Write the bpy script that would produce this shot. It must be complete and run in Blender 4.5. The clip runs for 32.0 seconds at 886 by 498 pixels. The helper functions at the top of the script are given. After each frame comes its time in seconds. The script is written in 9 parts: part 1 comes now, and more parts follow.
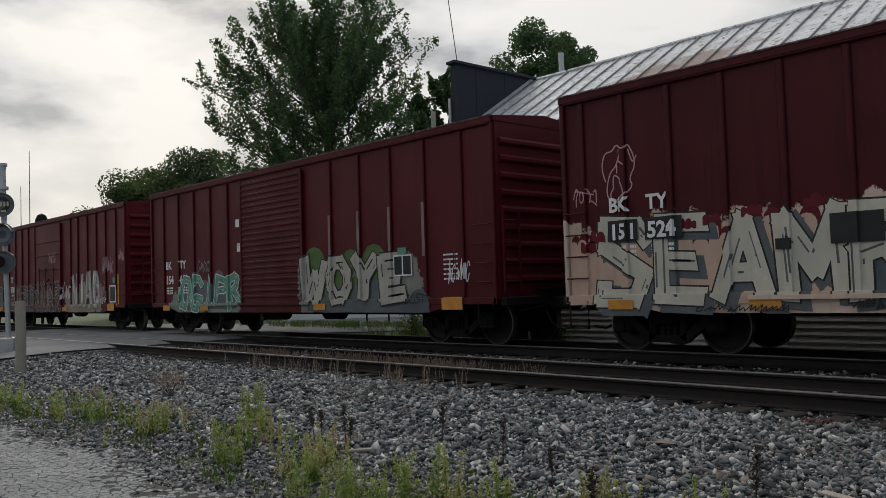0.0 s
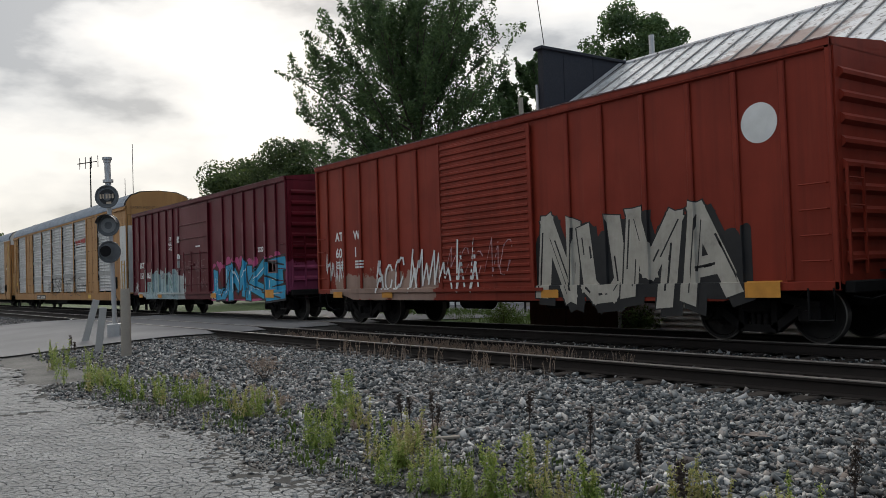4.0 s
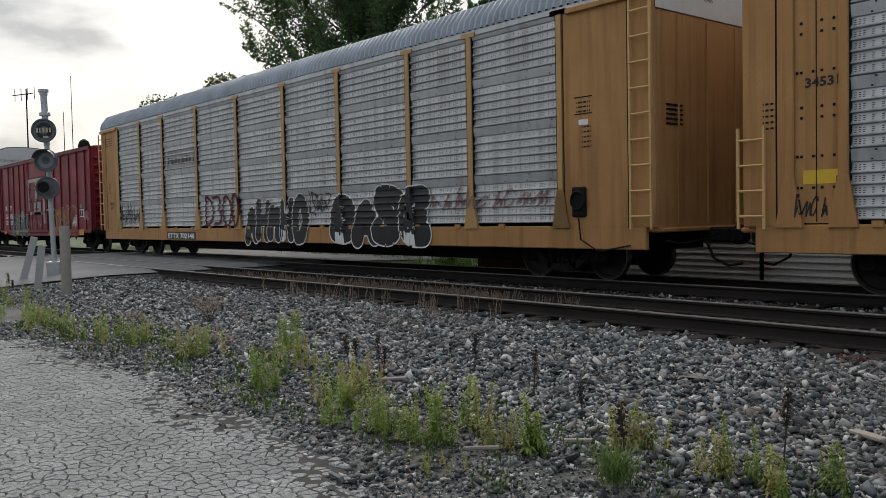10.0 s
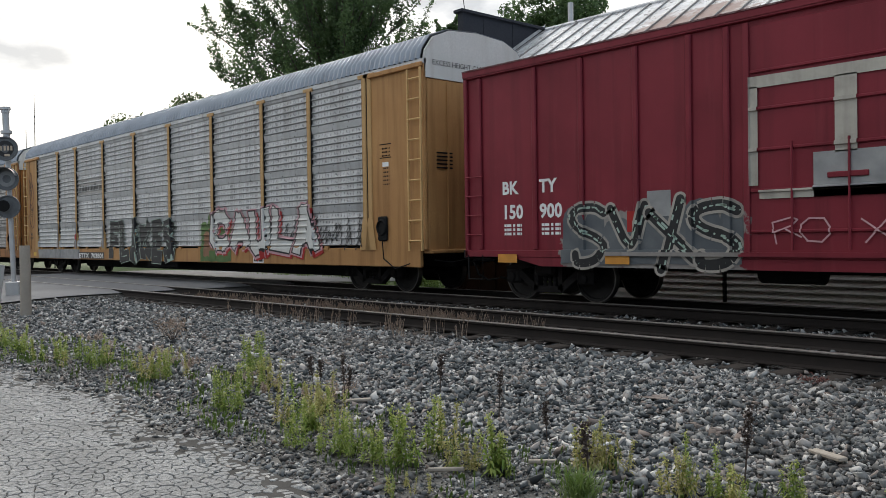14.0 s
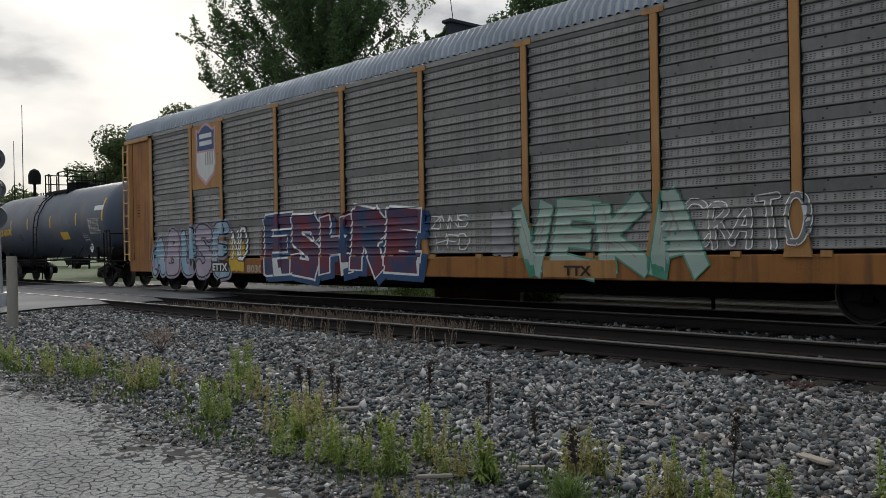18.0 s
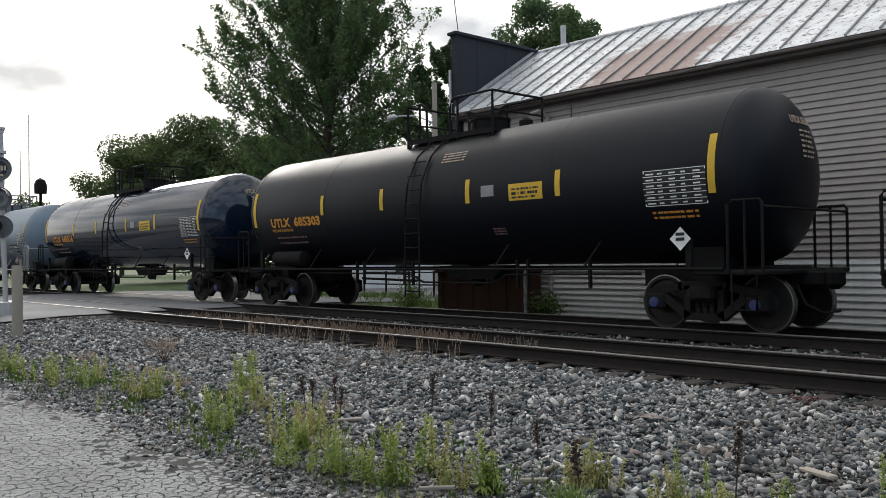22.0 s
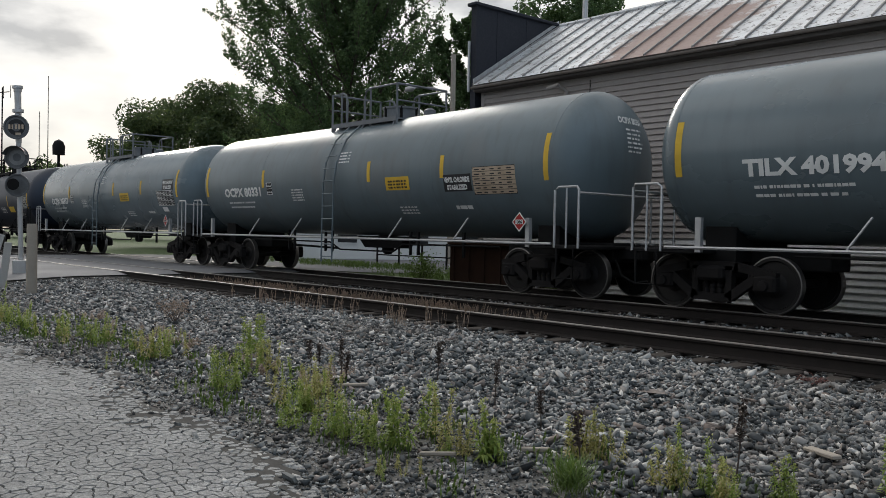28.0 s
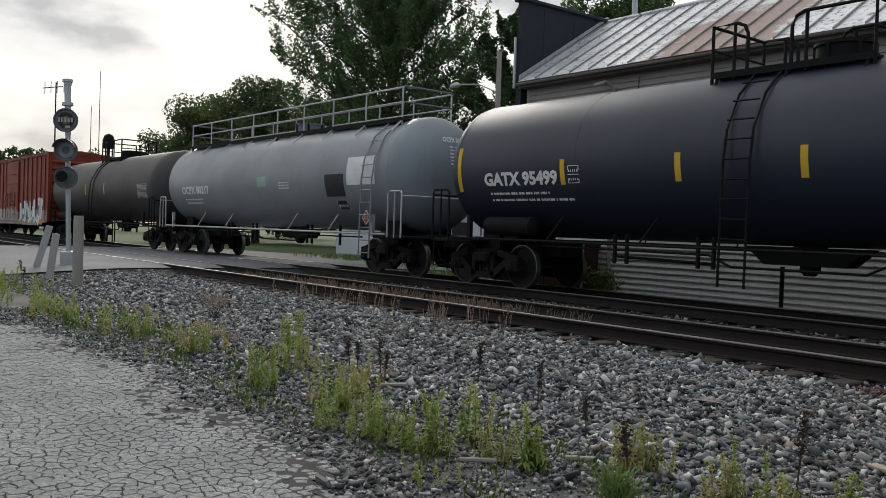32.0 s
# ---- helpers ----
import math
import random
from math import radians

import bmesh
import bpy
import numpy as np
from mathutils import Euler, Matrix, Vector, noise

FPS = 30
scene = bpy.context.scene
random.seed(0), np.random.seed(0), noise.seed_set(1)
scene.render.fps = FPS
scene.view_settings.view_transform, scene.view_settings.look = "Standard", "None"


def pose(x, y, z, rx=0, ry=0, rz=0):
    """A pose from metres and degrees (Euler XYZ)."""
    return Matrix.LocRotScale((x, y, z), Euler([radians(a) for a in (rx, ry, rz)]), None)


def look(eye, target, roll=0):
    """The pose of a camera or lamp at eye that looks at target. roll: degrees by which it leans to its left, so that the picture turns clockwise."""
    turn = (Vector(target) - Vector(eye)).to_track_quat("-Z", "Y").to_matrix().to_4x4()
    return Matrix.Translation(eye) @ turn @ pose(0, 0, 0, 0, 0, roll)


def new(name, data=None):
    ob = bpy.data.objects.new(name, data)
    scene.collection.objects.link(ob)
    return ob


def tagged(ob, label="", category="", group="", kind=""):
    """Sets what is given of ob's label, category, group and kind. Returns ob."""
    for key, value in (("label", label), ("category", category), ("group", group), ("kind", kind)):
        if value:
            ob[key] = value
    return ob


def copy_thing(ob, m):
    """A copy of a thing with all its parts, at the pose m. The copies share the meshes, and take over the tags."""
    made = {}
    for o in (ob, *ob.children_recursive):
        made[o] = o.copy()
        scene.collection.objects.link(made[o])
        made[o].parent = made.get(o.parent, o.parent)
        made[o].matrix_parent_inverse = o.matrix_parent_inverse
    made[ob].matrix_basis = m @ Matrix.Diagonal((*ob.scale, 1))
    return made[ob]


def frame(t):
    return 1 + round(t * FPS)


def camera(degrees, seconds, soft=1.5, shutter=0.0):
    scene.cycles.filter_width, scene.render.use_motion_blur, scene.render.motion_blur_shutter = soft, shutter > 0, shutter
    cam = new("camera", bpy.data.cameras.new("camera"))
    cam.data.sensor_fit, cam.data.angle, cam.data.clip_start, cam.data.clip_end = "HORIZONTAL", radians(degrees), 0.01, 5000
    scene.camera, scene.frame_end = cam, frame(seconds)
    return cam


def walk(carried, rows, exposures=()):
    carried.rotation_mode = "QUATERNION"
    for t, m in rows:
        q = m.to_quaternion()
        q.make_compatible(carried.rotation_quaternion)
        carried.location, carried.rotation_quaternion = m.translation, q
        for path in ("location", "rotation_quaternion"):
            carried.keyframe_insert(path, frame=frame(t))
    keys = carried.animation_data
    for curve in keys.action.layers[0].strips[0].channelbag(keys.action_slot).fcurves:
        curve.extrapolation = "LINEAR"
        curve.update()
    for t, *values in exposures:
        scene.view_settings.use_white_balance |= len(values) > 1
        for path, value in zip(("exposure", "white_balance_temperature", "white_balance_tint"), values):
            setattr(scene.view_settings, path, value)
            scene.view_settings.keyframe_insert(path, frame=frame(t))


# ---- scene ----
cam = camera(54.8, 32.0, soft=0.8)
# seconds, x, y, z, yaw, pitch, roll
ROWS = [
    (0.0, -0.033, -0.062, 1.602, 47.55, 2.57, 1.79),
    (0.5, -0.024, -0.051, 1.605, 47.14, 2.91, 1.5),
    (1.0, -0.007, -0.049, 1.614, 47.12, 2.79, 1.42),
    (1.5, -0.014, -0.048, 1.613, 48.65, 2.46, 1.81),
    (2.0, -0.003, -0.054, 1.613, 49.52, 2.23, 1.72),
    (2.5, 0.015, -0.062, 1.62, 50.31, 2.05, 1.68),
    (3.0, 0.013, -0.06, 1.62, 51.21, 2.32, 1.67),
    (3.5, -0.001, -0.057, 1.62, 53.42, 2.41, 1.72),
    (5.5, 0.012, -0.042, 1.635, 52.39, 0.25, 1.69),
    (6.0, 0.02, -0.045, 1.636, 51.99, -0.09, 1.48),
    (6.5, 0.012, -0.042, 1.635, 51.78, -0.28, 1.15),
    (7.0, 0.014, -0.043, 1.639, 51.76, -0.53, 0.97),
    (7.5, 0.016, -0.046, 1.636, 51.65, -0.58, 0.69),
    (8.0, 0.016, -0.042, 1.635, 51.96, -0.71, 0.6),
    (8.5, 0.016, -0.042, 1.636, 52.24, -0.95, 0.55),
    (9.0, 0.004, -0.04, 1.632, 52.41, -1.31, 0.53),
    (9.5, -0.015, -0.028, 1.634, 52.57, -1.81, 0.62),
    (10.0, -0.027, -0.023, 1.635, 50.06, -2.16, 1.12),
    (10.5, -0.032, -0.015, 1.631, 47.84, -2.14, 1.57),
    (11.0, -0.037, -0.004, 1.627, 47.15, -2.03, 1.62),
    (11.5, -0.053, 0.003, 1.629, 45.09, -2.04, 0.14),
    (12.0, -0.058, 0.008, 1.629, 43.84, -2.17, -0.96),
    (12.5, -0.046, -0.005, 1.627, 43.67, -1.88, -0.96),
    (13.0, -0.029, -0.017, 1.63, 44.76, -1.43, -0.56),
    (13.5, -0.02, -0.027, 1.632, 47.51, -0.63, 0.39),
    (15.5, 0.016, 0.052, 1.593, 47.85, -0.84, 1.55),
    (16.0, 0.004, 0.045, 1.593, 47.6, -0.48, 1.83),
    (16.5, -0.012, 0.036, 1.585, 47.22, -0.23, 1.72),
    (17.0, 0.0, 0.013, 1.588, 47.19, -0.01, 1.44),
    (17.5, 0.003, 0.009, 1.587, 47.26, -0.06, 1.19),
    (18.0, 0.005, -0.008, 1.6, 47.23, -0.07, 1.06),
    (18.5, 0.009, -0.026, 1.601, 47.18, 0.32, 0.82),
    (19.0, 0.012, -0.027, 1.603, 47.25, 0.84, 0.73),
    (19.5, 0.011, -0.032, 1.595, 47.14, 1.24, 0.65),
    (20.0, 0.016, 0.005, 1.596, 47.1, 1.37, 0.7),
    (20.5, 0.018, 0.0, 1.597, 46.89, 1.32, 0.69),
    (21.0, 0.026, -0.01, 1.599, 46.98, 1.2, 0.62),
    (21.5, 0.023, -0.018, 1.604, 47.26, 0.95, 0.67),
    (22.0, 0.022, -0.018, 1.602, 47.51, 0.7, 0.75),
    (22.5, 0.025, -0.021, 1.596, 47.7, 0.4, 0.76),
    (23.0, 0.03, -0.021, 1.596, 47.7, 0.14, 0.75),
    (23.5, 0.025, -0.018, 1.598, 47.67, 0.08, 0.79),
    (24.0, 0.044, 0.033, 1.584, 45.56, -0.27, 1.04),
    (24.5, 0.05, 0.017, 1.582, 39.96, 0.63, 1.29),
    (25.0, 0.052, 0.006, 1.582, 41.51, 0.78, 1.15),
    (25.5, 0.02, 0.007, 1.575, 46.54, -0.08, 0.1),
    (27.5, 0.019, 0.016, 1.551, 47.81, -1.2, -1.01),
    (28.0, 0.023, 0.04, 1.546, 48.49, -1.02, -1.09),
    (28.5, 0.037, 0.095, 1.545, 49.08, -1.33, -1.2),
    (29.0, 0.048, 0.176, 1.543, 50.51, -1.89, -1.5),
    (29.5, 0.046, 0.225, 1.544, 52.03, -1.96, -1.68),
    (30.0, 0.02, 0.204, 1.548, 52.48, -1.92, -1.82),
    (30.5, -0.098, 0.101, 1.553, 52.58, -1.71, -2.01),
    (31.0, -0.125, 0.075, 1.544, 52.43, -1.65, -1.68),
    (31.5, -0.128, 0.133, 1.545, 51.92, -1.69, -1.69),
    (32.0, -0.157, 0.193, 1.537, 51.36, -1.23, -1.94),
]
EXPOSURES = [(0.0, -0.39), (1.0, 0.04), (2.0, 0.04), (3.0, -0.36), (3.5, -0.26), (5.5, 0.14), (6.0, 0.17), (7.0, -0.11), (8.0, -0.36), (9.0, -0.26), (10.0, -0.03), (11.0, 0.09), (12.0, 0.49), (13.0, 0.59), (15.5, -0.16), (16.0, -0.21), (17.0, -0.27), (18.0, -0.2), (19.0, -0.38), (20.0, -0.21), (21.0, 0.1), (22.0, 0.31), (23.0, 0.44), (24.0, 0.6), (25.0, 0.51), (28.0, -0.06), (29.0, 0.04), (30.0, -0.11), (31.0, 0.04), (32.0, -0.06)]
walk(cam, [(t, pose(x, y, z, 90 + p, r, w)) for t, x, y, z, w, p, r in ROWS], EXPOSURES)

# ---- world and sun ----
SUN_YAW, SUN_UP = 64.0, 24.0
world = bpy.data.worlds.new("world")
scene.world = world
world.use_nodes = True


def make_world():
    nt = world.node_tree
    n, l = nt.nodes, nt.links
    n.clear()
    out = n.new("ShaderNodeOutputWorld")
    mixs = n.new("ShaderNodeMixShader")
    sky = n.new("ShaderNodeTexSky")
    sky.sky_type = "NISHITA"
    sky.sun_disc = False
    sky.sun_elevation = radians(SUN_UP)
    sky.sun_rotation = radians(-SUN_YAW)
    b1 = n.new("ShaderNodeBackground")
    b1.inputs["Strength"].default_value = 0.1
    l.new(sky.outputs[0], b1.inputs["Color"])
    co = n.new("ShaderNodeTexCoord")
    mp = n.new("ShaderNodeMapping")
    mp.inputs["Scale"].default_value = (1.0, 1.0, 2.6)
    l.new(co.outputs["Generated"], mp.inputs["Vector"])
    no = n.new("ShaderNodeTexNoise")
    no.inputs["Scale"].default_value = 2.7
    no.inputs["Detail"].default_value = 7.0
    no.inputs["Roughness"].default_value = 0.52
    l.new(mp.outputs[0], no.inputs["Vector"])
    ra = n.new("ShaderNodeValToRGB")
    e = ra.color_ramp.elements
    e[0].position, e[0].color = 0.43, (0.50, 0.53, 0.57, 1)
    e[1].position, e[1].color = 0.58, (1.2, 1.19, 1.17, 1)
    m = ra.color_ramp.elements.new(0.49)
    m.color = (0.90, 0.92, 0.94, 1)
    l.new(no.outputs["Fac"], ra.inputs["Fac"])
    b2 = n.new("ShaderNodeBackground")
    b2.inputs["Strength"].default_value = CLOUD
    # thin cloud glows towards the sun and greys away from it
    dt = n.new("ShaderNodeVectorMath")
    dt.operation = "DOT_PRODUCT"
    l.new(co.outputs["Generated"], dt.inputs[0])
    dt.inputs[1].default_value = (-math.sin(radians(SUN_YAW)) * math.cos(radians(SUN_UP)), math.cos(radians(SUN_YAW)) * math.cos(radians(SUN_UP)), math.sin(radians(SUN_UP)))
    mr = n.new("ShaderNodeMapRange")
    mr.inputs["From Min"].default_value, mr.inputs["From Max"].default_value = -1.0, 1.0
    mr.inputs["To Min"].default_value, mr.inputs["To Max"].default_value = 0.74, 1.06
    l.new(dt.outputs["Value"], mr.inputs["Value"])
    # an overcast sky is brighter overhead than at the horizon
    se = n.new("ShaderNodeSeparateXYZ")
    l.new(co.outputs["Generated"], se.inputs[0])
    up = n.new("ShaderNodeMapRange")
    up.inputs["From Min"].default_value, up.inputs["From Max"].default_value = 0.0, 1.0
    up.inputs["To Min"].default_value, up.inputs["To Max"].default_value = 0.98, 1.75
    l.new(se.outputs["Z"], up.inputs["Value"])
    dome = n.new("ShaderNodeMath")
    dome.operation = "MULTIPLY"
    l.new(mr.outputs[0], dome.inputs[0])
    l.new(up.outputs[0], dome.inputs[1])
    gl = n.new("ShaderNodeVectorMath")
    gl.operation = "SCALE"
    l.new(ra.outputs[0], gl.inputs[0])
    l.new(dome.outputs[0], gl.inputs["Scale"])
    cool = n.new("ShaderNodeMix")
    cool.data_type = "RGBA"
    cool.blend_type = "MULTIPLY"
    tint = n.new("ShaderNodeValToRGB")
    tint.color_ramp.elements[0].position, tint.color_ramp.elements[0].color = 0.74, (0.58, 0.83, 1.14, 1)
    tint.color_ramp.elements[1].position, tint.color_ramp.elements[1].color = 0.94, (1.02, 1.0, 0.97, 1)
    l.new(mr.outputs[0], tint.inputs["Fac"])
    cool.inputs[0].default_value = 1.0
    l.new(gl.outputs["Vector"], cool.inputs[6])
    l.new(tint.outputs["Color"], cool.inputs[7])
    l.new(cool.outputs[2], b2.inputs["Color"])
    mixs.inputs[0].default_value = 0.88
    l.new(b1.outputs[0], mixs.inputs[1])
    l.new(b2.outputs[0], mixs.inputs[2])
    l.new(mixs.outputs[0], out.inputs["Surface"])


CLOUD = 0.78
make_world()
sun = new("sun", bpy.data.lights.new("sun", "SUN"))
sun.data.energy, sun.data.angle, sun.data.color = 2.3, radians(22), (1.0, 0.95, 0.88)
sun.matrix_world = look((0, 0, 60), (60 * math.sin(radians(SUN_YAW)), -60 * math.cos(radians(SUN_YAW)), 60 - 60 * math.tan(radians(SUN_UP))))

# ---- materials ----
def nodes(name):
    m = bpy.data.materials.new(name)
    m.use_nodes = True
    nt = m.node_tree
    return m, nt, nt.nodes["Principled BSDF"]


def tex(nt, kind, scale, stretch=(1, 1, 1), detail=5.0, rough=0.55, shift=(0, 0, 0)):
    co = nt.nodes.new("ShaderNodeTexCoord")
    mp = nt.nodes.new("ShaderNodeMapping")
    mp.inputs["Scale"].default_value = stretch
    mp.inputs["Location"].default_value = shift
    nt.links.new(co.outputs["Object"], mp.inputs["Vector"])
    t = nt.nodes.new(kind)
    t.inputs["Scale"].default_value = scale
    if kind == "ShaderNodeTexNoise":
        t.inputs["Detail"].default_value = detail
        t.inputs["Roughness"].default_value = rough
    nt.links.new(mp.outputs[0], t.inputs["Vector"])
    return t


def ramp(nt, src, a, b, ca=(0, 0, 0, 1), cb=(1, 1, 1, 1)):
    r = nt.nodes.new("ShaderNodeValToRGB")
    e = r.color_ramp.elements
    e[0].position, e[0].color, e[1].position, e[1].color = a, ca, b, cb
    nt.links.new(src, r.inputs["Fac"])
    return r.outputs["Color"]


def mix(nt, fac, a, b, mode="MIX"):
    m = nt.nodes.new("ShaderNodeMix")
    m.data_type, m.blend_type = "RGBA", mode
    for socket, v in ((m.inputs[0], fac), (m.inputs[6], a), (m.inputs[7], b)):
        if isinstance(v, bpy.types.NodeSocket):
            nt.links.new(v, socket)
        else:
            socket.default_value = v if isinstance(v, (int, float)) else (*v[:3], 1)
    return m.outputs[2]


def calc(nt, op, a, b=0.0):
    m = nt.nodes.new("ShaderNodeMath")
    m.operation = op
    for socket, v in ((m.inputs[0], a), (m.inputs[1], b)):
        if isinstance(v, bpy.types.NodeSocket):
            nt.links.new(v, socket)
        else:
            socket.default_value = v
    return m.outputs[0]


def bump(nt, bsdf, height, strength=0.3, dist=0.01):
    b = nt.nodes.new("ShaderNodeBump")
    b.inputs["Strength"].default_value, b.inputs["Distance"].default_value = strength, dist
    nt.links.new(height, b.inputs["Height"])
    nt.links.new(b.outputs[0], bsdf.inputs["Normal"])


def dim(c, k):
    return tuple(v * k for v in c[:3])


def surface(name, col, col2=None, rough=0.7, metal=0.0, scale=3.0, fine=40.0, relief=0.2, dist=0.005, streak=0.0, streak_col=(0.05, 0.035, 0.03), vary=0.0, gloss_vary=0.1):
    """A worn surface: two scales of tone, optional vertical streaks, fine relief."""
    m, nt, b = nodes(name)
    n1 = tex(nt, "ShaderNodeTexNoise", scale)
    n2 = tex(nt, "ShaderNodeTexNoise", fine)
    c = mix(nt, ramp(nt, n1.outputs["Fac"], 0.35, 0.68), col, col2 or dim(col, 0.7))
    c = mix(nt, ramp(nt, n2.outputs["Fac"], 0.3, 0.75), dim(col, 0.82), c) if fine else c
    if streak:
        s = tex(nt, "ShaderNodeTexNoise", 5.0, (1, 1, 0.06), 6.0)
        f = calc(nt, "MULTIPLY", ramp(nt, s.outputs["Fac"], 0.48, 0.75), streak)
        c = mix(nt, f, c, streak_col)
    if vary:
        oi = nt.nodes.new("ShaderNodeObjectInfo")
        c = mix(nt, calc(nt, "MULTIPLY", oi.outputs["Random"], vary), c, dim(col, 0.45))
    nt.links.new(c, b.inputs["Base Color"])
    nt.links.new(calc(nt, "ADD", calc(nt, "MULTIPLY", n1.outputs["Fac"], gloss_vary * 2), rough - gloss_vary), b.inputs["Roughness"])
    b.inputs["Metallic"].default_value = metal
    b.inputs["Specular IOR Level"].default_value = 0.5 if metal else 0.22
    if relief:
        bump(nt, b, n2.outputs["Fac"], relief, dist)
    return m


def painted_car(name, col, zones=(), rough=0.55, dirt=0.5, fade=(0.17, 0.03, 0.04)):
    """Weathered freight-car paint in the car's own space, with sprayed patches: zones of (x0, x1, z0, z1, colour)."""
    m, nt, b = nodes(name)
    n1 = tex(nt, "ShaderNodeTexNoise", 0.8, detail=6.0)
    n2 = tex(nt, "ShaderNodeTexNoise", 26.0)
    c = mix(nt, ramp(nt, n1.outputs["Fac"], 0.32, 0.72), col, dim(col, 0.72))
    c = mix(nt, calc(nt, "MULTIPLY", ramp(nt, n2.outputs["Fac"], 0.58, 0.85), 0.12), c, fade)
    s = tex(nt, "ShaderNodeTexNoise", 4.0, (1.2, 1.2, 0.05), 7.0)
    c = mix(nt, calc(nt, "MULTIPLY", ramp(nt, s.outputs["Fac"], 0.5, 0.78), dirt), c, dim(col, 0.35))
    s2 = tex(nt, "ShaderNodeTexNoise", 6.0, (1.2, 1.2, 0.08), 7.0, shift=(9, 3, 4))
    c = mix(nt, calc(nt, "MULTIPLY", ramp(nt, s2.outputs["Fac"], 0.58, 0.82), dirt * 0.55), c, fade)
    if zones:
        co = nt.nodes.new("ShaderNodeTexCoord")
        sp = nt.nodes.new("ShaderNodeSeparateXYZ")
        nt.links.new(co.outputs["Object"], sp.inputs[0])
        e = tex(nt, "ShaderNodeTexNoise", 1.7, detail=6.0, rough=0.65)
        wob = calc(nt, "MULTIPLY", calc(nt, "SUBTRACT", e.outputs["Fac"], 0.5), 1.3)
        for x0, x1, z0, z1, zc in zones:
            xx = calc(nt, "ADD", sp.outputs["X"], wob)
            zz = calc(nt, "ADD", sp.outputs["Z"], wob)
            dx = calc(nt, "SUBTRACT", (x1 - x0) / 2, calc(nt, "ABSOLUTE", calc(nt, "SUBTRACT", xx, (x0 + x1) / 2)))
            dz = calc(nt, "SUBTRACT", (z1 - z0) / 2, calc(nt, "ABSOLUTE", calc(nt, "SUBTRACT", zz, (z0 + z1) / 2)))
            d = calc(nt, "MINIMUM", dx, dz)
            f = nt.nodes.new("ShaderNodeClamp")
            nt.links.new(calc(nt, "MULTIPLY", d, 22.0), f.inputs[0])
            tone = mix(nt, ramp(nt, n1.outputs["Fac"], 0.4, 0.65), zc, dim(zc, 0.68))
            tone = mix(nt, calc(nt, "MULTIPLY", ramp(nt, s.outputs["Fac"], 0.5, 0.75), 0.5), tone, dim(zc, 0.4))
            c = mix(nt, calc(nt, "MULTIPLY", f.outputs[0], 0.94), c, tone)
    nt.links.new(c, b.inputs["Base Color"])
    nt.links.new(calc(nt, "ADD", calc(nt, "MULTIPLY", n1.outputs["Fac"], 0.25), rough - 0.12), b.inputs["Roughness"])
    b.inputs["Specular IOR Level"].default_value = 0.2
    bump(nt, b, n2.outputs["Fac"], 0.12, 0.004)
    return m


M = {}


def asphalt_material():
    """Old lot asphalt: pale worn stone tops in a dark binder, with broad stains."""
    m, nt, b = nodes("old_asphalt")
    n1 = tex(nt, "ShaderNodeTexNoise", 1.6, detail=7.0)
    n2 = tex(nt, "ShaderNodeTexNoise", 34.0, detail=6.0, rough=0.75)
    n3 = tex(nt, "ShaderNodeTexVoronoi", 75.0)
    c = mix(nt, ramp(nt, n1.outputs["Fac"], 0.35, 0.66), (0.60, 0.60, 0.59), (0.39, 0.39, 0.383))
    c = mix(nt, ramp(nt, n2.outputs["Fac"], 0.40, 0.62, (0.85, 0.85, 0.85, 1), (0, 0, 0, 1)), c, (0.17, 0.17, 0.167))
    c = mix(nt, calc(nt, "MULTIPLY", ramp(nt, n3.outputs["Distance"], 0.15, 0.6), 0.35), c, (0.13, 0.13, 0.128))
    oi = nt.nodes.new("ShaderNodeObjectInfo")
    g = nt.nodes.new("ShaderNodeNewGeometry")
    c = mix(nt, calc(nt, "MULTIPLY", g.outputs["Random Per Island"], 0.3), c, (0.16, 0.16, 0.157))
    c = mix(nt, calc(nt, "MULTIPLY", oi.outputs["Random"], 0.12), c, (0.16, 0.16, 0.157))
    nt.links.new(c, b.inputs["Base Color"])
    b.inputs["Roughness"].default_value = 0.92
    b.inputs["Specular IOR Level"].default_value = 0.2
    bump(nt, b, n2.outputs["Fac"], 1.0, 0.014)
    return m


M["asphalt_old"] = asphalt_material()
M["crack_dirt"] = surface("crack_dirt", (0.055, 0.053, 0.05), (0.03, 0.029, 0.027), 0.95, scale=3, fine=60, relief=0.6)
M["road"] = surface("road_asphalt", (0.19, 0.19, 0.195), (0.13, 0.13, 0.135), 0.85, scale=0.5, fine=60, relief=0.4)
M["rail_side"] = surface("rail_rust", (0.022, 0.017, 0.0145), (0.014, 0.012, 0.011), 0.8, scale=4, fine=50, relief=0.4)
M["rail_top"] = surface("rail_head_steel", (0.30, 0.28, 0.265), (0.19, 0.17, 0.155), 0.5, metal=0.8, scale=2, fine=30, relief=0.05)
M["tie"] = surface("creosoted_tie", (0.045, 0.037, 0.032), (0.026, 0.022, 0.02), 0.92, scale=2, fine=30, relief=0.6, vary=0.4)
M["siding"] = surface("pale_grey_siding", (0.74, 0.73, 0.71), (0.64, 0.63, 0.61), 0.7, scale=1.5, fine=30, relief=0.15, streak=0.25, streak_col=(0.22, 0.2, 0.18), vary=0.12)
M["clap"] = surface("painted_clapboard", (0.44, 0.39, 0.36), (0.38, 0.335, 0.31), 0.75, scale=1.5, fine=30, relief=0.15, streak=0.18, streak_col=(0.22, 0.2, 0.18), vary=0.12)
M["trim"] = surface("dark_trim", (0.12, 0.105, 0.095), (0.08, 0.07, 0.065), 0.7)
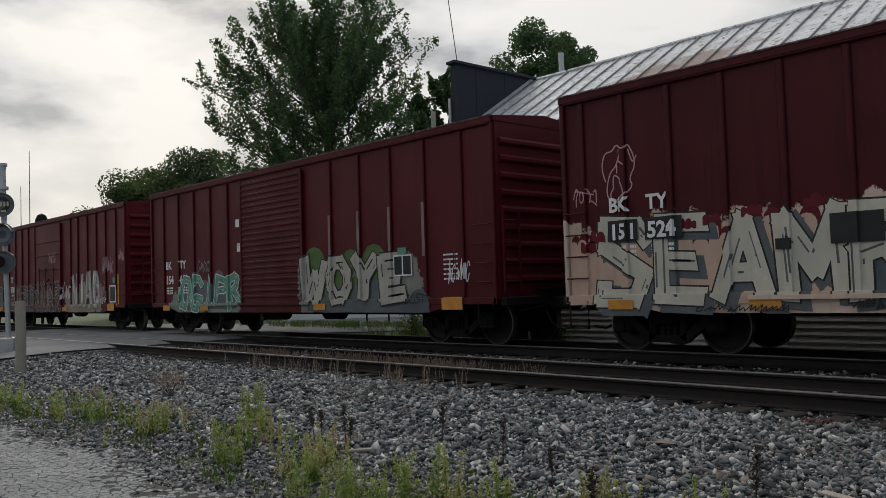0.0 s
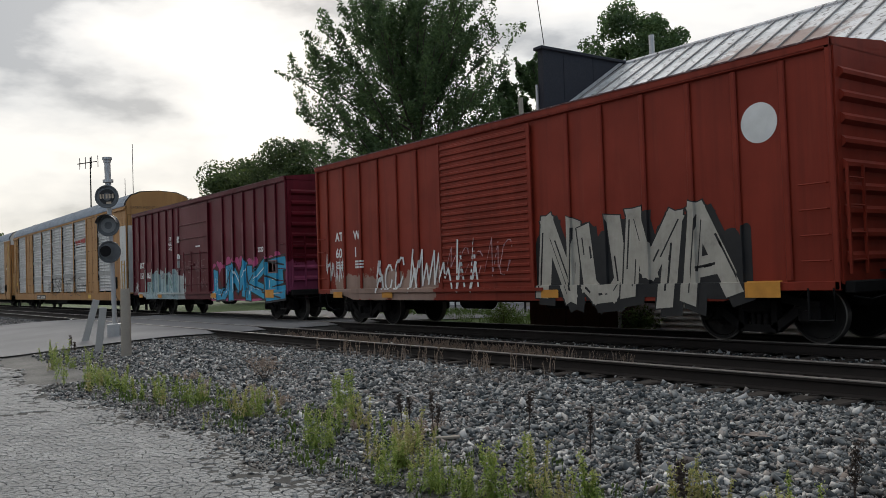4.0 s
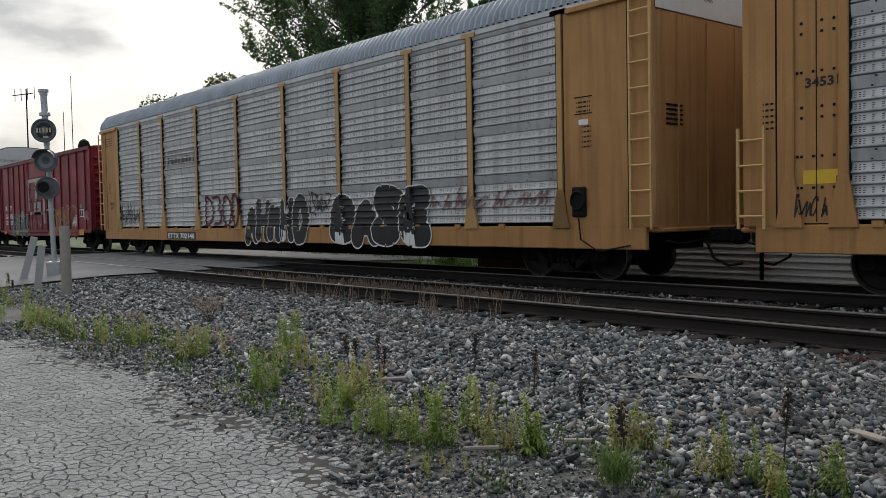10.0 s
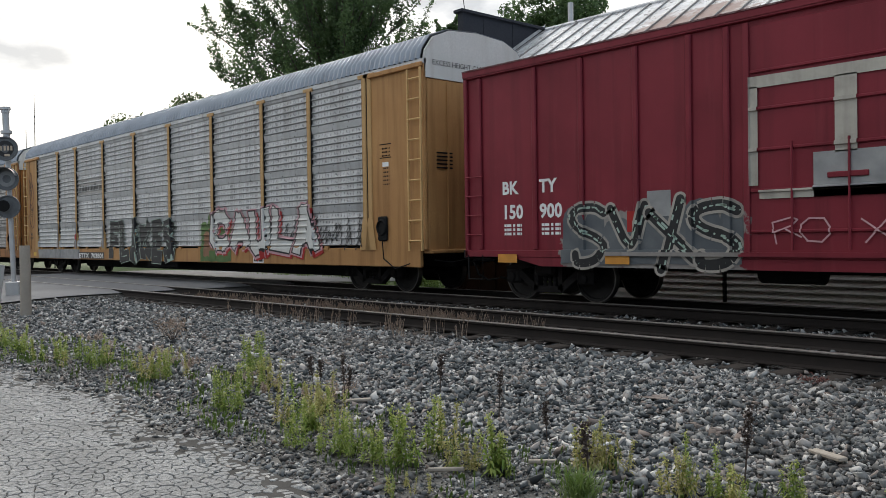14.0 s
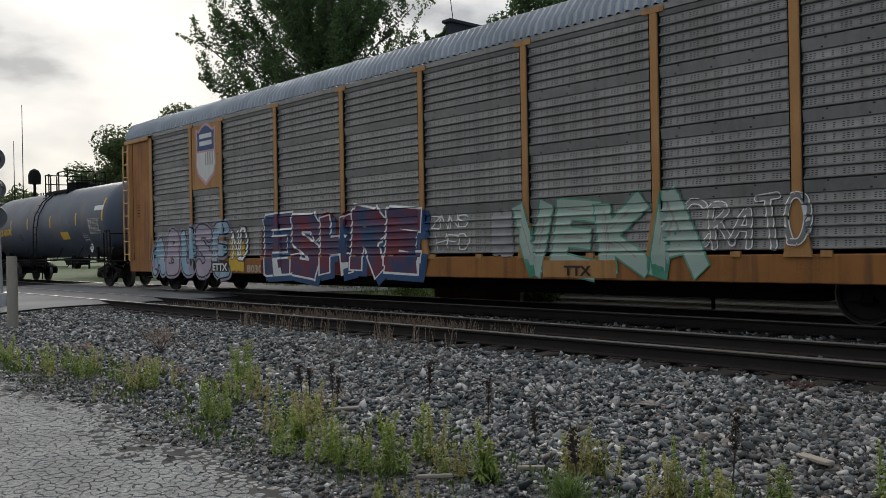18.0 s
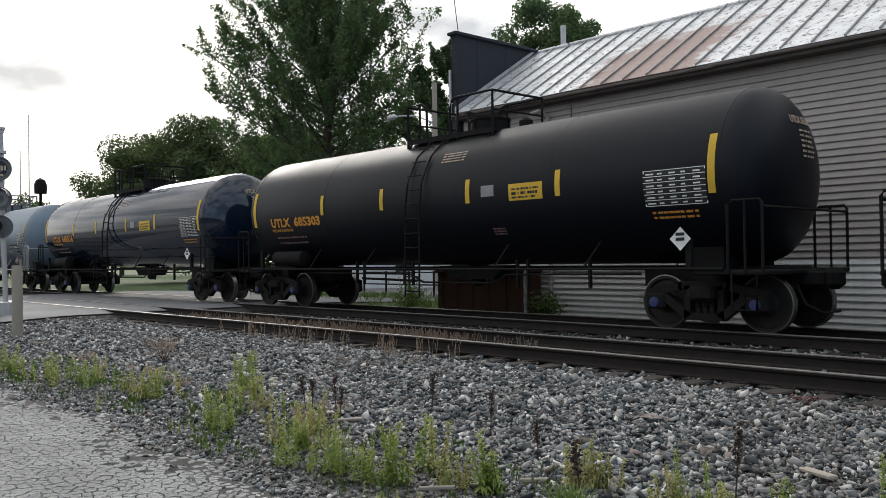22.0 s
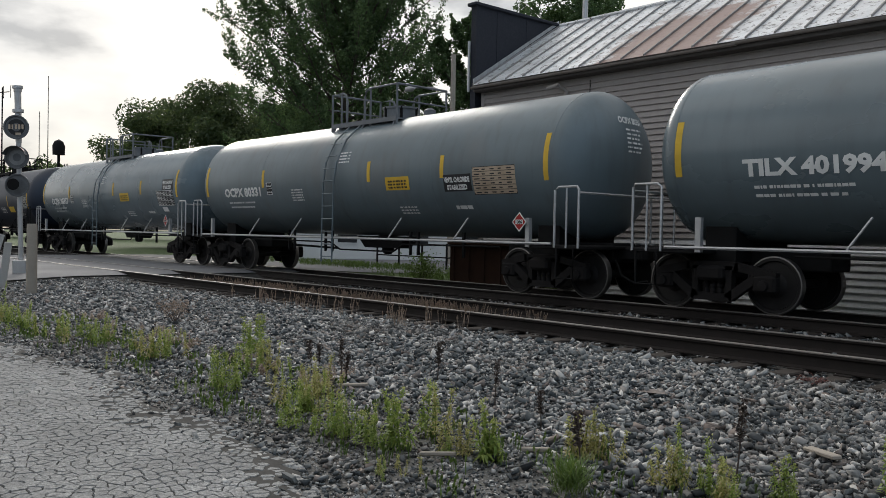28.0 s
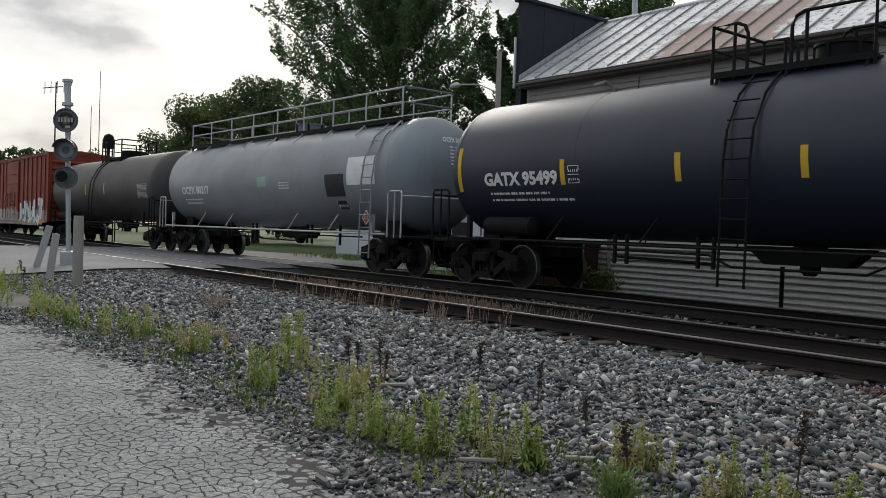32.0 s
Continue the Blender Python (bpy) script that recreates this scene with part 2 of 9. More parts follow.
M["black_board"] = surface("black_boarding", (0.022, 0.025, 0.034), (0.030, 0.033, 0.042), 0.7, scale=0.7, fine=20)
M["gutter"] = surface("old_gutter", (0.33, 0.29, 0.26), (0.2, 0.15, 0.12), 0.6, metal=0.3, scale=3)
M["bark"] = surface("bark", (0.10, 0.085, 0.07), (0.06, 0.05, 0.042), 0.95, scale=6, fine=40, relief=0.8, dist=0.02)
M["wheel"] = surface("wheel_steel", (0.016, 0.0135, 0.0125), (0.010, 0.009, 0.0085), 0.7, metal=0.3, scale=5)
M["tread"] = surface("wheel_tread", (0.22, 0.21, 0.20), (0.14, 0.13, 0.12), 0.42, metal=0.85, scale=5)
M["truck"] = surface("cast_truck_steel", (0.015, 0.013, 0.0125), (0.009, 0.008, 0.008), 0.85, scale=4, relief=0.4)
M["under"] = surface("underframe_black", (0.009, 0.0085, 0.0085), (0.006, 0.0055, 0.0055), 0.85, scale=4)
M["white"] = surface("white_lettering", (0.76, 0.76, 0.74), (0.64, 0.64, 0.62), 0.6, fine=0, relief=0)
M["cream"] = surface("cream_spray", (0.48, 0.385, 0.29), (0.38, 0.29, 0.21), 0.6, fine=0, relief=0)
M["yellow"] = surface("yellow_marking", (0.663, 0.425, 0.043), (0.561, 0.357, 0.043), 0.5, fine=0, relief=0)
M["orange"] = surface("orange_patch", (0.612, 0.281, 0.051), (0.468, 0.212, 0.043), 0.6, fine=0, relief=0)
M["black"] = surface("black_paint", (0.02, 0.02, 0.022), (0.03, 0.03, 0.03), 0.5, fine=0, relief=0)
M["blue"] = surface("blue_spray", (0.022, 0.235, 0.42), (0.04, 0.33, 0.50), 0.55, fine=0, relief=0)
M["navy"] = surface("navy_spray", (0.03, 0.07, 0.16), (0.04, 0.09, 0.2), 0.55, fine=0, relief=0)
M["pink"] = surface("pink_spray", (0.432, 0.065, 0.180), (0.360, 0.058, 0.158), 0.55, fine=0, relief=0)
M["pale_pink"] = surface("pale_pink_spray", (0.518, 0.302, 0.324), (0.432, 0.259, 0.274), 0.6, fine=0, relief=0)
M["red"] = surface("red_spray", (0.360, 0.025, 0.022), (0.288, 0.022, 0.022), 0.55, fine=0, relief=0)
M["green"] = surface("green_spray", (0.065, 0.238, 0.158), (0.144, 0.324, 0.238), 0.55, fine=0, relief=0)
M["mint"] = surface("mint_spray", (0.302, 0.403, 0.346), (0.360, 0.432, 0.374), 0.6, fine=0, relief=0)
M["lilac"] = surface("lilac_spray", (0.288, 0.288, 0.374), (0.331, 0.259, 0.331), 0.6, fine=0, relief=0)
M["pale_blue"] = surface("pale_blue_spray", (0.36, 0.46, 0.47), (0.20, 0.29, 0.31), 0.6, fine=0, relief=0)
M["grey_spray"] = surface("grey_spray", (0.302, 0.302, 0.295), (0.216, 0.216, 0.216), 0.6, fine=0, relief=0)
M["dark_red"] = surface("dark_red_spray", (0.12, 0.008, 0.015), (0.085, 0.007, 0.012), 0.55, fine=0, relief=0)
M["stone_white"] = surface("faded_white_spray", (0.40, 0.37, 0.325), (0.15, 0.142, 0.135), 0.6, scale=3.4, fine=14, relief=0)
M["bush_green"] = surface("olive_green_spray", (0.10, 0.17, 0.055), (0.065, 0.115, 0.04), 0.6, fine=0, relief=0)
M["slate"] = surface("slate_spray", (0.085, 0.095, 0.105), (0.13, 0.14, 0.145), 0.6, scale=2.2, fine=0, relief=0)
M["violet"] = surface("violet_spray", (0.33, 0.30, 0.37), (0.42, 0.34, 0.40), 0.55, scale=2.0, fine=0, relief=0)
M["sky_blue"] = surface("sky_blue_spray", (0.20, 0.37, 0.46), (0.40, 0.46, 0.52), 0.55, scale=2.0, fine=0, relief=0)
M["buff"] = surface("buff_spray", (0.60, 0.42, 0.32), (0.42, 0.29, 0.22), 0.6, scale=1.2, fine=9, relief=0, streak=0.3, streak_col=(0.22, 0.15, 0.12))
M["rust_spray"] = surface("rust_and_tan_spray", (0.30, 0.13, 0.06), (0.13, 0.022, 0.025), 0.6, scale=1.5, fine=0, relief=0)
M["umber"] = surface("umber_spray", (0.05, 0.028, 0.026), (0.13, 0.05, 0.045), 0.6, scale=1.6, fine=0, relief=0)
M["bone"] = surface("bone_white_spray", (0.62, 0.57, 0.47), (0.40, 0.385, 0.32), 0.6, scale=1.3, fine=9, relief=0, streak=0.25, streak_col=(0.25, 0.23, 0.2))
M["chalk"] = surface("chalky_grey_spray", (0.50, 0.465, 0.40), (0.27, 0.25, 0.215), 0.6, scale=2.6, fine=12, relief=0, streak=0.4, streak_col=(0.16, 0.14, 0.12))
M["camo"] = surface("navy_and_red_spray", (0.02, 0.065, 0.14), (0.20, 0.03, 0.035), 0.55, scale=1.5, fine=0, relief=0)
M["tan"] = surface("tan_spray", (0.27, 0.15, 0.085), (0.2, 0.1, 0.06), 0.6, fine=0, relief=0)
M["maroon"] = surface("maroon_spray", (0.16, 0.03, 0.035), (0.12, 0.025, 0.03), 0.6, fine=0, relief=0)
M["faint"] = surface("faint_lettering", (0.26, 0.17, 0.165), (0.2, 0.12, 0.12), 0.7, fine=0, relief=0)
M["wash"] = surface("washed_out_spray", (0.58, 0.585, 0.57), (0.36, 0.37, 0.36), 0.5, scale=2.4, fine=12, relief=0, streak=0.4, streak_col=(0.2, 0.2, 0.19))
M["rubbed"] = surface("rubbed_car_paint", (0.20, 0.075, 0.085), (0.12, 0.03, 0.038), 0.65, scale=2.5, fine=20, relief=0)
M["galv"] = surface("galvanised_panel", (0.50, 0.515, 0.525), (0.35, 0.365, 0.375), 0.42, metal=0.5, scale=1.6, fine=22, relief=0.06, streak=0.6, streak_col=(0.2, 0.18, 0.165))
M["galv_dirty"] = surface("grimy_galvanised_panel", (0.25, 0.25, 0.245), (0.14, 0.138, 0.135), 0.42, metal=0.5, scale=1.1, fine=22, relief=0.06, streak=0.45, streak_col=(0.1, 0.085, 0.075))
M["rack_yellow"] = surface("rack_yellow_paint", (0.46, 0.245, 0.092), (0.31, 0.15, 0.058), 0.6, scale=0.9, fine=25, relief=0.05, streak=0.75, streak_col=(0.2, 0.095, 0.035))
M["rack_brown"] = surface("rack_brown_paint", (0.36, 0.155, 0.045), (0.19, 0.075, 0.026), 0.6, scale=1.2, fine=25, relief=0.05, streak=0.8, streak_col=(0.07, 0.04, 0.025))
M["rack_white"] = surface("rack_white_paint", (0.66, 0.66, 0.63), (0.55, 0.54, 0.5), 0.55, scale=1.2, fine=25, relief=0.05, streak=0.3, streak_col=(0.3, 0.25, 0.2))
M["post_wood"] = surface("weathered_wood", (0.36, 0.32, 0.27), (0.26, 0.23, 0.2), 0.9, scale=5, fine=50, relief=0.5)
M["alu"] = surface("dull_aluminium", (0.50, 0.50, 0.50), (0.38, 0.38, 0.38), 0.5, metal=0.5, scale=4)
M["concrete"] = surface("concrete", (0.42, 0.41, 0.39), (0.33, 0.32, 0.3), 0.9, scale=2, fine=40, relief=0.4)
M["signal_grey"] = surface("weathered_signal_grey", (0.13, 0.135, 0.14), (0.07, 0.07, 0.072), 0.6, scale=6)
M["roof_flake"] = surface("flaking_roof_edge", (0.085, 0.018, 0.02), (0.36, 0.30, 0.29), 0.7, scale=7, fine=30, relief=0.2)
M["house"] = surface("white_siding", (0.68, 0.68, 0.66), (0.56, 0.56, 0.55), 0.7, scale=0.6)
M["rusty"] = surface("rusty_steel", (0.075, 0.038, 0.024), (0.036, 0.024, 0.02), 0.85, scale=2, relief=0.4)


def leaf_material(name, col, col2, trans=0.35):
    m, nt, b = nodes(name)
    g = nt.nodes.new("ShaderNodeNewGeometry")
    n1 = tex(nt, "ShaderNodeTexNoise", 0.5)
    c = mix(nt, g.outputs["Random Per Island"], col, col2)
    c = mix(nt, ramp(nt, n1.outputs["Fac"], 0.35, 0.7), c, dim(col, 0.65))
    nt.links.new(c, b.inputs["Base Color"])
    b.inputs["Roughness"].default_value = 0.6
    t = nt.nodes.new("ShaderNodeBsdfTranslucent")
    nt.links.new(c, t.inputs["Color"])
    ms = nt.nodes.new("ShaderNodeMixShader")
    ms.inputs[0].default_value = trans
    nt.links.new(b.outputs[0], ms.inputs[1])
    nt.links.new(t.outputs[0], ms.inputs[2])
    nt.links.new(ms.outputs[0], nt.nodes["Material Output"].inputs["Surface"])
    return m


M["leaf"] = leaf_material("maple_leaf", (0.07, 0.125, 0.048), (0.14, 0.215, 0.078), 0.5)
M["leaf_dark"] = leaf_material("dark_leaf", (0.055, 0.09, 0.032), (0.13, 0.17, 0.055), 0.5)
M["weed"] = leaf_material("weed_leaf", (0.16, 0.26, 0.045), (0.44, 0.50, 0.12), 0.5)
M["weed_yellow"] = leaf_material("yellowing_weed_leaf", (0.36, 0.34, 0.10), (0.46, 0.40, 0.17))
M["bud"] = leaf_material("pale_weed_bud", (0.42, 0.47, 0.14), (0.55, 0.54, 0.24), 0.4)
M["dry"] = leaf_material("dry_stalk", (0.40, 0.31, 0.24), (0.27, 0.19, 0.145), 0.15)
M["dark_stem"] = leaf_material("dark_seed_head", (0.07, 0.05, 0.04), (0.05, 0.035, 0.03), 0.1)
M["red_leaf"] = leaf_material("dark_red_leaf", (0.10, 0.03, 0.025), (0.15, 0.05, 0.035), 0.3)
M["grass"] = leaf_material("grass_blade", (0.10, 0.17, 0.035), (0.17, 0.24, 0.06))


def stone_material():
    m, nt, b = nodes("ballast_stone")
    g = nt.nodes.new("ShaderNodeNewGeometry")
    oi = nt.nodes.new("ShaderNodeObjectInfo")
    f = calc(nt, "FRACT", calc(nt, "ADD", g.outputs["Random Per Island"], oi.outputs["Random"]))
    r = nt.nodes.new("ShaderNodeValToRGB")
    e = r.color_ramp.elements
    e[0].position, e[0].color = 0.0, (0.024, 0.027, 0.029, 1)
    e[1].position, e[1].color = 1.0, (0.64, 0.625, 0.60, 1)
    for p, c in ((0.22, (0.06, 0.069, 0.074)), (0.45, (0.145, 0.157, 0.16)), (0.62, (0.27, 0.277, 0.275)), (0.72, (0.19, 0.15, 0.13)), (0.86, (0.39, 0.382, 0.367))):
        x = e.new(p)
        x.color = (*c, 1)
    nt.links.new(f, r.inputs["Fac"])
    n1 = tex(nt, "ShaderNodeTexNoise", 70.0)
    c = mix(nt, calc(nt, "MULTIPLY", n1.outputs["Fac"], 0.25), r.outputs["Color"], (0.05, 0.05, 0.05), "MIX")
    n2 = tex(nt, "ShaderNodeTexNoise", 0.45)
    c = mix(nt, calc(nt, "MULTIPLY", ramp(nt, n2.outputs["Fac"], 0.52, 0.7), 0.45), c, (0.10, 0.08, 0.065))
    nt.links.new(c, b.inputs["Base Color"])
    b.inputs["Roughness"].default_value = 0.8
    b.inputs["Specular IOR Level"].default_value = 0.25
    bump(nt, b, n1.outputs["Fac"], 0.4, 0.004)
    return m


M["stone"] = stone_material()


def ground_material():
    """Soil and grit near the track, grass beyond it, and shade painted into the ballast bed."""
    m, nt, b = nodes("ground_soil_and_grass")
    co = nt.nodes.new("ShaderNodeTexCoord")
    sp = nt.nodes.new("ShaderNodeSeparateXYZ")
    nt.links.new(co.outputs["Object"], sp.inputs[0])
    n1 = tex(nt, "ShaderNodeTexNoise", 1.4, detail=8)
    n2 = tex(nt, "ShaderNodeTexNoise", 55.0)
    n3 = tex(nt, "ShaderNodeTexVoronoi", 28.0)
    soil = mix(nt, ramp(nt, n1.outputs["Fac"], 0.35, 0.65), (0.14, 0.135, 0.125), (0.075, 0.072, 0.067))
    soil = mix(nt, ramp(nt, n3.outputs["Distance"], 0.1, 0.5), (0.2, 0.195, 0.185), soil)
    grass = mix(nt, ramp(nt, n1.outputs["Fac"], 0.35, 0.65), (0.05, 0.09, 0.022), (0.075, 0.11, 0.032))
    wob = calc(nt, "MULTIPLY", calc(nt, "SUBTRACT", n1.outputs["Fac"], 0.5), 2.0)
    f = nt.nodes.new("ShaderNodeClamp")
    nt.links.new(calc(nt, "SUBTRACT", calc(nt, "ADD", sp.outputs["Y"], wob), 15.6), f.inputs[0])
    c = mix(nt, f.outputs[0], soil, grass)
    # Near-black bed: shade between the stones and under the train, put into the colour.
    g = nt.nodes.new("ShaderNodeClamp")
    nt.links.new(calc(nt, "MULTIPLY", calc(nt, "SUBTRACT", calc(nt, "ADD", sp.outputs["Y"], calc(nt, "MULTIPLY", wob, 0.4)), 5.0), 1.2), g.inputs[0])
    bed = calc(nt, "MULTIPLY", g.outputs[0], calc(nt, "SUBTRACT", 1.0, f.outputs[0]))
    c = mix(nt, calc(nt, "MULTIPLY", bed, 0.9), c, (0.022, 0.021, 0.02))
    c = mix(nt, calc(nt, "MULTIPLY", n2.outputs["Fac"], 0.35), c, (0.03, 0.028, 0.024))
    nt.links.new(c, b.inputs["Base Color"])
    b.inputs["Roughness"].default_value = 0.95
    bump(nt, b, n3.outputs["Distance"], 0.5, 0.02)
    return m


M["ground"] = ground_material()


def roof_material():
    """Old galvanised sheet: flaking whitewash, grime and one rusted stretch."""
    m, nt, b = nodes("old_metal_roof")
    co = nt.nodes.new("ShaderNodeTexCoord")
    sp = nt.nodes.new("ShaderNodeSeparateXYZ")
    nt.links.new(co.outputs["Object"], sp.inputs[0])
    n1 = tex(nt, "ShaderNodeTexNoise", 1.3, (1, 2.2, 1), 9.0, 0.7)
    n2 = tex(nt, "ShaderNodeTexNoise", 7.0, (1, 1, 1), 7.0, 0.7)
    c = mix(nt, ramp(nt, n1.outputs["Fac"], 0.40, 0.62), (0.72, 0.73, 0.74), (0.52, 0.52, 0.53))
    c = mix(nt, ramp(nt, n2.outputs["Fac"], 0.545, 0.61), c, (0.13, 0.12, 0.115))
    wob = calc(nt, "MULTIPLY", calc(nt, "SUBTRACT", n1.outputs["Fac"], 0.5), 3.4)
    xx = calc(nt, "ADD", calc(nt, "ADD", sp.outputs["X"], wob), calc(nt, "MULTIPLY", sp.outputs["Y"], -0.2))
    d = calc(nt, "SUBTRACT", 1.75, calc(nt, "ABSOLUTE", calc(nt, "SUBTRACT", xx, RUST_X)))
    low = calc(nt, "SUBTRACT", 2.3, calc(nt, "ADD", calc(nt, "SUBTRACT", sp.outputs["Y"], 16.4), wob))
    k = nt.nodes.new("ShaderNodeClamp")
    nt.links.new(calc(nt, "MULTIPLY", calc(nt, "MINIMUM", d, low), 2.2), k.inputs[0])
    rust = mix(nt, ramp(nt, n2.outputs["Fac"], 0.35, 0.6), (0.15, 0.066, 0.05), (0.27, 0.17, 0.135))
    c = mix(nt, calc(nt, "MULTIPLY", k.outputs[0], 0.9), c, rust)
    nt.links.new(c, b.inputs["Base Color"])
    b.inputs["Roughness"].default_value, b.inputs["Metallic"].default_value = 0.42, 0.35
    bump(nt, b, n2.outputs["Fac"], 0.2, 0.006)
    return m


RUST_X = -14.7
M["roof"] = roof_material()
# Seam tone darker than the sheets: the shading along the seams is painted in.
M["roof_seam"] = surface("shaded_roof_seam", (0.34, 0.33, 0.32), (0.18, 0.15, 0.14), 0.6, metal=0.3, scale=2, fine=20)


def tank_paint(name, col, rough=0.42, dirt=0.35, dirt_col=(0.05, 0.04, 0.035), rust=0.0, spec=0.5):
    m, nt, b = nodes(name)
    n1 = tex(nt, "ShaderNodeTexNoise", 0.7, (0.6, 1, 1), 6.0)
    n2 = tex(nt, "ShaderNodeTexNoise", 3.0, (1.5, 1, 0.12), 7.0)
    n3 = tex(nt, "ShaderNodeTexNoise", 45.0)
    c = mix(nt, ramp(nt, n1.outputs["Fac"], 0.35, 0.7), col, dim(col, 0.75))
    c = mix(nt, calc(nt, "MULTIPLY", ramp(nt, n2.outputs["Fac"], 0.5, 0.78), dirt), c, dirt_col)
    if rust:
        n4 = tex(nt, "ShaderNodeTexNoise", 1.1, (0.8, 1, 0.35), 7.0, shift=(5, 5, 5))
        c = mix(nt, calc(nt, "MULTIPLY", ramp(nt, n4.outputs["Fac"], 0.55, 0.72), rust), c, (0.22, 0.14, 0.09))
    nt.links.new(c, b.inputs["Base Color"])
    nt.links.new(calc(nt, "ADD", calc(nt, "MULTIPLY", n1.outputs["Fac"], 0.22), rough - 0.11), b.inputs["Roughness"])
    b.inputs["Specular IOR Level"].default_value = spec
    bump(nt, b, n3.outputs["Fac"], 0.05, 0.003)
    return m

# ---- mesh helpers ----
def finish(name, me, material, smooth=True):
    if material is not None and not me.materials:
        me.materials.append(material)
    if smooth:
        me.polygons.foreach_set("use_smooth", [True] * len(me.polygons))
        me.set_sharp_from_angle(angle=radians(32))
    return me


def mesh_of(name, bm, material, smooth=True):
    me = bpy.data.meshes.new(name)
    bm.to_mesh(me)
    bm.free()
    return finish(name, me, material, smooth)


def part(name, bm, material, parent=None, label="", smooth=True):
    """A bmesh (or ready mesh) linked as one object under a thing or a part."""
    me = bm if isinstance(bm, bpy.types.Mesh) else mesh_of(name, bm, material, smooth)
    ob = new(name, me)
    ob.parent = parent
    if label:
        tagged(ob, label)
    return ob


def arrays(name, verts, faces, material, smooth=False):
    me = bpy.data.meshes.new(name)
    me.from_pydata(verts, [], faces)
    return finish(name, me, material, smooth)


def empty(name, m=None):
    ob = new(name)
    ob.empty_display_size = 0.2
    if m is not None:
        ob.matrix_basis = m
    return ob


def quad_strip(bm, rings, closed=True, caps=True):
    vs = [[bm.verts.new(p) for p in r] for r in rings]
    for a, b in zip(vs, vs[1:]):
        n = len(a)
        for i in range(n if closed else n - 1):
            j = (i + 1) % n
            bm.faces.new((a[i], a[j], b[j], b[i]))
    if caps and closed:
        bm.faces.new(vs[0][::-1])
        bm.faces.new(vs[-1])
    return vs


def box(bm, x0, x1, y0, y1, z0, z1, bevel=0.0):
    if bevel <= 0:
        r = [(x0, y0), (x1, y0), (x1, y1), (x0, y1)]
        quad_strip(bm, [[(x, y, z0) for x, y in r], [(x, y, z1) for x, y in r]])
        return bm
    b = min(bevel, (x1 - x0) * 0.45, (y1 - y0) * 0.45, (z1 - z0) * 0.45)

    def ring(i, z):
        return [(x0 + i, y0, z), (x1 - i, y0, z), (x1, y0 + i, z), (x1, y1 - i, z), (x1 - i, y1, z), (x0 + i, y1, z), (x0, y1 - i, z), (x0, y0 + i, z)]

    def inner(z):
        return [(min(max(x, x0 + b), x1 - b), min(max(y, y0 + b), y1 - b), z) for x, y, _ in ring(b, z)]

    def squeeze(pts):
        cx, cy = (x0 + x1) / 2, (y0 + y1) / 2
        kx, ky = 1 - b / max((x1 - x0) / 2, 1e-6), 1 - b / max((y1 - y0) / 2, 1e-6)
        return [(cx + (x - cx) * kx, cy + (y - cy) * ky, z) for x, y, z in pts]

    quad_strip(bm, [squeeze(ring(b, z0)), ring(b, z0 + b), ring(b, z1 - b), squeeze(ring(b, z1))])
    return bm


def B(*a, bevel=0.0):
    return box(bmesh.new(), *a, bevel=bevel)


def frame_at(d):
    d = Vector(d).normalized()
    u = d.cross(Vector((0, 0, 1)) if abs(d.z) < 0.9 else Vector((1, 0, 0))).normalized()
    return u, d.cross(u)


def tube(bm, pts, r, seg=8, r2=None):
    pts = [Vector(p) for p in pts]
    rings = []
    for i, p in enumerate(pts):
        d = (pts[min(i + 1, len(pts) - 1)] - pts[max(i - 1, 0)])
        u, v = frame_at(d)
        k = r if r2 is None else r + (r2 - r) * i / (len(pts) - 1)
        rings.append([p + u * (k * math.cos(2 * math.pi * j / seg)) + v * (k * math.sin(2 * math.pi * j / seg)) for j in range(seg)])
    quad_strip(bm, rings)
    return bm


def T(pts, r, seg=8, r2=None):
    return tube(bmesh.new(), pts, r, seg, r2)


def lathe(bm, profile, seg, axis="x", at=(0, 0, 0), caps=True):
    """Turns (along, radius) pairs round an axis through at."""
    rings = []
    for a, r in profile:
        ring = []
        for j in range(seg):
            c, s = math.cos(2 * math.pi * j / seg), math.sin(2 * math.pi * j / seg)
            p = (a, r * c, r * s) if axis == "x" else (r * c, a, r * s) if axis == "y" else (r * c, r * s, a)
            ring.append((p[0] + at[0], p[1] + at[1], p[2] + at[2]))
        rings.append(ring)
    if not caps:
        rings.append(rings[0])
    quad_strip(bm, rings, caps=caps)
    bmesh.ops.recalc_face_normals(bm, faces=bm.faces[:])
    return bm


def prism(bm, poly, axis, a0, a1):
    """Extrudes a closed outline of two coordinates along an axis."""
    def at(p, a):
        return (a, p[0], p[1]) if axis == "x" else (p[0], a, p[1]) if axis == "y" else (p[0], p[1], a)
    quad_strip(bm, [[at(p, a0) for p in poly], [at(p, a1) for p in poly]])
    bmesh.ops.recalc_face_normals(bm, faces=bm.faces[:])
    return bm


TEXTS = {}


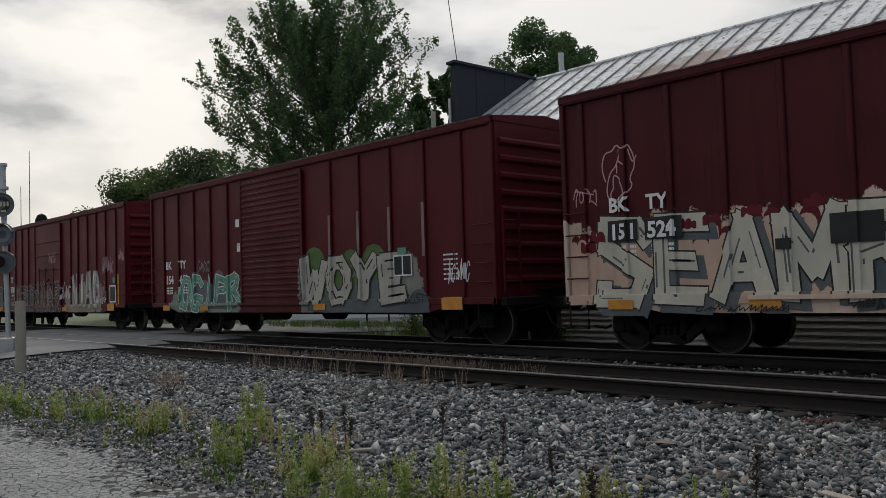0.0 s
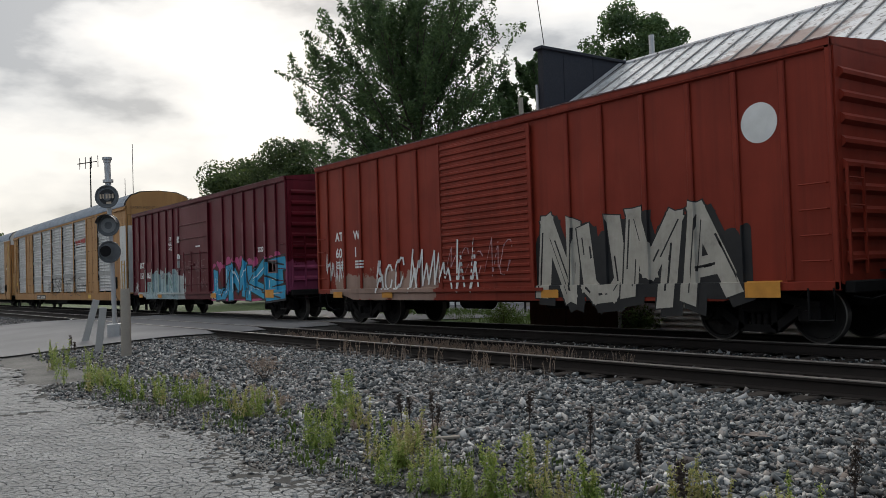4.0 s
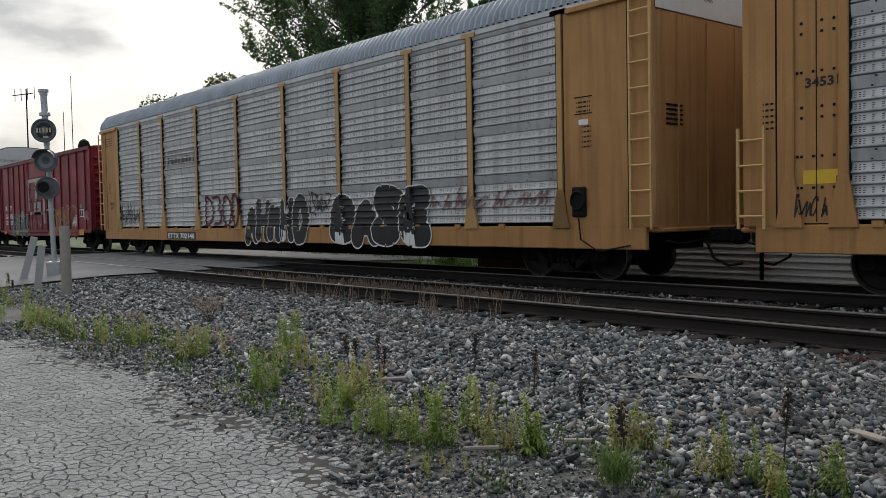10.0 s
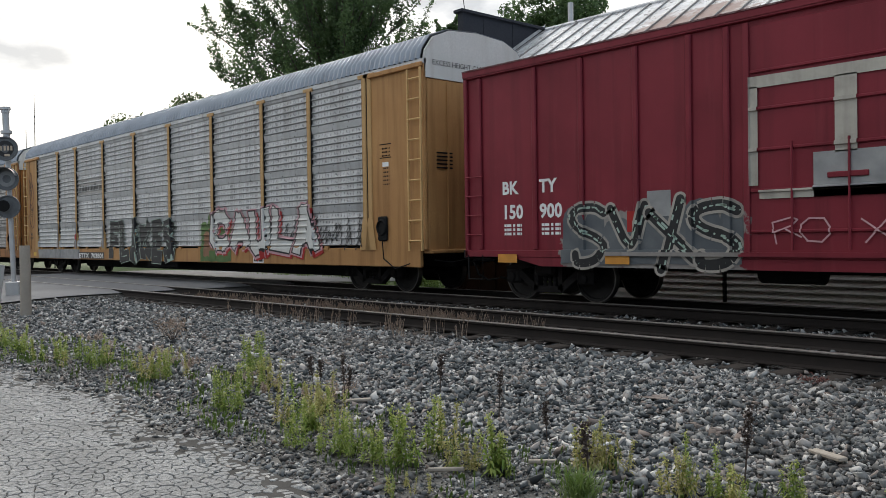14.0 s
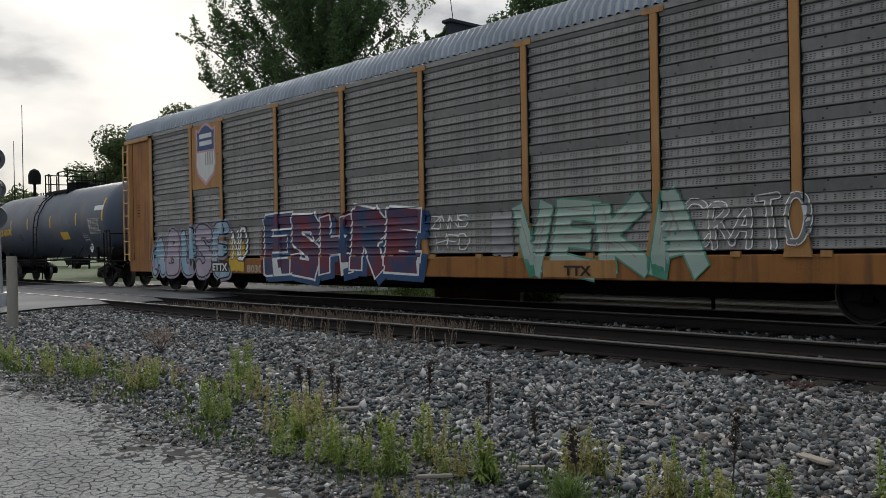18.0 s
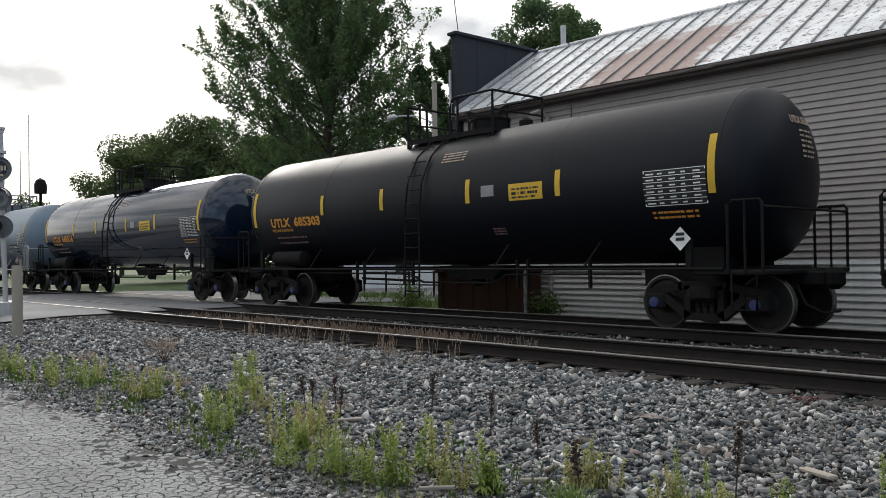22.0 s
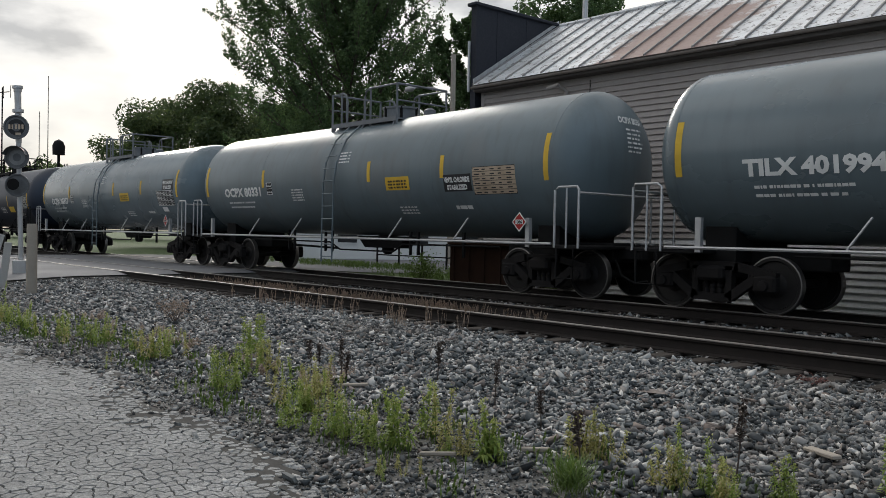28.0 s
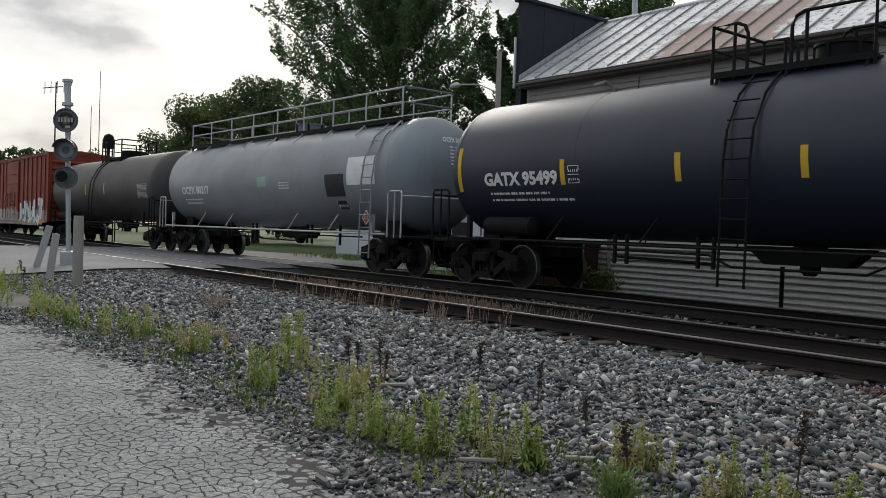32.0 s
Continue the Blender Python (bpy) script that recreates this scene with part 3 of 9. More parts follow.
def letters(text, size, width=0.0, bold=0.0, shear=0.0, spacing=1.0):
    """Points and faces of a line of writing in its own plane, from x = 0, y = 0 at the base; width stretches it to that many metres."""
    key = (text, size, width, bold, shear, spacing)
    if key not in TEXTS:
        cu = bpy.data.curves.new("writing", "FONT")
        cu.body, cu.size, cu.offset, cu.shear, cu.space_character, cu.resolution_u = text, size, bold, shear, spacing, 2
        ob = bpy.data.objects.new("writing", cu)
        me = bpy.data.meshes.new_from_object(ob)
        v = np.array([p.co[:2] for p in me.vertices])
        f = [tuple(p.vertices) for p in me.polygons]
        bpy.data.objects.remove(ob)
        bpy.data.curves.remove(cu)
        bpy.data.meshes.remove(me)
        if width and len(v):
            v[:, 0] = (v[:, 0] - v[:, 0].min()) * width / max(v[:, 0].max() - v[:, 0].min(), 1e-6)
        TEXTS[key] = (v, f)
    return TEXTS[key]


def on_side(v, x, z, y):
    return [(x + a, y, z + b) for a, b in v]


def on_tank(v, x, s, r, zc, lift=0.012):
    """Wraps writing on the near side of a lying cylinder; s is the height along the skin above its axis."""
    out = []
    for a, b in v:
        q = (s + b) / r
        out.append((x + a, -(r + lift) * math.cos(q), zc + (r + lift) * math.sin(q)))
    return out


def rect(w, h):
    return np.array([(0, 0), (w, 0), (w, h), (0, h)]), [(0, 1, 2, 3)]


def joined(pieces):
    verts, faces = [], []
    for v, f in pieces:
        k = len(verts)
        verts += list(v)
        faces += [tuple(i + k for i in p) for p in f]
    return verts, faces


RELIEF = {}
FLAT_SIDE = -1.6


def draped(parent, v, f):
    """Lays flat paint over the posts, ribs and sills of a car's side: cuts it along their edges and sets each corner on the surface there."""
    o = parent
    while o is not None and o.name not in RELIEF:
        o = o.parent
    if o is None or not v or min(p[1] for p in v) < -1.75 or max(p[1] for p in v) > -1.5 or max(p[1] for p in v) - min(p[1] for p in v) > 0.1:
        return v, f
    xs, zs, surf = RELIEF[o.name]
    bm = bmesh.new()
    vs = [bm.verts.new(p) for p in v]
    for p in f:
        bm.faces.new([vs[i] for i in p])
    x0, x1, z0, z1 = min(p[0] for p in v), max(p[0] for p in v), min(p[2] for p in v), max(p[2] for p in v)
    for values, axis_, lo, hi in ((xs, 0, x0, x1), (zs, 2, z0, z1)):
        n = (1, 0, 0) if axis_ == 0 else (0, 0, 1)
        for q in values:
            if lo + 1e-4 < q < hi - 1e-4:
                bmesh.ops.bisect_plane(bm, geom=bm.verts[:] + bm.edges[:] + bm.faces[:], dist=1e-6, plane_co=(q * n[0], 0, q * n[2]), plane_no=n)
    bm.verts.index_update()
    v2 = [(p.co.x, surf(p.co.x, p.co.z) + (p.co.y - FLAT_SIDE) * 0.5, p.co.z) for p in bm.verts]
    f2 = [tuple(q.index for q in p.verts) for p in bm.faces]
    bm.free()
    return v2, f2


def decal(name, pieces, material, parent, label=""):
    v, f = draped(parent, *joined(pieces))
    return part(name, arrays(name, v, f, material), None, parent, label)


def words(w, h):
    """Where the words of a line of small print begin and how long they are."""
    rnd = random.Random(int(w * 1000) + int(h * 5000))
    a, out = 0.0, []
    while a < w - h * 0.4:
        b = min(h * rnd.choice((0.55, 1.1, 1.7, 2.3)), w - a)
        out.append((a, b))
        a += b + h * rnd.choice((0.25, 0.3, 0.9))
    return out


def bars(x, z, y, rows, place=None):
    """Unreadable small print: bars, a row each of (length, height, step down)."""
    out = []
    for w, h, dz in rows:
        z -= dz
        for a, b in words(w, h):
            v, f = rect(b, h)
            out.append((on_side(v, x + a, z, y), f))
    return out


def scribble(parent, x, z, w, h, y, n, material, seed, r=0.02, label=""):
    """A thin sprayed tag of loops."""
    rnd = random.Random(seed)
    pcs = []
    for i in range(n):
        cx = x + w * (i + 0.5) / n
        pts, ww = [], w / n
        kind = rnd.choice((0, 0, 1, 2))
        up, sl = h * rnd.uniform(0.55, 1.0), rnd.uniform(0.1, 0.35) * ww
        if kind == 0:
            pts = [(cx - ww * 0.5, z + h * 0.15), (cx - ww * 0.1 + sl, z + up), (cx, z + h * rnd.uniform(0, 0.3)), (cx + ww * 0.25 + sl, z + up * rnd.uniform(0.6, 1)), (cx + ww * 0.5, z + h * rnd.uniform(0.05, 0.25))]
        elif kind == 1:
            pts = [(cx + ww * 0.32 * math.cos(q) + sl * math.sin(q), z + up * 0.5 + up * 0.45 * math.sin(q)) for q in np.linspace(0.6, 6.1, 10)]
        else:
            pts = [(cx + sl, z + up), (cx - ww * 0.15, z), (cx + ww * 0.12 + sl, z + up * 0.55), (cx + ww * 0.45, z + up * 0.1), (cx + ww * 0.2, z + up * 0.75)]
        for a, b in zip(pts, pts[1:]):
            d = Vector((b[0] - a[0], 0, b[1] - a[1]))
            if d.length < 1e-4:
                continue
            nrm = Vector((-d.z, 0, d.x)).normalized() * r
            d = d.normalized() * r * 0.6
            pcs.append(([(px + sx * nrm.x + e * d.x, y - 0.00004 * len(pcs), pz + sx * nrm.z + e * d.z) for px, pz, sx, e in ((a[0], a[1], -1, -1), (b[0], b[1], -1, 1), (b[0], b[1], 1, 1), (a[0], a[1], 1, -1))], [(0, 1, 2, 3)]))
    return tagged(decal("graffiti_tag", pcs, M[material], parent, label), kind="stuff")


GLYPH = {"A": "00 26 40|12 32", "B": "00 06 36 44 03 33 41 30 00", "C": "45 36 16 05 01 10 30 41", "D": "00 06 26 44 42 20 00", "E": "46 06 00 40|03 33", "F": "00 06 46|03 33", "G": "45 36 16 04 02 10 30 42 22", "H": "00 06|40 46|03 43", "I": "20 26", "J": "16 46|36 31 20 01", "K": "00 06|46 03 40", "L": "06 00 40", "M": "00 06 22 46 40", "N": "00 06 40 46", "O": "10 02 04 16 36 44 42 30 10", "P": "00 06 36 45 34 03", "Q": "10 02 04 16 36 44 42 30 10|22 40", "R": "00 06 36 45 34 03|23 40", "S": "45 36 06 04 42 30 00 01", "T": "06 46|26 20", "U": "06 01 10 30 41 46", "V": "06 20 46", "W": "06 10 24 30 46", "X": "00 46|06 40", "Y": "06 23 46|23 20", "Z": "06 46 00 40", "3": "06 46 23 42 30 00"}


def ribbon(pts, t, y, skew, out, over=0.66):
    """Broad strokes along a line, cut at a slant."""
    for i, (a, b) in enumerate(zip(pts, pts[1:])):
        dx, dz = b[0] - a[0], b[1] - a[1]
        k = math.hypot(dx, dz) or 1e-6
        dx, dz = dx / k, dz / k
        e, s, yy = t * over, t * skew[i % len(skew)], y - 0.00006 * i
        nx, nz = -dz * t, dx * t
        q = [(a[0] - dx * (e + s) + nx, yy, a[1] - dz * (e + s) + nz), (a[0] - dx * (e - s) - nx, yy, a[1] - dz * (e - s) - nz), (b[0] + dx * (e + s) - nx, yy, b[1] + dz * (e + s) - nz), (b[0] + dx * (e - s) + nx, yy, b[1] + dz * (e - s) + nz)]
        out.append((q, [(0, 1, 2, 3)]))


def discs(pts, t, y, out):
    for i, (a, b) in enumerate(pts):
        out.append(([(a + t * math.cos(q * math.pi / 7), y - 0.00004 * i, b + t * math.sin(q * math.pi / 7)) for q in range(14)], [tuple(range(14))]))


def eased(pts, rounds=2):
    """Rounds the corners of a line."""
    for _ in range(rounds):
        out = [pts[0]]
        for a, b in zip(pts, pts[1:]):
            out += [(a[0] * 0.75 + b[0] * 0.25, a[1] * 0.75 + b[1] * 0.25), (a[0] * 0.25 + b[0] * 0.75, a[1] * 0.25 + b[1] * 0.75)]
        pts = out + [pts[-1]]
    return pts


def line_tag(parent, x, z, w, h, runs, y, material, r=0.013, label=""):
    """A thin sprayed drawing: flowing lines through points of a ten by ten grid."""
    pieces = []
    for run in runs.split("|"):
        pts = eased([(x + int(d[0]) / 9 * w, z + int(d[1]) / 9 * h) for d in run.split()])
        ribbon(pts, r, y, [0.0], pieces)
    return tagged(decal("graffiti_tag", pieces, M[material], parent, label), kind="stuff")


def wild(parent, text, x, z, w, h, y, fill, edge="black", halo="", shine="", thick=0.2, line0=0.03, lean=8.0, seed=1, label="", soft=False, drop="", crowd=1.0):
    """Sprayed block letters of broad strokes that crowd one another: fill over an edge, with an optional halo, drop shade and bright flecks."""
    rnd = random.Random(seed * 31 + len(text))
    n = len(text)
    slot = w / n
    backing, first, label = {"drop": [], "halo": []}, None, label.replace("letters", "letter").replace("lettering", "letter")
    for k, ch in enumerate(text):
        if ch == " ":
            continue
        layers = {**backing, "edge": [], "fill": [], "shine": []}
        tilt, tall, wide = radians(rnd.uniform(-lean, lean)), rnd.uniform(0.92, 1.12), rnd.uniform(0.92, 1.08)
        t = thick * 0.74 * min(slot, h) * rnd.uniform(0.9, 1.1)
        line = line0 * 1.5
        cx, cz = x + slot * (k + 0.5), z + h * (0.5 + rnd.uniform(-0.03, 0.03))
        bw, bh = max(slot * wide * crowd - 2 * t, 0.3 * slot), h * tall - 2 * t
        skew = [rnd.uniform(-0.3, 0.3) for _ in range(5)]
        yy = y - 0.003 - 0.004 * k
        for s, run in enumerate(GLYPH[ch].split("|")):
            pts = []
            for d in run.split():
                a = (int(d[0]) / 4 - 0.5) * bw + rnd.uniform(-0.04, 0.04) * bw
                b = (int(d[1]) / 6 - 0.5) * bh + rnd.uniform(-0.03, 0.03) * bh
                pts.append((cx + a * math.cos(tilt) - b * math.sin(tilt), cz + a * math.sin(tilt) + b * math.cos(tilt)))
            if soft:
                pts = eased(pts)
            for name, grow, lift, go in (("drop", line * 1.5, 0.0045, drop), ("halo", line * 2.4, 0.0030, halo), ("edge", line, 0.0, edge), ("fill", 0.0, -0.0018, fill)):
                if not go:
                    continue
                yl = (y if name in ("drop", "halo") else yy) + (lift if name not in ("drop", "halo") else -lift * 0.1 + (0.001 if name == "drop" else 0)) - s * 0.0003
                p2 = [(a + 0.09 * h, b - 0.07 * h) for a, b in pts] if name == "drop" else pts
                ribbon(p2, t + grow, yl, [0.0] if soft else skew, layers[name], 0.0 if soft else 0.66)
                if soft:
                    discs(p2[::2] + p2[-1:], t + grow, yl, layers[name])
            if shine:
                for a, b in zip(pts, pts[1:]):
                    for _ in range(rnd.choice((1, 2, 2))):
                        f0, f1 = sorted((rnd.uniform(0, 0.5), rnd.uniform(0.3, 1.0)))
                        o = t * rnd.uniform(-0.85, 0.85)
                        ribbon([(a[0] + (b[0] - a[0]) * f0 + o, a[1] + (b[1] - a[1]) * f0), (a[0] + (b[0] - a[0]) * f1 + o, a[1] + (b[1] - a[1]) * f1)], rnd.uniform(0.008, 0.022), yy - 0.0030, skew, layers["shine"])
        g = None
        for name, mat in (("edge", edge), ("fill", fill), ("shine", shine)):
            if mat and layers[name]:
                vv, ff = draped(parent, *joined(layers[name]))
                o = part("graffiti_letter" if g is None else "letter_fill" if name == "fill" else "highlight", arrays("spray", vv, ff, M[mat]), None, parent if g is None else g, label if g is None else "")
                if name == "shine":
                    tagged(o, kind="stuff")
                g = g or o
        first = first or g
    for name, mat, lab in (("drop", drop, "sprayed drop shade behind the letters"), ("halo", halo, "sprayed halo round the letters")):
        if mat and backing[name]:
            vv, ff = draped(parent, *joined(backing[name]))
            part("drop_shade" if name == "drop" else "spray_halo", arrays("spray", vv, ff, M[mat]), None, parent, lab)
    return first


def cloud(parent, x, z, w, h, y, material, seed=1, bump_w=0.35, label=""):
    """A sprayed backing with a bubbly upper edge and a ragged lower one."""
    rnd = random.Random(seed)
    top, a = [], x
    while a < x + w - 0.05:
        b = min(bump_w * rnd.uniform(0.6, 1.4), x + w - a)
        z1, r = z + h * rnd.uniform(0.72, 0.95), b * rnd.uniform(0.35, 0.6)
        top += [(a + b * (0.5 - 0.5 * math.cos(q)), z1 + r * math.sin(q)) for q in np.linspace(0.15, math.pi - 0.15, 7)]
        a += b
    low = [(x + w * q, z + rnd.uniform(-0.03, 0.03)) for q in np.linspace(1, 0, 9)]
    v = [(a, y, b) for a, b in top + low]
    return decal("sprayed_backing", [(v, [tuple(range(len(v)))])], M[material], parent, label)

# ---- ground, road, pavement, track ----
RAIL_TOP = 0.38
NEAR_TRACK, FAR_TRACK = 9.63, 13.47


def smooth(a, b, t):
    t = min(max((t - a) / (b - a), 0.0), 1.0)
    return t * t * (3 - 2 * t)


def edge_of_lot(x):
    """The ragged edge between the parking lot and the weeds."""
    return 3.25 + 0.2 * math.sin(x * 0.55 + 0.4) + 0.1 * math.sin(x * 1.9) + 0.07 * math.sin(x * 4.7) + 0.5 * smooth(-4.6, -2.0, x) * -1.0


def height(x, y):
    bank = 0.18 * smooth(3.6, 7.6, y) + 0.02 * math.sin(x * 1.3) * math.sin(y * 1.7) * smooth(3.4, 4.4, y) * smooth(8.2, 7.0, y)
    base = bank - 0.10 * smooth(15.4, 17.0, y)
    road = 0.36 * smooth(1.0, 8.2, y) - 0.22 * smooth(15.4, 22.0, y)
    k = smooth(-21.6, -23.4, x) * smooth(-40.0, -38.0, x)
    return base + (road - base) * k


def axis(*spans):
    out = []
    for a, b, n in spans:
        out += [a + (b - a) * i / n for i in range(n)]
    return out + [spans[-1][1]]


def sheet(name, xs, ys, lift, material, keep=None):
    verts = [(x, y, height(x, y) + lift) for y in ys for x in xs]
    n = len(xs)
    faces = [(j * n + i, j * n + i + 1, (j + 1) * n + i + 1, (j + 1) * n + i) for j in range(len(ys) - 1) for i in range(n - 1) if keep is None or keep((xs[i] + xs[i + 1]) / 2, (ys[j] + ys[j + 1]) / 2)]
    return part(name, arrays(name, verts, faces, material, True), None)


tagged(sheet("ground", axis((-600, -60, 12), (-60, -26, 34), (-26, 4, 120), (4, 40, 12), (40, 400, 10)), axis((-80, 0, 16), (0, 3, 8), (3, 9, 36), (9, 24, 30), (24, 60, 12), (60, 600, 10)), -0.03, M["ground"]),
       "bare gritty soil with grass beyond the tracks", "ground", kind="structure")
tagged(sheet("road", axis((-37.5, -22.6, 24)), axis((-30, 0, 10), (0, 26, 52), (26, 120, 12)), 0.006, M["road"]), "worn grey asphalt road over the level crossing", "road", kind="structure")


def lot():
    xs, ys = axis((-60, -24, 12), (-24, 5, 116)), axis((-30, 0, 12), (0, 3.9, 26))
    verts, faces = [], []
    n = len(xs)
    for y in ys:
        for x in xs:
            e = edge_of_lot(x)
            yy = min(y, e - 0.3) if y > 1.9 else y
            verts.append((x, yy, height(x, yy) - 0.012))
    for j in range(len(ys) - 1):
        for i in range(n - 1):
            if verts[(j + 1) * n + i][1] - verts[j * n + i][1] > 1e-4:
                faces.append((j * n + i, j * n + i + 1, (j + 1) * n + i + 1, (j + 1) * n + i))
    return tagged(part("pavement", arrays("pavement", verts, faces, M["asphalt_old"], True), None), "old grey parking-lot asphalt, cracked into small plates", "pavement", kind="structure")


pavement = lot()


def cell(pts, i, j, n, m):
    """The plate round one seed: a square cut back by the bisectors to its neighbours."""
    cx, cy = pts[i][j]
    r = 0.4
    poly = [(cx - r, cy - r), (cx + r, cy - r), (cx + r, cy + r), (cx - r, cy + r)]
    for a in range(max(0, i - 2), min(n, i + 3)):
        for b in range(max(0, j - 2), min(m, j + 3)):
            if a == i and b == j:
                continue
            qx, qy = pts[a][b]
            dx, dy = qx - cx, qy - cy
            lim = (dx * dx + dy * dy) / 2
            out = []
            for k, p in enumerate(poly):
                q = poly[(k + 1) % len(poly)]
                sp, sq = (p[0] - cx) * dx + (p[1] - cy) * dy - lim, (q[0] - cx) * dx + (q[1] - cy) * dy - lim
                if sp <= 0:
                    out.append(p)
                if sp * sq < 0:
                    t = sp / (sp - sq)
                    out.append((p[0] + (q[0] - p[0]) * t, p[1] + (q[1] - p[1]) * t))
            poly = out
            if len(poly) < 3:
                return []
    return poly


def plates():
    """The cracked asphalt: irregular plates with open joints."""
    rnd = random.Random(5)
    verts, faces, singles = [], [], 0
    for zone, (s, x0, x1, y0, y1) in enumerate(((0.084, -12.4, -2.4, 0.6, 3.9), (0.15, -25.0, -12.4, -2.6, 4.2))):
        n, m = int((x1 - x0) / s), int((y1 - y0) / s)
        pts = [[(x0 + (i + 0.5 + rnd.uniform(-0.46, 0.46)) * s, y0 + (j + 0.5 + rnd.uniform(-0.46, 0.46)) * s) for j in range(m)] for i in range(n)]
        for i in range(n):
            for j in range(m):
                cx, cy = pts[i][j]
                if cy > edge_of_lot(cx) - 0.02 + rnd.uniform(-0.1, 0.05) or rnd.random() < 0.5 * smooth(-0.6, -0.05, cy - edge_of_lot(cx) + 0.25 * math.sin(cx * 3.1) * math.sin(cx * 1.3)):
                    continue
                ring = cell(pts, i, j, n, m)
                if len(ring) < 3 or max(math.hypot(p[0] - cx, p[1] - cy) for p in ring) > 0.38:
                    continue
                crack = rnd.uniform(0.006, 0.015)
                near = smooth(-0.6, 0.0, cy - edge_of_lot(cx))
                gap, tilt = 1.0 - (crack + 0.02 * near) / s, (rnd.uniform(-0.025, 0.025), rnd.uniform(-0.025, 0.025))
                mx, my = sum(p[0] for p in ring) / len(ring), sum(p[1] for p in ring) / len(ring)
                rough = []
                for q in range(len(ring)):
                    p, r2 = ring[q], ring[(q + 1) % len(ring)]
                    rough += [p, ((p[0] + r2[0]) / 2 + rnd.uniform(-0.008, 0.008), (p[1] + r2[1]) / 2 + rnd.uniform(-0.008, 0.008))]
                ring = rough
                wide = [(mx + (p[0] - mx) * (1 - crack * 0.35 / s), my + (p[1] - my) * (1 - crack * 0.35 / s)) for p in ring]
                ring = [(mx + (p[0] - mx) * gap, my + (p[1] - my) * gap) for p in ring]
                h, k = height(cx, cy) + rnd.uniform(-0.001, 0.003) - 0.008 * near, len(ring)
                top = [(px, py, h + (px - cx) * tilt[0] + (py - cy) * tilt[1]) for px, py in ring]
                low = [(px, py, h - 0.016) for px, py in wide]
                f = [tuple(range(k))] + [(q, q + k, (q + 1) % k + k, (q + 1) % k) for q in range(k)]
                if zone == 0 and -7.4 < cx < -4.4 and 1.9 < cy and singles < 290:
                    singles += 1
                    part("asphalt_plate", arrays("asphalt_plate", top + low, f, M["asphalt_old"]), None, pavement)
                else:
                    q = len(verts)
                    verts += top + low
                    faces += [tuple(v + q for v in p) for p in f]
    tagged(part("asphalt_plates", arrays("asphalt_plates", verts, faces, M["asphalt_old"]), None, pavement), kind="stuff")
    bed = sheet("crack_bed", axis((-25, -2.4, 90)), axis((-2.5, 0.7, 8), (0.7, 3.6, 34)), -0.007, M["crack_dirt"], lambda x, y: y < edge_of_lot(x) - 0.12 and (x < -12.5 or y > 0.72))
    bed.parent = pavement


def rail_profile():
    half = [(0.076, 0.0), (0.076, 0.012), (0.02, 0.032), (0.010, 0.06), (0.010, 0.125), (0.036, 0.145), (0.037, 0.172), (0.028, 0.181)]
    return [(a, b - 0.181) for a, b in half] + [(-a, b - 0.181) for a, b in half[::-1]]


def track(name, yc, label):
    t = tagged(empty(name, pose(0, yc, RAIL_TOP)), label, "railway track")
    for side in (-1, 1):
        bm = bmesh.new()
        pr = [(a + side * 0.7525, b) for a, b in rail_profile()]
        prism(bm, pr, "x", -470, 40)
        r = part("rail", bm, M["rail_side"], t, "rusty brown steel rail")
        part("rail_head", B(-470, 40, side * 0.7525 - 0.038, side * 0.7525 + 0.038, -0.014, 0.003, bevel=0.003), M["rail_top"], r, "worn bright running surface")
    tie = mesh_of("tie", B(-0.11, 0.11, -1.3, 1.3, -0.36, -0.185, bevel=0.015), M["tie"])
    plate = mesh_of("tie_plate", B(-0.09, 0.09, -0.17, 0.17, -0.187, -0.172, bevel=0.004), M["rail_side"])
    rnd = random.Random(yc)
    for i in range(84):
        o = part("tie", tie, None, t)
        x = -38 + i * 0.52 + rnd.uniform(-0.03, 0.03)
        if -37.2 < x < -22.8:
            bpy.data.objects.remove(o)
            continue
        o.matrix_basis = pose(x, rnd.uniform(-0.04, 0.04), rnd.uniform(-0.012, 0.004), 0, 0, rnd.uniform(-1.5, 1.5))
        for side in (-1, 1):
            if -26 < x:
                p = part("tie_plate", plate, None, o)
                p.matrix_basis = pose(0, side * 0.7525, 0)
    return t


track("near_railway_track", NEAR_TRACK, "empty railway track with rusty rails, weeds between them")
track("far_railway_track", FAR_TRACK, "railway track under the passing freight train")

# ---- ballast ----
def stone_shapes(count, seed):
    # rubble: a box with pushed corners and one broken edge
    base = np.array([(x, y, z) for z in (-1, 1) for y in (-1, 1) for x in (-1, 1)], float)
    tri = np.array([(0, 2, 3), (0, 3, 1), (4, 5, 7), (4, 7, 6), (0, 1, 5), (0, 5, 4), (2, 6, 7), (2, 7, 3), (0, 4, 6), (0, 6, 2), (1, 3, 7), (1, 7, 5)])
    rng = np.random.default_rng(seed)
    out = []
    for _ in range(count):
        v = base * 0.72 + rng.uniform(-0.32, 0.32, base.shape)
        v[rng.integers(0, 8)] *= rng.uniform(0.25, 0.6)
        v[rng.integers(0, 8)] *= rng.uniform(0.4, 0.8)
        out.append(v * rng.uniform((0.95, 0.6, 0.42), (1.55, 1.0, 0.75)))
    return out, tri


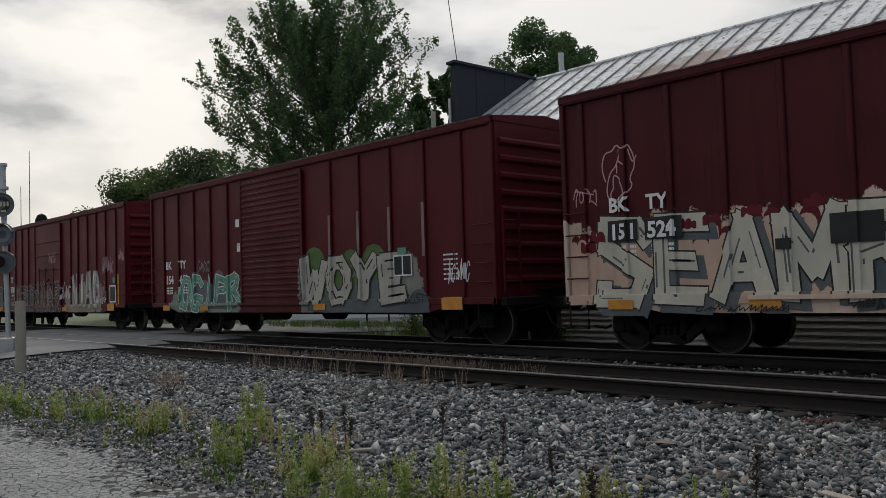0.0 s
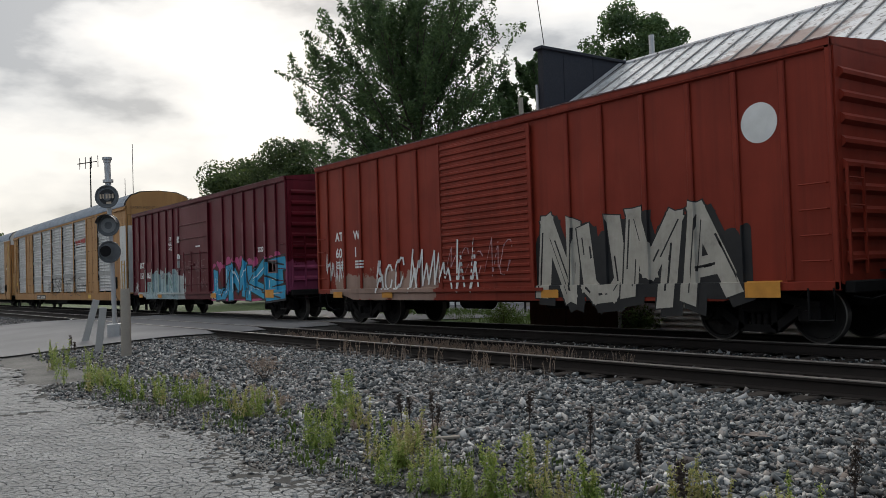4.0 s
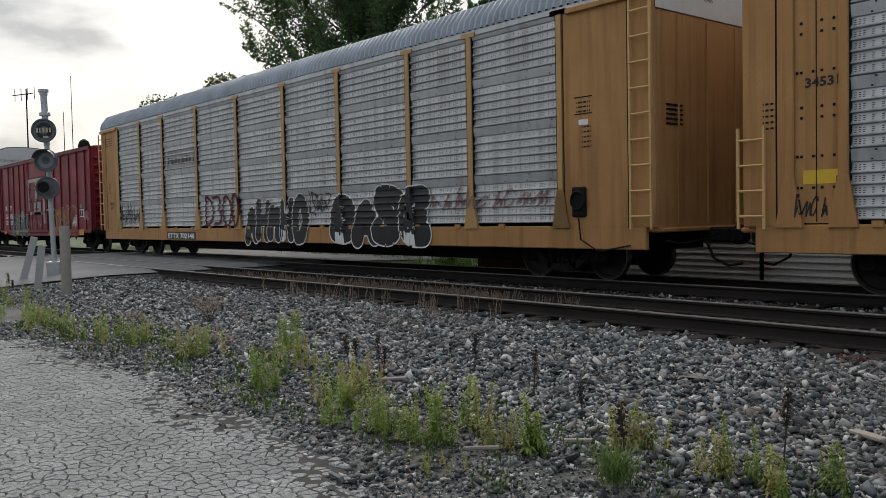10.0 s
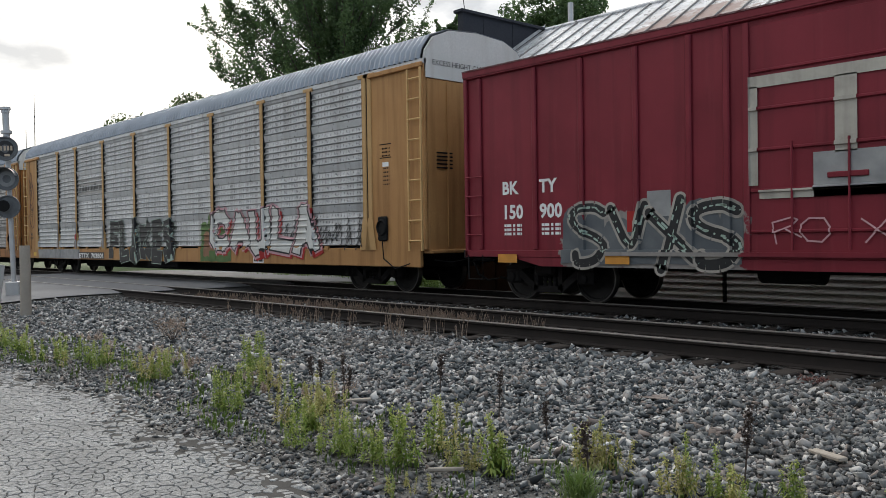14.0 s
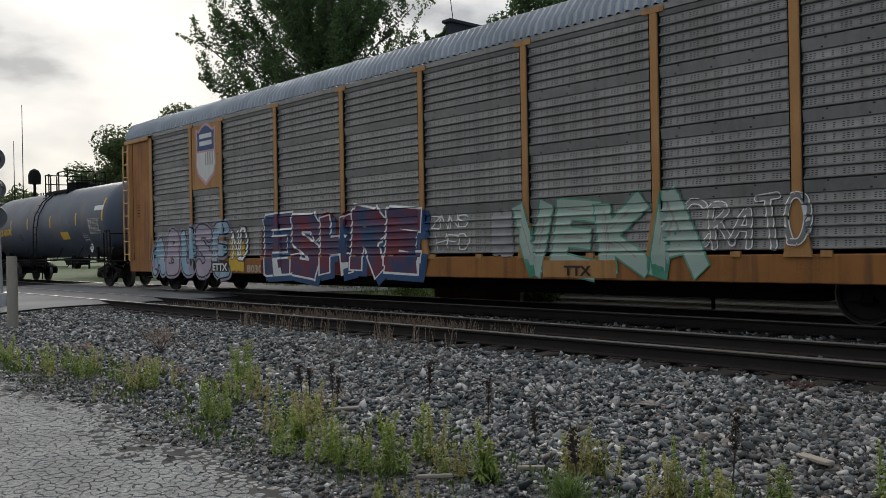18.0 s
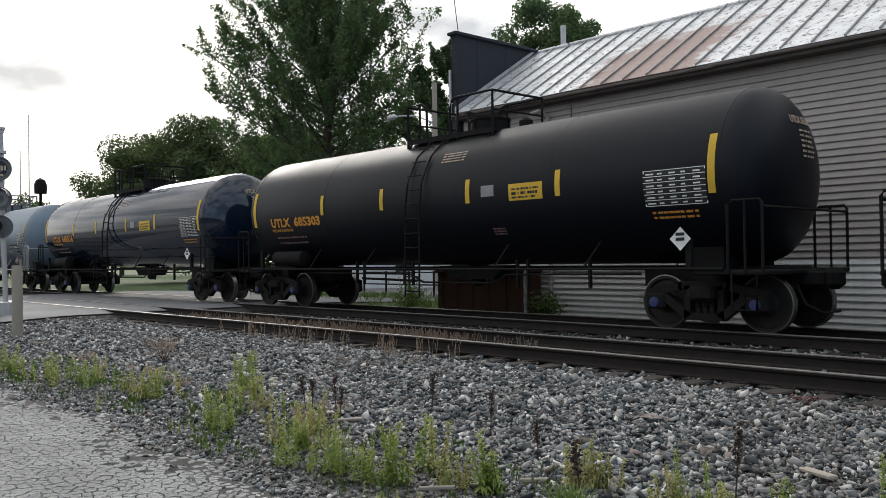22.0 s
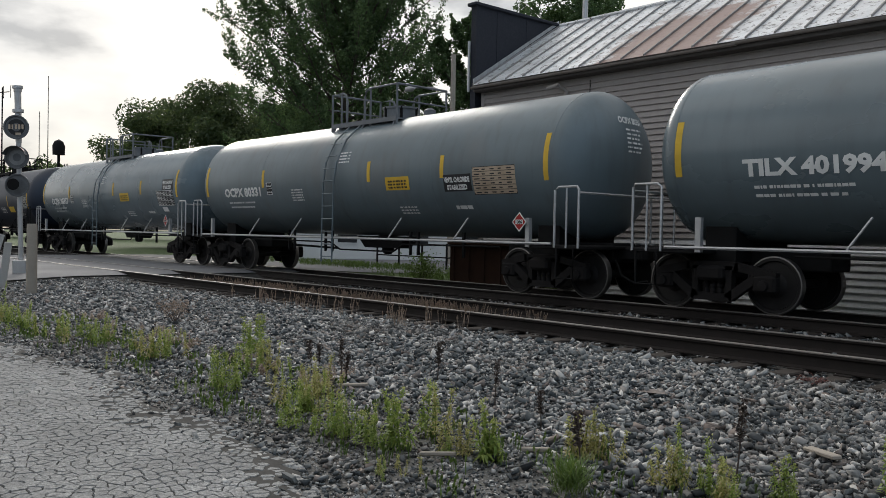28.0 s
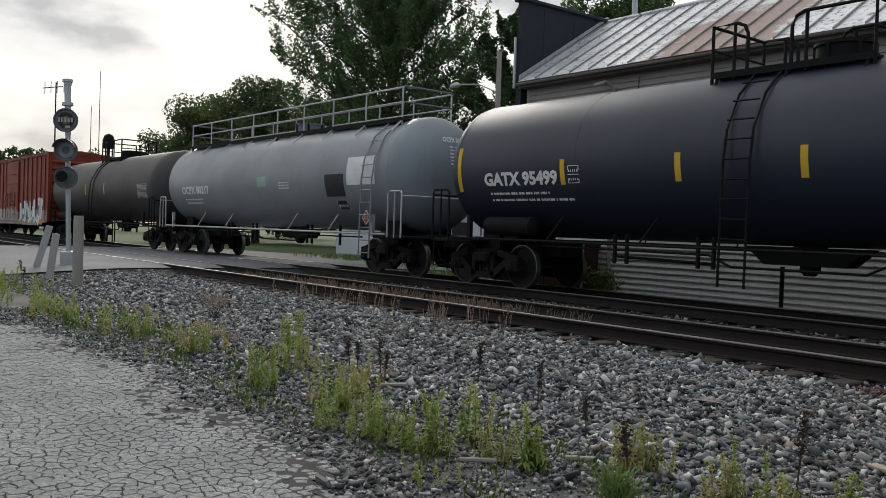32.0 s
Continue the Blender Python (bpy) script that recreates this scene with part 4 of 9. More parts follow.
def spin(rng, n):
    a, b, c = rng.uniform(0, 6.283, n), rng.normal(0, 0.42, n), rng.normal(0, 0.42, n)
    ca, sa, cb, sb, cc, sc = np.cos(a), np.sin(a), np.cos(b), np.sin(b), np.cos(c), np.sin(c)
    R = np.empty((n, 3, 3))
    R[:, 0, 0], R[:, 0, 1], R[:, 0, 2] = ca * cb, ca * sb * sc - sa * cc, ca * sb * cc + sa * sc
    R[:, 1, 0], R[:, 1, 1], R[:, 1, 2] = sa * cb, sa * sb * sc + ca * cc, sa * sb * cc - ca * sc
    R[:, 2, 0], R[:, 2, 1], R[:, 2, 2] = -sb, cb * sc, cb * cc
    return R


def stones(name, xy, size, seed, label, parent=None, sink=0.2):
    shapes, tri = stone_shapes(24, seed)
    rng = np.random.default_rng(seed + 1)
    n = len(xy)
    R = spin(rng, n)
    which = rng.integers(0, 24, n)
    V = np.array(shapes)[which]
    V = np.einsum("nij,nkj->nki", R, V) * size[:, None, None]
    z = np.array([height(x, y) for x, y in xy]) - 0.03 + size * (0.5 - sink) + rng.uniform(-0.1, 0.9, n) * size
    V += np.column_stack([xy, z])[:, None, :]
    k = V.shape[1]
    F = (tri[None] + (np.arange(n) * k)[:, None, None]).reshape(-1, 3)
    me = bpy.data.meshes.new(name)
    me.vertices.add(n * k)
    me.vertices.foreach_set("co", V.reshape(-1))
    me.loops.add(len(F) * 3)
    me.loops.foreach_set("vertex_index", F.reshape(-1).astype(np.int32))
    me.polygons.add(len(F))
    me.polygons.foreach_set("loop_start", (np.arange(len(F)) * 3).astype(np.int32))
    me.update(calc_edges=True)
    me.materials.append(M["stone"])
    ob = part(name, me, None, parent)
    return tagged(ob, label, "ballast" if parent is None else "", kind="stuff")


def ballast():
    rng = np.random.default_rng(11)
    spots = []
    # shoulder, dense near the camera's side, thinner far along the line
    for x0, x1, y0, y1, per in ((-12, 3.0, 4.0, 8.3, 1800), (-22.4, -12, 4.2, 8.3, 950), (-22.4, 3.0, 8.3, 8.85, 150), (-20, 3, 8.8, 10.5, 260), (-20, 4, 10.5, 15.4, 170), (-60, -38, 5.0, 8.9, 60)):
        n = int((x1 - x0) * (y1 - y0) * per)
        p = np.column_stack([rng.uniform(x0, x1, n), rng.uniform(y0, y1, n)])
        edge = 4.45 + 0.3 * np.sin(p[:, 0] * 0.9) + 0.2 * np.sin(p[:, 0] * 2.3)
        keep = (p[:, 1] > edge + rng.normal(0, 0.35, n)) & (rng.random(n) < np.clip((p[:, 1] - 3.7) / 1.3, 0.25, 1.0))
        for yc in (NEAR_TRACK, FAR_TRACK):
            for s in (-1, 1):
                keep &= np.abs(p[:, 1] - yc - s * 0.7525) > 0.11
        spots.append(p[keep])
    xy = np.concatenate(spots)
    size = np.clip(rng.lognormal(math.log(0.0185), 0.34, len(xy)), 0.010, 0.055)
    stones("ballast", xy, size, 3, "grey crushed-stone railway ballast", sink=0.15)
    # loose grit among the weeds and on the lot's edge
    n = 62000
    p = np.column_stack([rng.uniform(-16, 1.5, n), rng.uniform(2.5, 5.4, n)])
    keep = np.array([y > edge_of_lot(x) - 0.9 * rng.random() ** 1.5 for x, y in p])
    p = p[keep]
    stones("grit", p, np.clip(rng.lognormal(math.log(0.0095), 0.5, len(p)), 0.004, 0.03), 8, "loose grey grit among the weeds")


# ---- a plain dark wall, added unseen behind the camera to block low skylight ----
M["rear_wall"] = surface("unseen_dark_wall", (0.17, 0.155, 0.145), (0.12, 0.11, 0.105), 0.9, scale=0.6, fine=20)
tagged(part("wall_south", B(-58, 46, -15.3, -15.0, -0.2, 5.2), M["rear_wall"], None), "plain dark wall added out of view behind the camera", "wall", kind="structure")

# ---- wooden building beyond the tracks ----
WALL_Y, EAVE_Z, WEST_X, EAST_X = 16.55, 5.66, -17.1, 9.0
RIDGE_Y, RIDGE_Z = 19.75, 7.85


def building():
    b = tagged(empty("trackside_building", pose(0, 0, 0)), "old clapboard building with a rusting metal roof and black parapet", "building")
    bm = bmesh.new()
    yb = 2 * RIDGE_Y - WALL_Y
    prism(bm, [(WALL_Y + 0.03, -0.1), (yb, -0.1), (yb, EAVE_Z - 0.1), (RIDGE_Y, RIDGE_Z - 0.12), (WALL_Y + 0.03, EAVE_Z - 0.12)], "x", WEST_X, EAST_X)
    wall = part("wall", bm, M["clap"], b, "taupe clapboard wall")
    n = 40
    step = (EAVE_Z - 0.12) / n
    bm = bmesh.new()
    L = EAST_X - WEST_X
    prism(bm, [(-0.024, 0.0), (-0.026, 0.010), (0.012, step + 0.004), (0.02, step + 0.004), (0.02, 0.0)], "x", 0, L)
    board = mesh_of("clapboard", bm, M["clap"], False)
    low_board = board.copy()
    low_board.materials[0] = M["siding"]
    for i in range(n):
        o = part("clapboard", board if i * step > 1.5 else low_board, None, wall)
        o.matrix_basis = pose(WEST_X, WALL_Y, 0.02 + i * step)
    part("foundation", B(WEST_X - 0.03, EAST_X, WALL_Y - 0.03, WALL_Y + 0.02, -0.2, 0.12, bevel=0.01), M["concrete"], b)
    part("corner_board", B(WEST_X - 0.02, WEST_X + 0.11, WALL_Y - 0.025, WALL_Y + 0.02, 0.0, EAVE_Z - 0.1, bevel=0.004), M["clap"], b)
    # roof sheets between standing seams
    roof = part("roof", prism(bmesh.new(), [(WALL_Y - 0.34, EAVE_Z - 0.03), (RIDGE_Y, RIDGE_Z), (RIDGE_Y, RIDGE_Z - 0.05), (WALL_Y - 0.34, EAVE_Z - 0.08)], "x", WEST_X - 0.05, EAST_X + 0.2), M["trim"], b, "old sheet-metal roof with standing seams")
    part("rear_roof_slope", prism(bmesh.new(), [(yb + 0.34, EAVE_Z - 0.03), (RIDGE_Y, RIDGE_Z), (RIDGE_Y, RIDGE_Z - 0.05), (yb + 0.34, EAVE_Z - 0.08)], "x", WEST_X - 0.05, EAST_X + 0.2), M["roof"], roof)
    rnd = random.Random(4)
    w = 0.62
    for i in range(int((EAST_X - WEST_X) / w) + 1):
        x = WEST_X + i * w
        lift = 0.006 + rnd.uniform(0, 0.006)
        part("roof_sheet", prism(bmesh.new(), [(WALL_Y - 0.37, EAVE_Z - 0.03 + lift), (RIDGE_Y, RIDGE_Z + lift), (RIDGE_Y, RIDGE_Z + lift - 0.004), (WALL_Y - 0.37, EAVE_Z - 0.034 + lift)], "x", x + 0.004, x + w - 0.004), M["roof"], roof)
        part("seam", prism(bmesh.new(), [(WALL_Y - 0.36, EAVE_Z - 0.03), (WALL_Y - 0.36, EAVE_Z + 0.03), (RIDGE_Y, RIDGE_Z + 0.055), (RIDGE_Y, RIDGE_Z)], "x", x - 0.018, x + 0.018), M["roof_seam"], roof)
    part("ridge_cap", T([(WEST_X, RIDGE_Y, RIDGE_Z + 0.03), (EAST_X, RIDGE_Y, RIDGE_Z + 0.03)], 0.06), M["roof"], roof)
    part("fascia", B(WEST_X, EAST_X, WALL_Y - 0.36, WALL_Y - 0.33, EAVE_Z - 0.2, EAVE_Z - 0.05), M["trim"], b)
    part("soffit", B(WEST_X, EAST_X, WALL_Y - 0.33, WALL_Y, EAVE_Z - 0.21, EAVE_Z - 0.18), M["trim"], b)
    for x0, x1, dz in ((WEST_X, -9.2, -0.02), (-9.3, EAST_X, 0.0)):
        bm = bmesh.new()
        quad_strip(bm, [[(x, WALL_Y - 0.43 + 0.06 * math.cos(a), EAVE_Z - 0.07 + dz + 0.06 * math.sin(a)) for a in np.linspace(math.pi, 2 * math.pi, 7)] + [(x, WALL_Y - 0.43 + 0.05 * math.cos(a), EAVE_Z - 0.07 + dz + 0.05 * math.sin(a)) for a in np.linspace(2 * math.pi, math.pi, 7)] for x in (x0, x1)])
        part("gutter", bm, M["gutter"], b, "sagging old metal gutter")
    part("downpipe", T([(-14.4, WALL_Y - 0.33, EAVE_Z - 0.42), (-14.1, WALL_Y - 0.30, EAVE_Z - 0.36), (-14.0, WALL_Y - 0.08, EAVE_Z - 0.5), (-14.0, WALL_Y - 0.06, 0.6)], 0.05), M["clap"], b)
    part("cable", T([(-13.3, WALL_Y - 0.02, EAVE_Z - 0.3), (-13.32, WALL_Y - 0.02, 3.0)], 0.012, 5), M["under"], b)
    part("flue_pipe", T([(-16.35, 20.0, RIDGE_Z - 0.4), (-16.35, 20.0, RIDGE_Z + 0.72)], 0.085, 10), M["alu"], b, "pale metal flue pipe")
    # parapet at the west end
    para = part("parapet", B(WEST_X - 0.28, WEST_X - 0.08, WALL_Y - 0.2, RIDGE_Y + 3.2, 4.9, 7.86), M["black_board"], b, "black boarded parapet wall")
    part("parapet_cap", B(WEST_X - 0.36, WEST_X - 0.0, WALL_Y - 0.3, RIDGE_Y + 3.25, 7.86, 7.95, bevel=0.015), M["black_board"], para)
    for i in range(4):
        part("panel_joint", B(WEST_X - 0.08, WEST_X - 0.07, WALL_Y + 0.6 + i * 1.2, WALL_Y + 0.63 + i * 1.2, 5.2, 7.84), M["black_board"], para)
    part("flashing", prism(bmesh.new(), [(WALL_Y - 0.3, EAVE_Z + 0.16), (RIDGE_Y, RIDGE_Z + 0.18), (RIDGE_Y, RIDGE_Z + 0.08), (WALL_Y - 0.3, EAVE_Z + 0.05)], "x", WEST_X - 0.07, WEST_X - 0.045), M["galv"], para)
    part("conduit", T([(WEST_X - 0.3, WALL_Y - 0.25, 5.5), (WEST_X - 0.3, WALL_Y - 0.25, 6.9)], 0.04, 6), M["alu"], para)
    part("aerial_wire", T([(WEST_X - 0.2, WALL_Y, 7.95), (WEST_X - 0.55, WALL_Y, 10.2)], 0.012, 5), M["under"], para)
    return b


building()

# ---- trees ----
def leaf_mesh(name, centres, normals, size, rng, material, long=1.5):
    """Many small folded leaves, four corners each."""
    n = len(centres)
    a = rng.normal(size=(n, 3))
    u = np.cross(normals, a)
    u /= np.linalg.norm(u, axis=1)[:, None] + 1e-9
    w = np.cross(normals, u)
    s = size[:, None]
    fold = normals * s * 0.25
    V = np.stack([centres - u * s * long * 0.5, centres - w * s * 0.42 + fold, centres + u * s * long * 0.5, centres + w * s * 0.42 + fold], 1).reshape(-1, 3)
    F = np.arange(n * 4).reshape(-1, 4)
    T3 = np.concatenate([F[:, [0, 1, 2]], F[:, [0, 2, 3]]])
    me = bpy.data.meshes.new(name)
    me.vertices.add(n * 4)
    me.vertices.foreach_set("co", V.reshape(-1))
    me.loops.add(len(T3) * 3)
    me.loops.foreach_set("vertex_index", T3.reshape(-1).astype(np.int32))
    me.polygons.add(len(T3))
    me.polygons.foreach_set("loop_start", (np.arange(len(T3)) * 3).astype(np.int32))
    me.update(calc_edges=True)
    me.materials.append(material)
    return me


def tree(name, x, y, tall, wide, low, seed, label, material, leaves=26000, leaf=0.16, limbs=34, rise=0.75):
    """A trunk that splits into rising limbs; every limb forks into twigs, and every twig carries a feathered spray of small leaves."""
    rng = np.random.default_rng(seed)
    t = tagged(empty(name, pose(x, y, 0.0)), label, "tree")
    tr = tall * 0.02
    part("trunk", T([(0, 0, -0.1), (0.1, 0.05, tall * 0.2), (0.0, 0.1, tall * 0.45), (0.15, 0.0, tall * 0.7), (0.1, 0.1, tall * 0.9)], tr, 9, tr * 0.12), M["bark"], t)
    cs, ns = [], []
    twigs = 15
    for i in range(limbs):
        f = (i + 0.5) / limbs
        z0 = tall * (low + (0.84 - low) * f ** 0.9)
        a = i * 2.399 + rng.uniform(-0.4, 0.4)
        reach = wide * 0.47 * math.sqrt(max(0.04, 1 - (max(f - 0.2, 0) / 0.86) ** 2)) * (0.72 + 0.28 * min(1, f / 0.2)) * rng.uniform(0.82, 1.06)
        p0 = np.array([0.05, 0.05, z0 * 0.86])
        p3 = np.array([reach * math.cos(a), reach * math.sin(a), min(z0 + rise * (0.25 + 0.75 * f) * reach * rng.uniform(0.7, 1.1), tall * 0.95)])
        p1 = p0 + (p3 - p0) * 0.5 + np.array([0, 0, -0.06 * reach])
        part("limb", T([p0, p1, p3], tr * 0.3 * (1.1 - f * 0.7), 5, 0.02), M["bark"], t)
        bm = bmesh.new()
        for k in range(twigs):
            q = 0.18 + 0.82 * (k + rng.random()) / twigs
            c = p0 * (1 - q) ** 2 + 2 * p1 * q * (1 - q) + p3 * q * q
            out = p3 - p0
            out = out / np.linalg.norm(out)
            d = out * 0.7 + np.array([0, 0, 0.45 + 0.5 * f]) + rng.normal(0, 0.5, 3)
            d /= np.linalg.norm(d)
            long = wide * rng.uniform(0.10, 0.19) * (1.15 - 0.45 * q)
            if k % 2:
                tube(bm, [c, c + d * long * 0.5, c + d * long], 0.022, 3, 0.006)
            m = max(8, int(leaves / limbs / twigs * rng.uniform(0.6, 1.4)))
            s = rng.uniform(0, 1, m) ** 0.8
            ball = rng.normal(size=(m, 3))
            ball *= (rng.uniform(0, 1, m) ** 0.5 / np.linalg.norm(ball, axis=1))[:, None]
            r = wide * rng.uniform(0.030, 0.048)
            pts = c + np.outer(s, d * long) + ball * (r * (1.15 - 0.85 * s))[:, None]
            pts[:, 2] = np.minimum(pts[:, 2], tall * rng.uniform(0.97, 1.03))
            cs.append(pts)
            ns.append(rng.normal(size=(m, 3)) + (0, 0, 0.7))
        tagged(part("twig_spray", bm, M["bark"], t), kind="stuff")
    c, n = np.concatenate(cs), np.concatenate(ns)
    n /= np.linalg.norm(n, axis=1)[:, None]
    part("crown", leaf_mesh("crown", c, n, rng.uniform(0.6, 1.3, len(c)) * leaf, rng, material), None, t)
    return t


def round_tree(name, x, y, tall, wide, seed, label, material, leaves=30000, leaf=0.24):
    """A dense dome of leaf clumps on a short trunk, its outline broken by single sprays."""
    rng = np.random.default_rng(seed)
    t = tagged(empty(name, pose(x, y, 0.0)), label, "tree")
    part("trunk", T([(0, 0, -0.1), (0.05, 0.05, tall * 0.3), (0.1, 0.0, tall * 0.6)], tall * 0.028, 9, tall * 0.012), M["bark"], t)
    for i in range(7):
        a = i * 0.9
        part("limb", T([(0, 0, tall * 0.25), (0.2 * wide * math.cos(a), 0.2 * wide * math.sin(a), tall * 0.45), (0.36 * wide * math.cos(a), 0.36 * wide * math.sin(a), tall * 0.66)], tall * 0.011, 5, 0.03), M["bark"], t)
    mid, up, dn = tall * 0.50, tall * 0.47, tall * 0.42
    clumps = 260
    cs, ns = [], []
    for k in range(clumps):
        v = rng.normal(size=3)
        v /= np.linalg.norm(v)
        lump = 0.90 + 0.07 * math.sin(3.1 * v[0] * 2 + seed) + 0.07 * math.sin(7.0 * v[1] + 4.0 * v[2] + seed)
        rad = lump * rng.uniform(0.0, 1.0) ** 0.18
        c = np.array([v[0] * wide * 0.5 * rad, v[1] * wide * 0.5 * rad, mid + v[2] * (up if v[2] > 0 else dn) * rad])
        r = wide * rng.uniform(0.055, 0.095)
        m = max(10, int(leaves / clumps * rng.uniform(0.6, 1.4)))
        ball = rng.normal(size=(m, 3))
        ball *= (rng.uniform(0.1, 1, m) ** 0.4 / np.linalg.norm(ball, axis=1))[:, None]
        cs.append(c + ball * r * (1, 1, 0.8))
        ns.append(rng.normal(size=(m, 3)) * 0.8 + ball + (0, 0, 0.4))
    c, n = np.concatenate(cs), np.concatenate(ns)
    n /= np.linalg.norm(n, axis=1)[:, None]
    part("crown", leaf_mesh("crown", c, n, rng.uniform(0.6, 1.3, len(c)) * leaf, rng, material), None, t)
    return t


tree("maple_tree", -41.0, 28.5, 19.6, 14.6, 0.14, 2, "tall full-leafed maple tree against the bright sky", M["leaf"], 105000, 0.135, 74)
round_tree("broad_tree", -63.4, 31.4, 12.9, 17.5, 5, "broad dark round-headed tree beyond the road", M["leaf_dark"], 90000, 0.19)
round_tree("broad_tree", -56.0, 35.5, 12.4, 14.0, 6, "broad dark round-headed tree beside the maple", M["leaf_dark"], 60000, 0.19)
round_tree("broad_tree", -31.2, 37.0, 16.6, 11.8, 7, "leafy tree rising behind the metal roof", M["leaf"], 80000, 0.15)
tree("broad_tree", -36.2, 34.5, 15.6, 8.5, 0.12, 17, "leafy tree beside the utility pole", M["leaf"], 30000, 0.17, 34, 0.6)
for i, (tx, ty, th, tw) in enumerate(((-118, 26, 10.5, 10), (-128, 20, 9.5, 12), (-122, 36, 11, 12), (-140, 12, 9.0, 12), (-112, 45, 12, 14), (-150, 3, 9, 12), (-95, 50, 13, 15))):
    round_tree("distant_tree", tx, ty, th, tw, 20 + i, "distant dark tree on the skyline", M["leaf_dark"], 7000, 0.36)


# ---- weeds ----
def blades(name, roots, ways, lengths, widths, droop, rng, material):
    """Narrow arching leaves of two segments, each from its root along its way."""
    n = len(roots)
    side = np.cross(ways, (0.0, 0.0, 1.0)) + rng.normal(0, 0.05, (n, 3))
    side /= np.linalg.norm(side, axis=1)[:, None] + 1e-9
    L, W = lengths[:, None], widths[:, None]
    p1 = roots + ways * L * 0.5
    p2 = roots + ways * L + np.array([0, 0, -1.0]) * L * droop[:, None]
    V = np.stack([roots, p1 - side * W, p1 + side * W, p2], 1).reshape(-1, 3)
    F = np.arange(n * 4).reshape(-1, 4)
    return arrays(name, V.tolist(), np.concatenate([F[:, [0, 1, 2]], F[:, [1, 3, 2]]]).tolist(), material)


def weed_template(name, seed, tall, material, stems, label):
    """Upright stems ringed with narrow drooping leaves, thinner towards a pale budding tip."""
    rng = np.random.default_rng(seed)
    w = tagged(empty(name, pose(0, -40 - seed, -5)), label, "weed", group="weeds along the lot")
    for i in range(stems):
        a, r = rng.uniform(0, 6.28), rng.uniform(0.0, 0.11) if stems > 1 else 0.0
        h = tall * (rng.uniform(0.55, 1.05) if i else 1.0)
        p0 = np.array([r * math.cos(a), r * math.sin(a), -0.03])
        p1 = p0 + (rng.normal(0, 0.03), rng.normal(0, 0.03), h)
        part("stem", T([p0, (p0 + p1) / 2 + rng.normal(0, 0.008, 3), p1], 0.0045, 4, 0.002), M["weed"] if material != "dry" else M["dry"], w)
        m = int(64 * h / 0.4)
        q = np.sort(rng.uniform(0.08, 1.0, m))
        ang = np.arange(m) * 2.399 + rng.uniform(-0.5, 0.5, m)
        lift = 0.35 + 0.9 * q + rng.normal(0, 0.25, m)
        ways = np.column_stack([np.cos(ang), np.sin(ang), lift])
        ways /= np.linalg.norm(ways, axis=1)[:, None]
        size = (0.100 - 0.058 * q) * rng.uniform(0.7, 1.25, m)
        part("foliage", blades("foliage", p0 + (p1 - p0) * q[:, None], ways, size, size * 0.12 + 0.0014, rng.uniform(0.15, 0.95, m), rng, M[material]), None, w)
        if material != "dry":
            k = 18
            u = rng.normal(size=(k, 3)) * (0.018, 0.018, 0.028) + p1 + (0, 0, -0.01)
            v = rng.normal(size=(k, 3))
            tagged(part("flower_tip", leaf_mesh("flower_tip", u, v / np.linalg.norm(v, axis=1)[:, None], rng.uniform(0.010, 0.02, k), rng, M["bud"], 1.6), None, w), kind="stuff")
    return w


def seed_stalk(seed, tall):
    rng = np.random.default_rng(seed)
    w = tagged(empty("dead_stalk", pose(0, -60 - seed, -5)), "dark dead weed stalk with a seed head", "weed", group="weeds along the lot")
    bm = T([(0, 0, -0.03), (0.01, 0, tall * 0.5), (0.02, 0.01, tall)], 0.006, 5, 0.003)
    part("stem", bm, M["dark_stem"], w)
    m = 170
    q = rng.uniform(0.45, 1.0, m)
    c = np.column_stack([rng.normal(0.015, 0.016, m), rng.normal(0, 0.016, m), q * tall])
    n = rng.normal(size=(m, 3))
    part("seed_head", leaf_mesh("seed_head", c, n / np.linalg.norm(n, axis=1)[:, None], np.full(m, 0.018), rng, M["dark_stem"], 1.5), None, w)
    return w


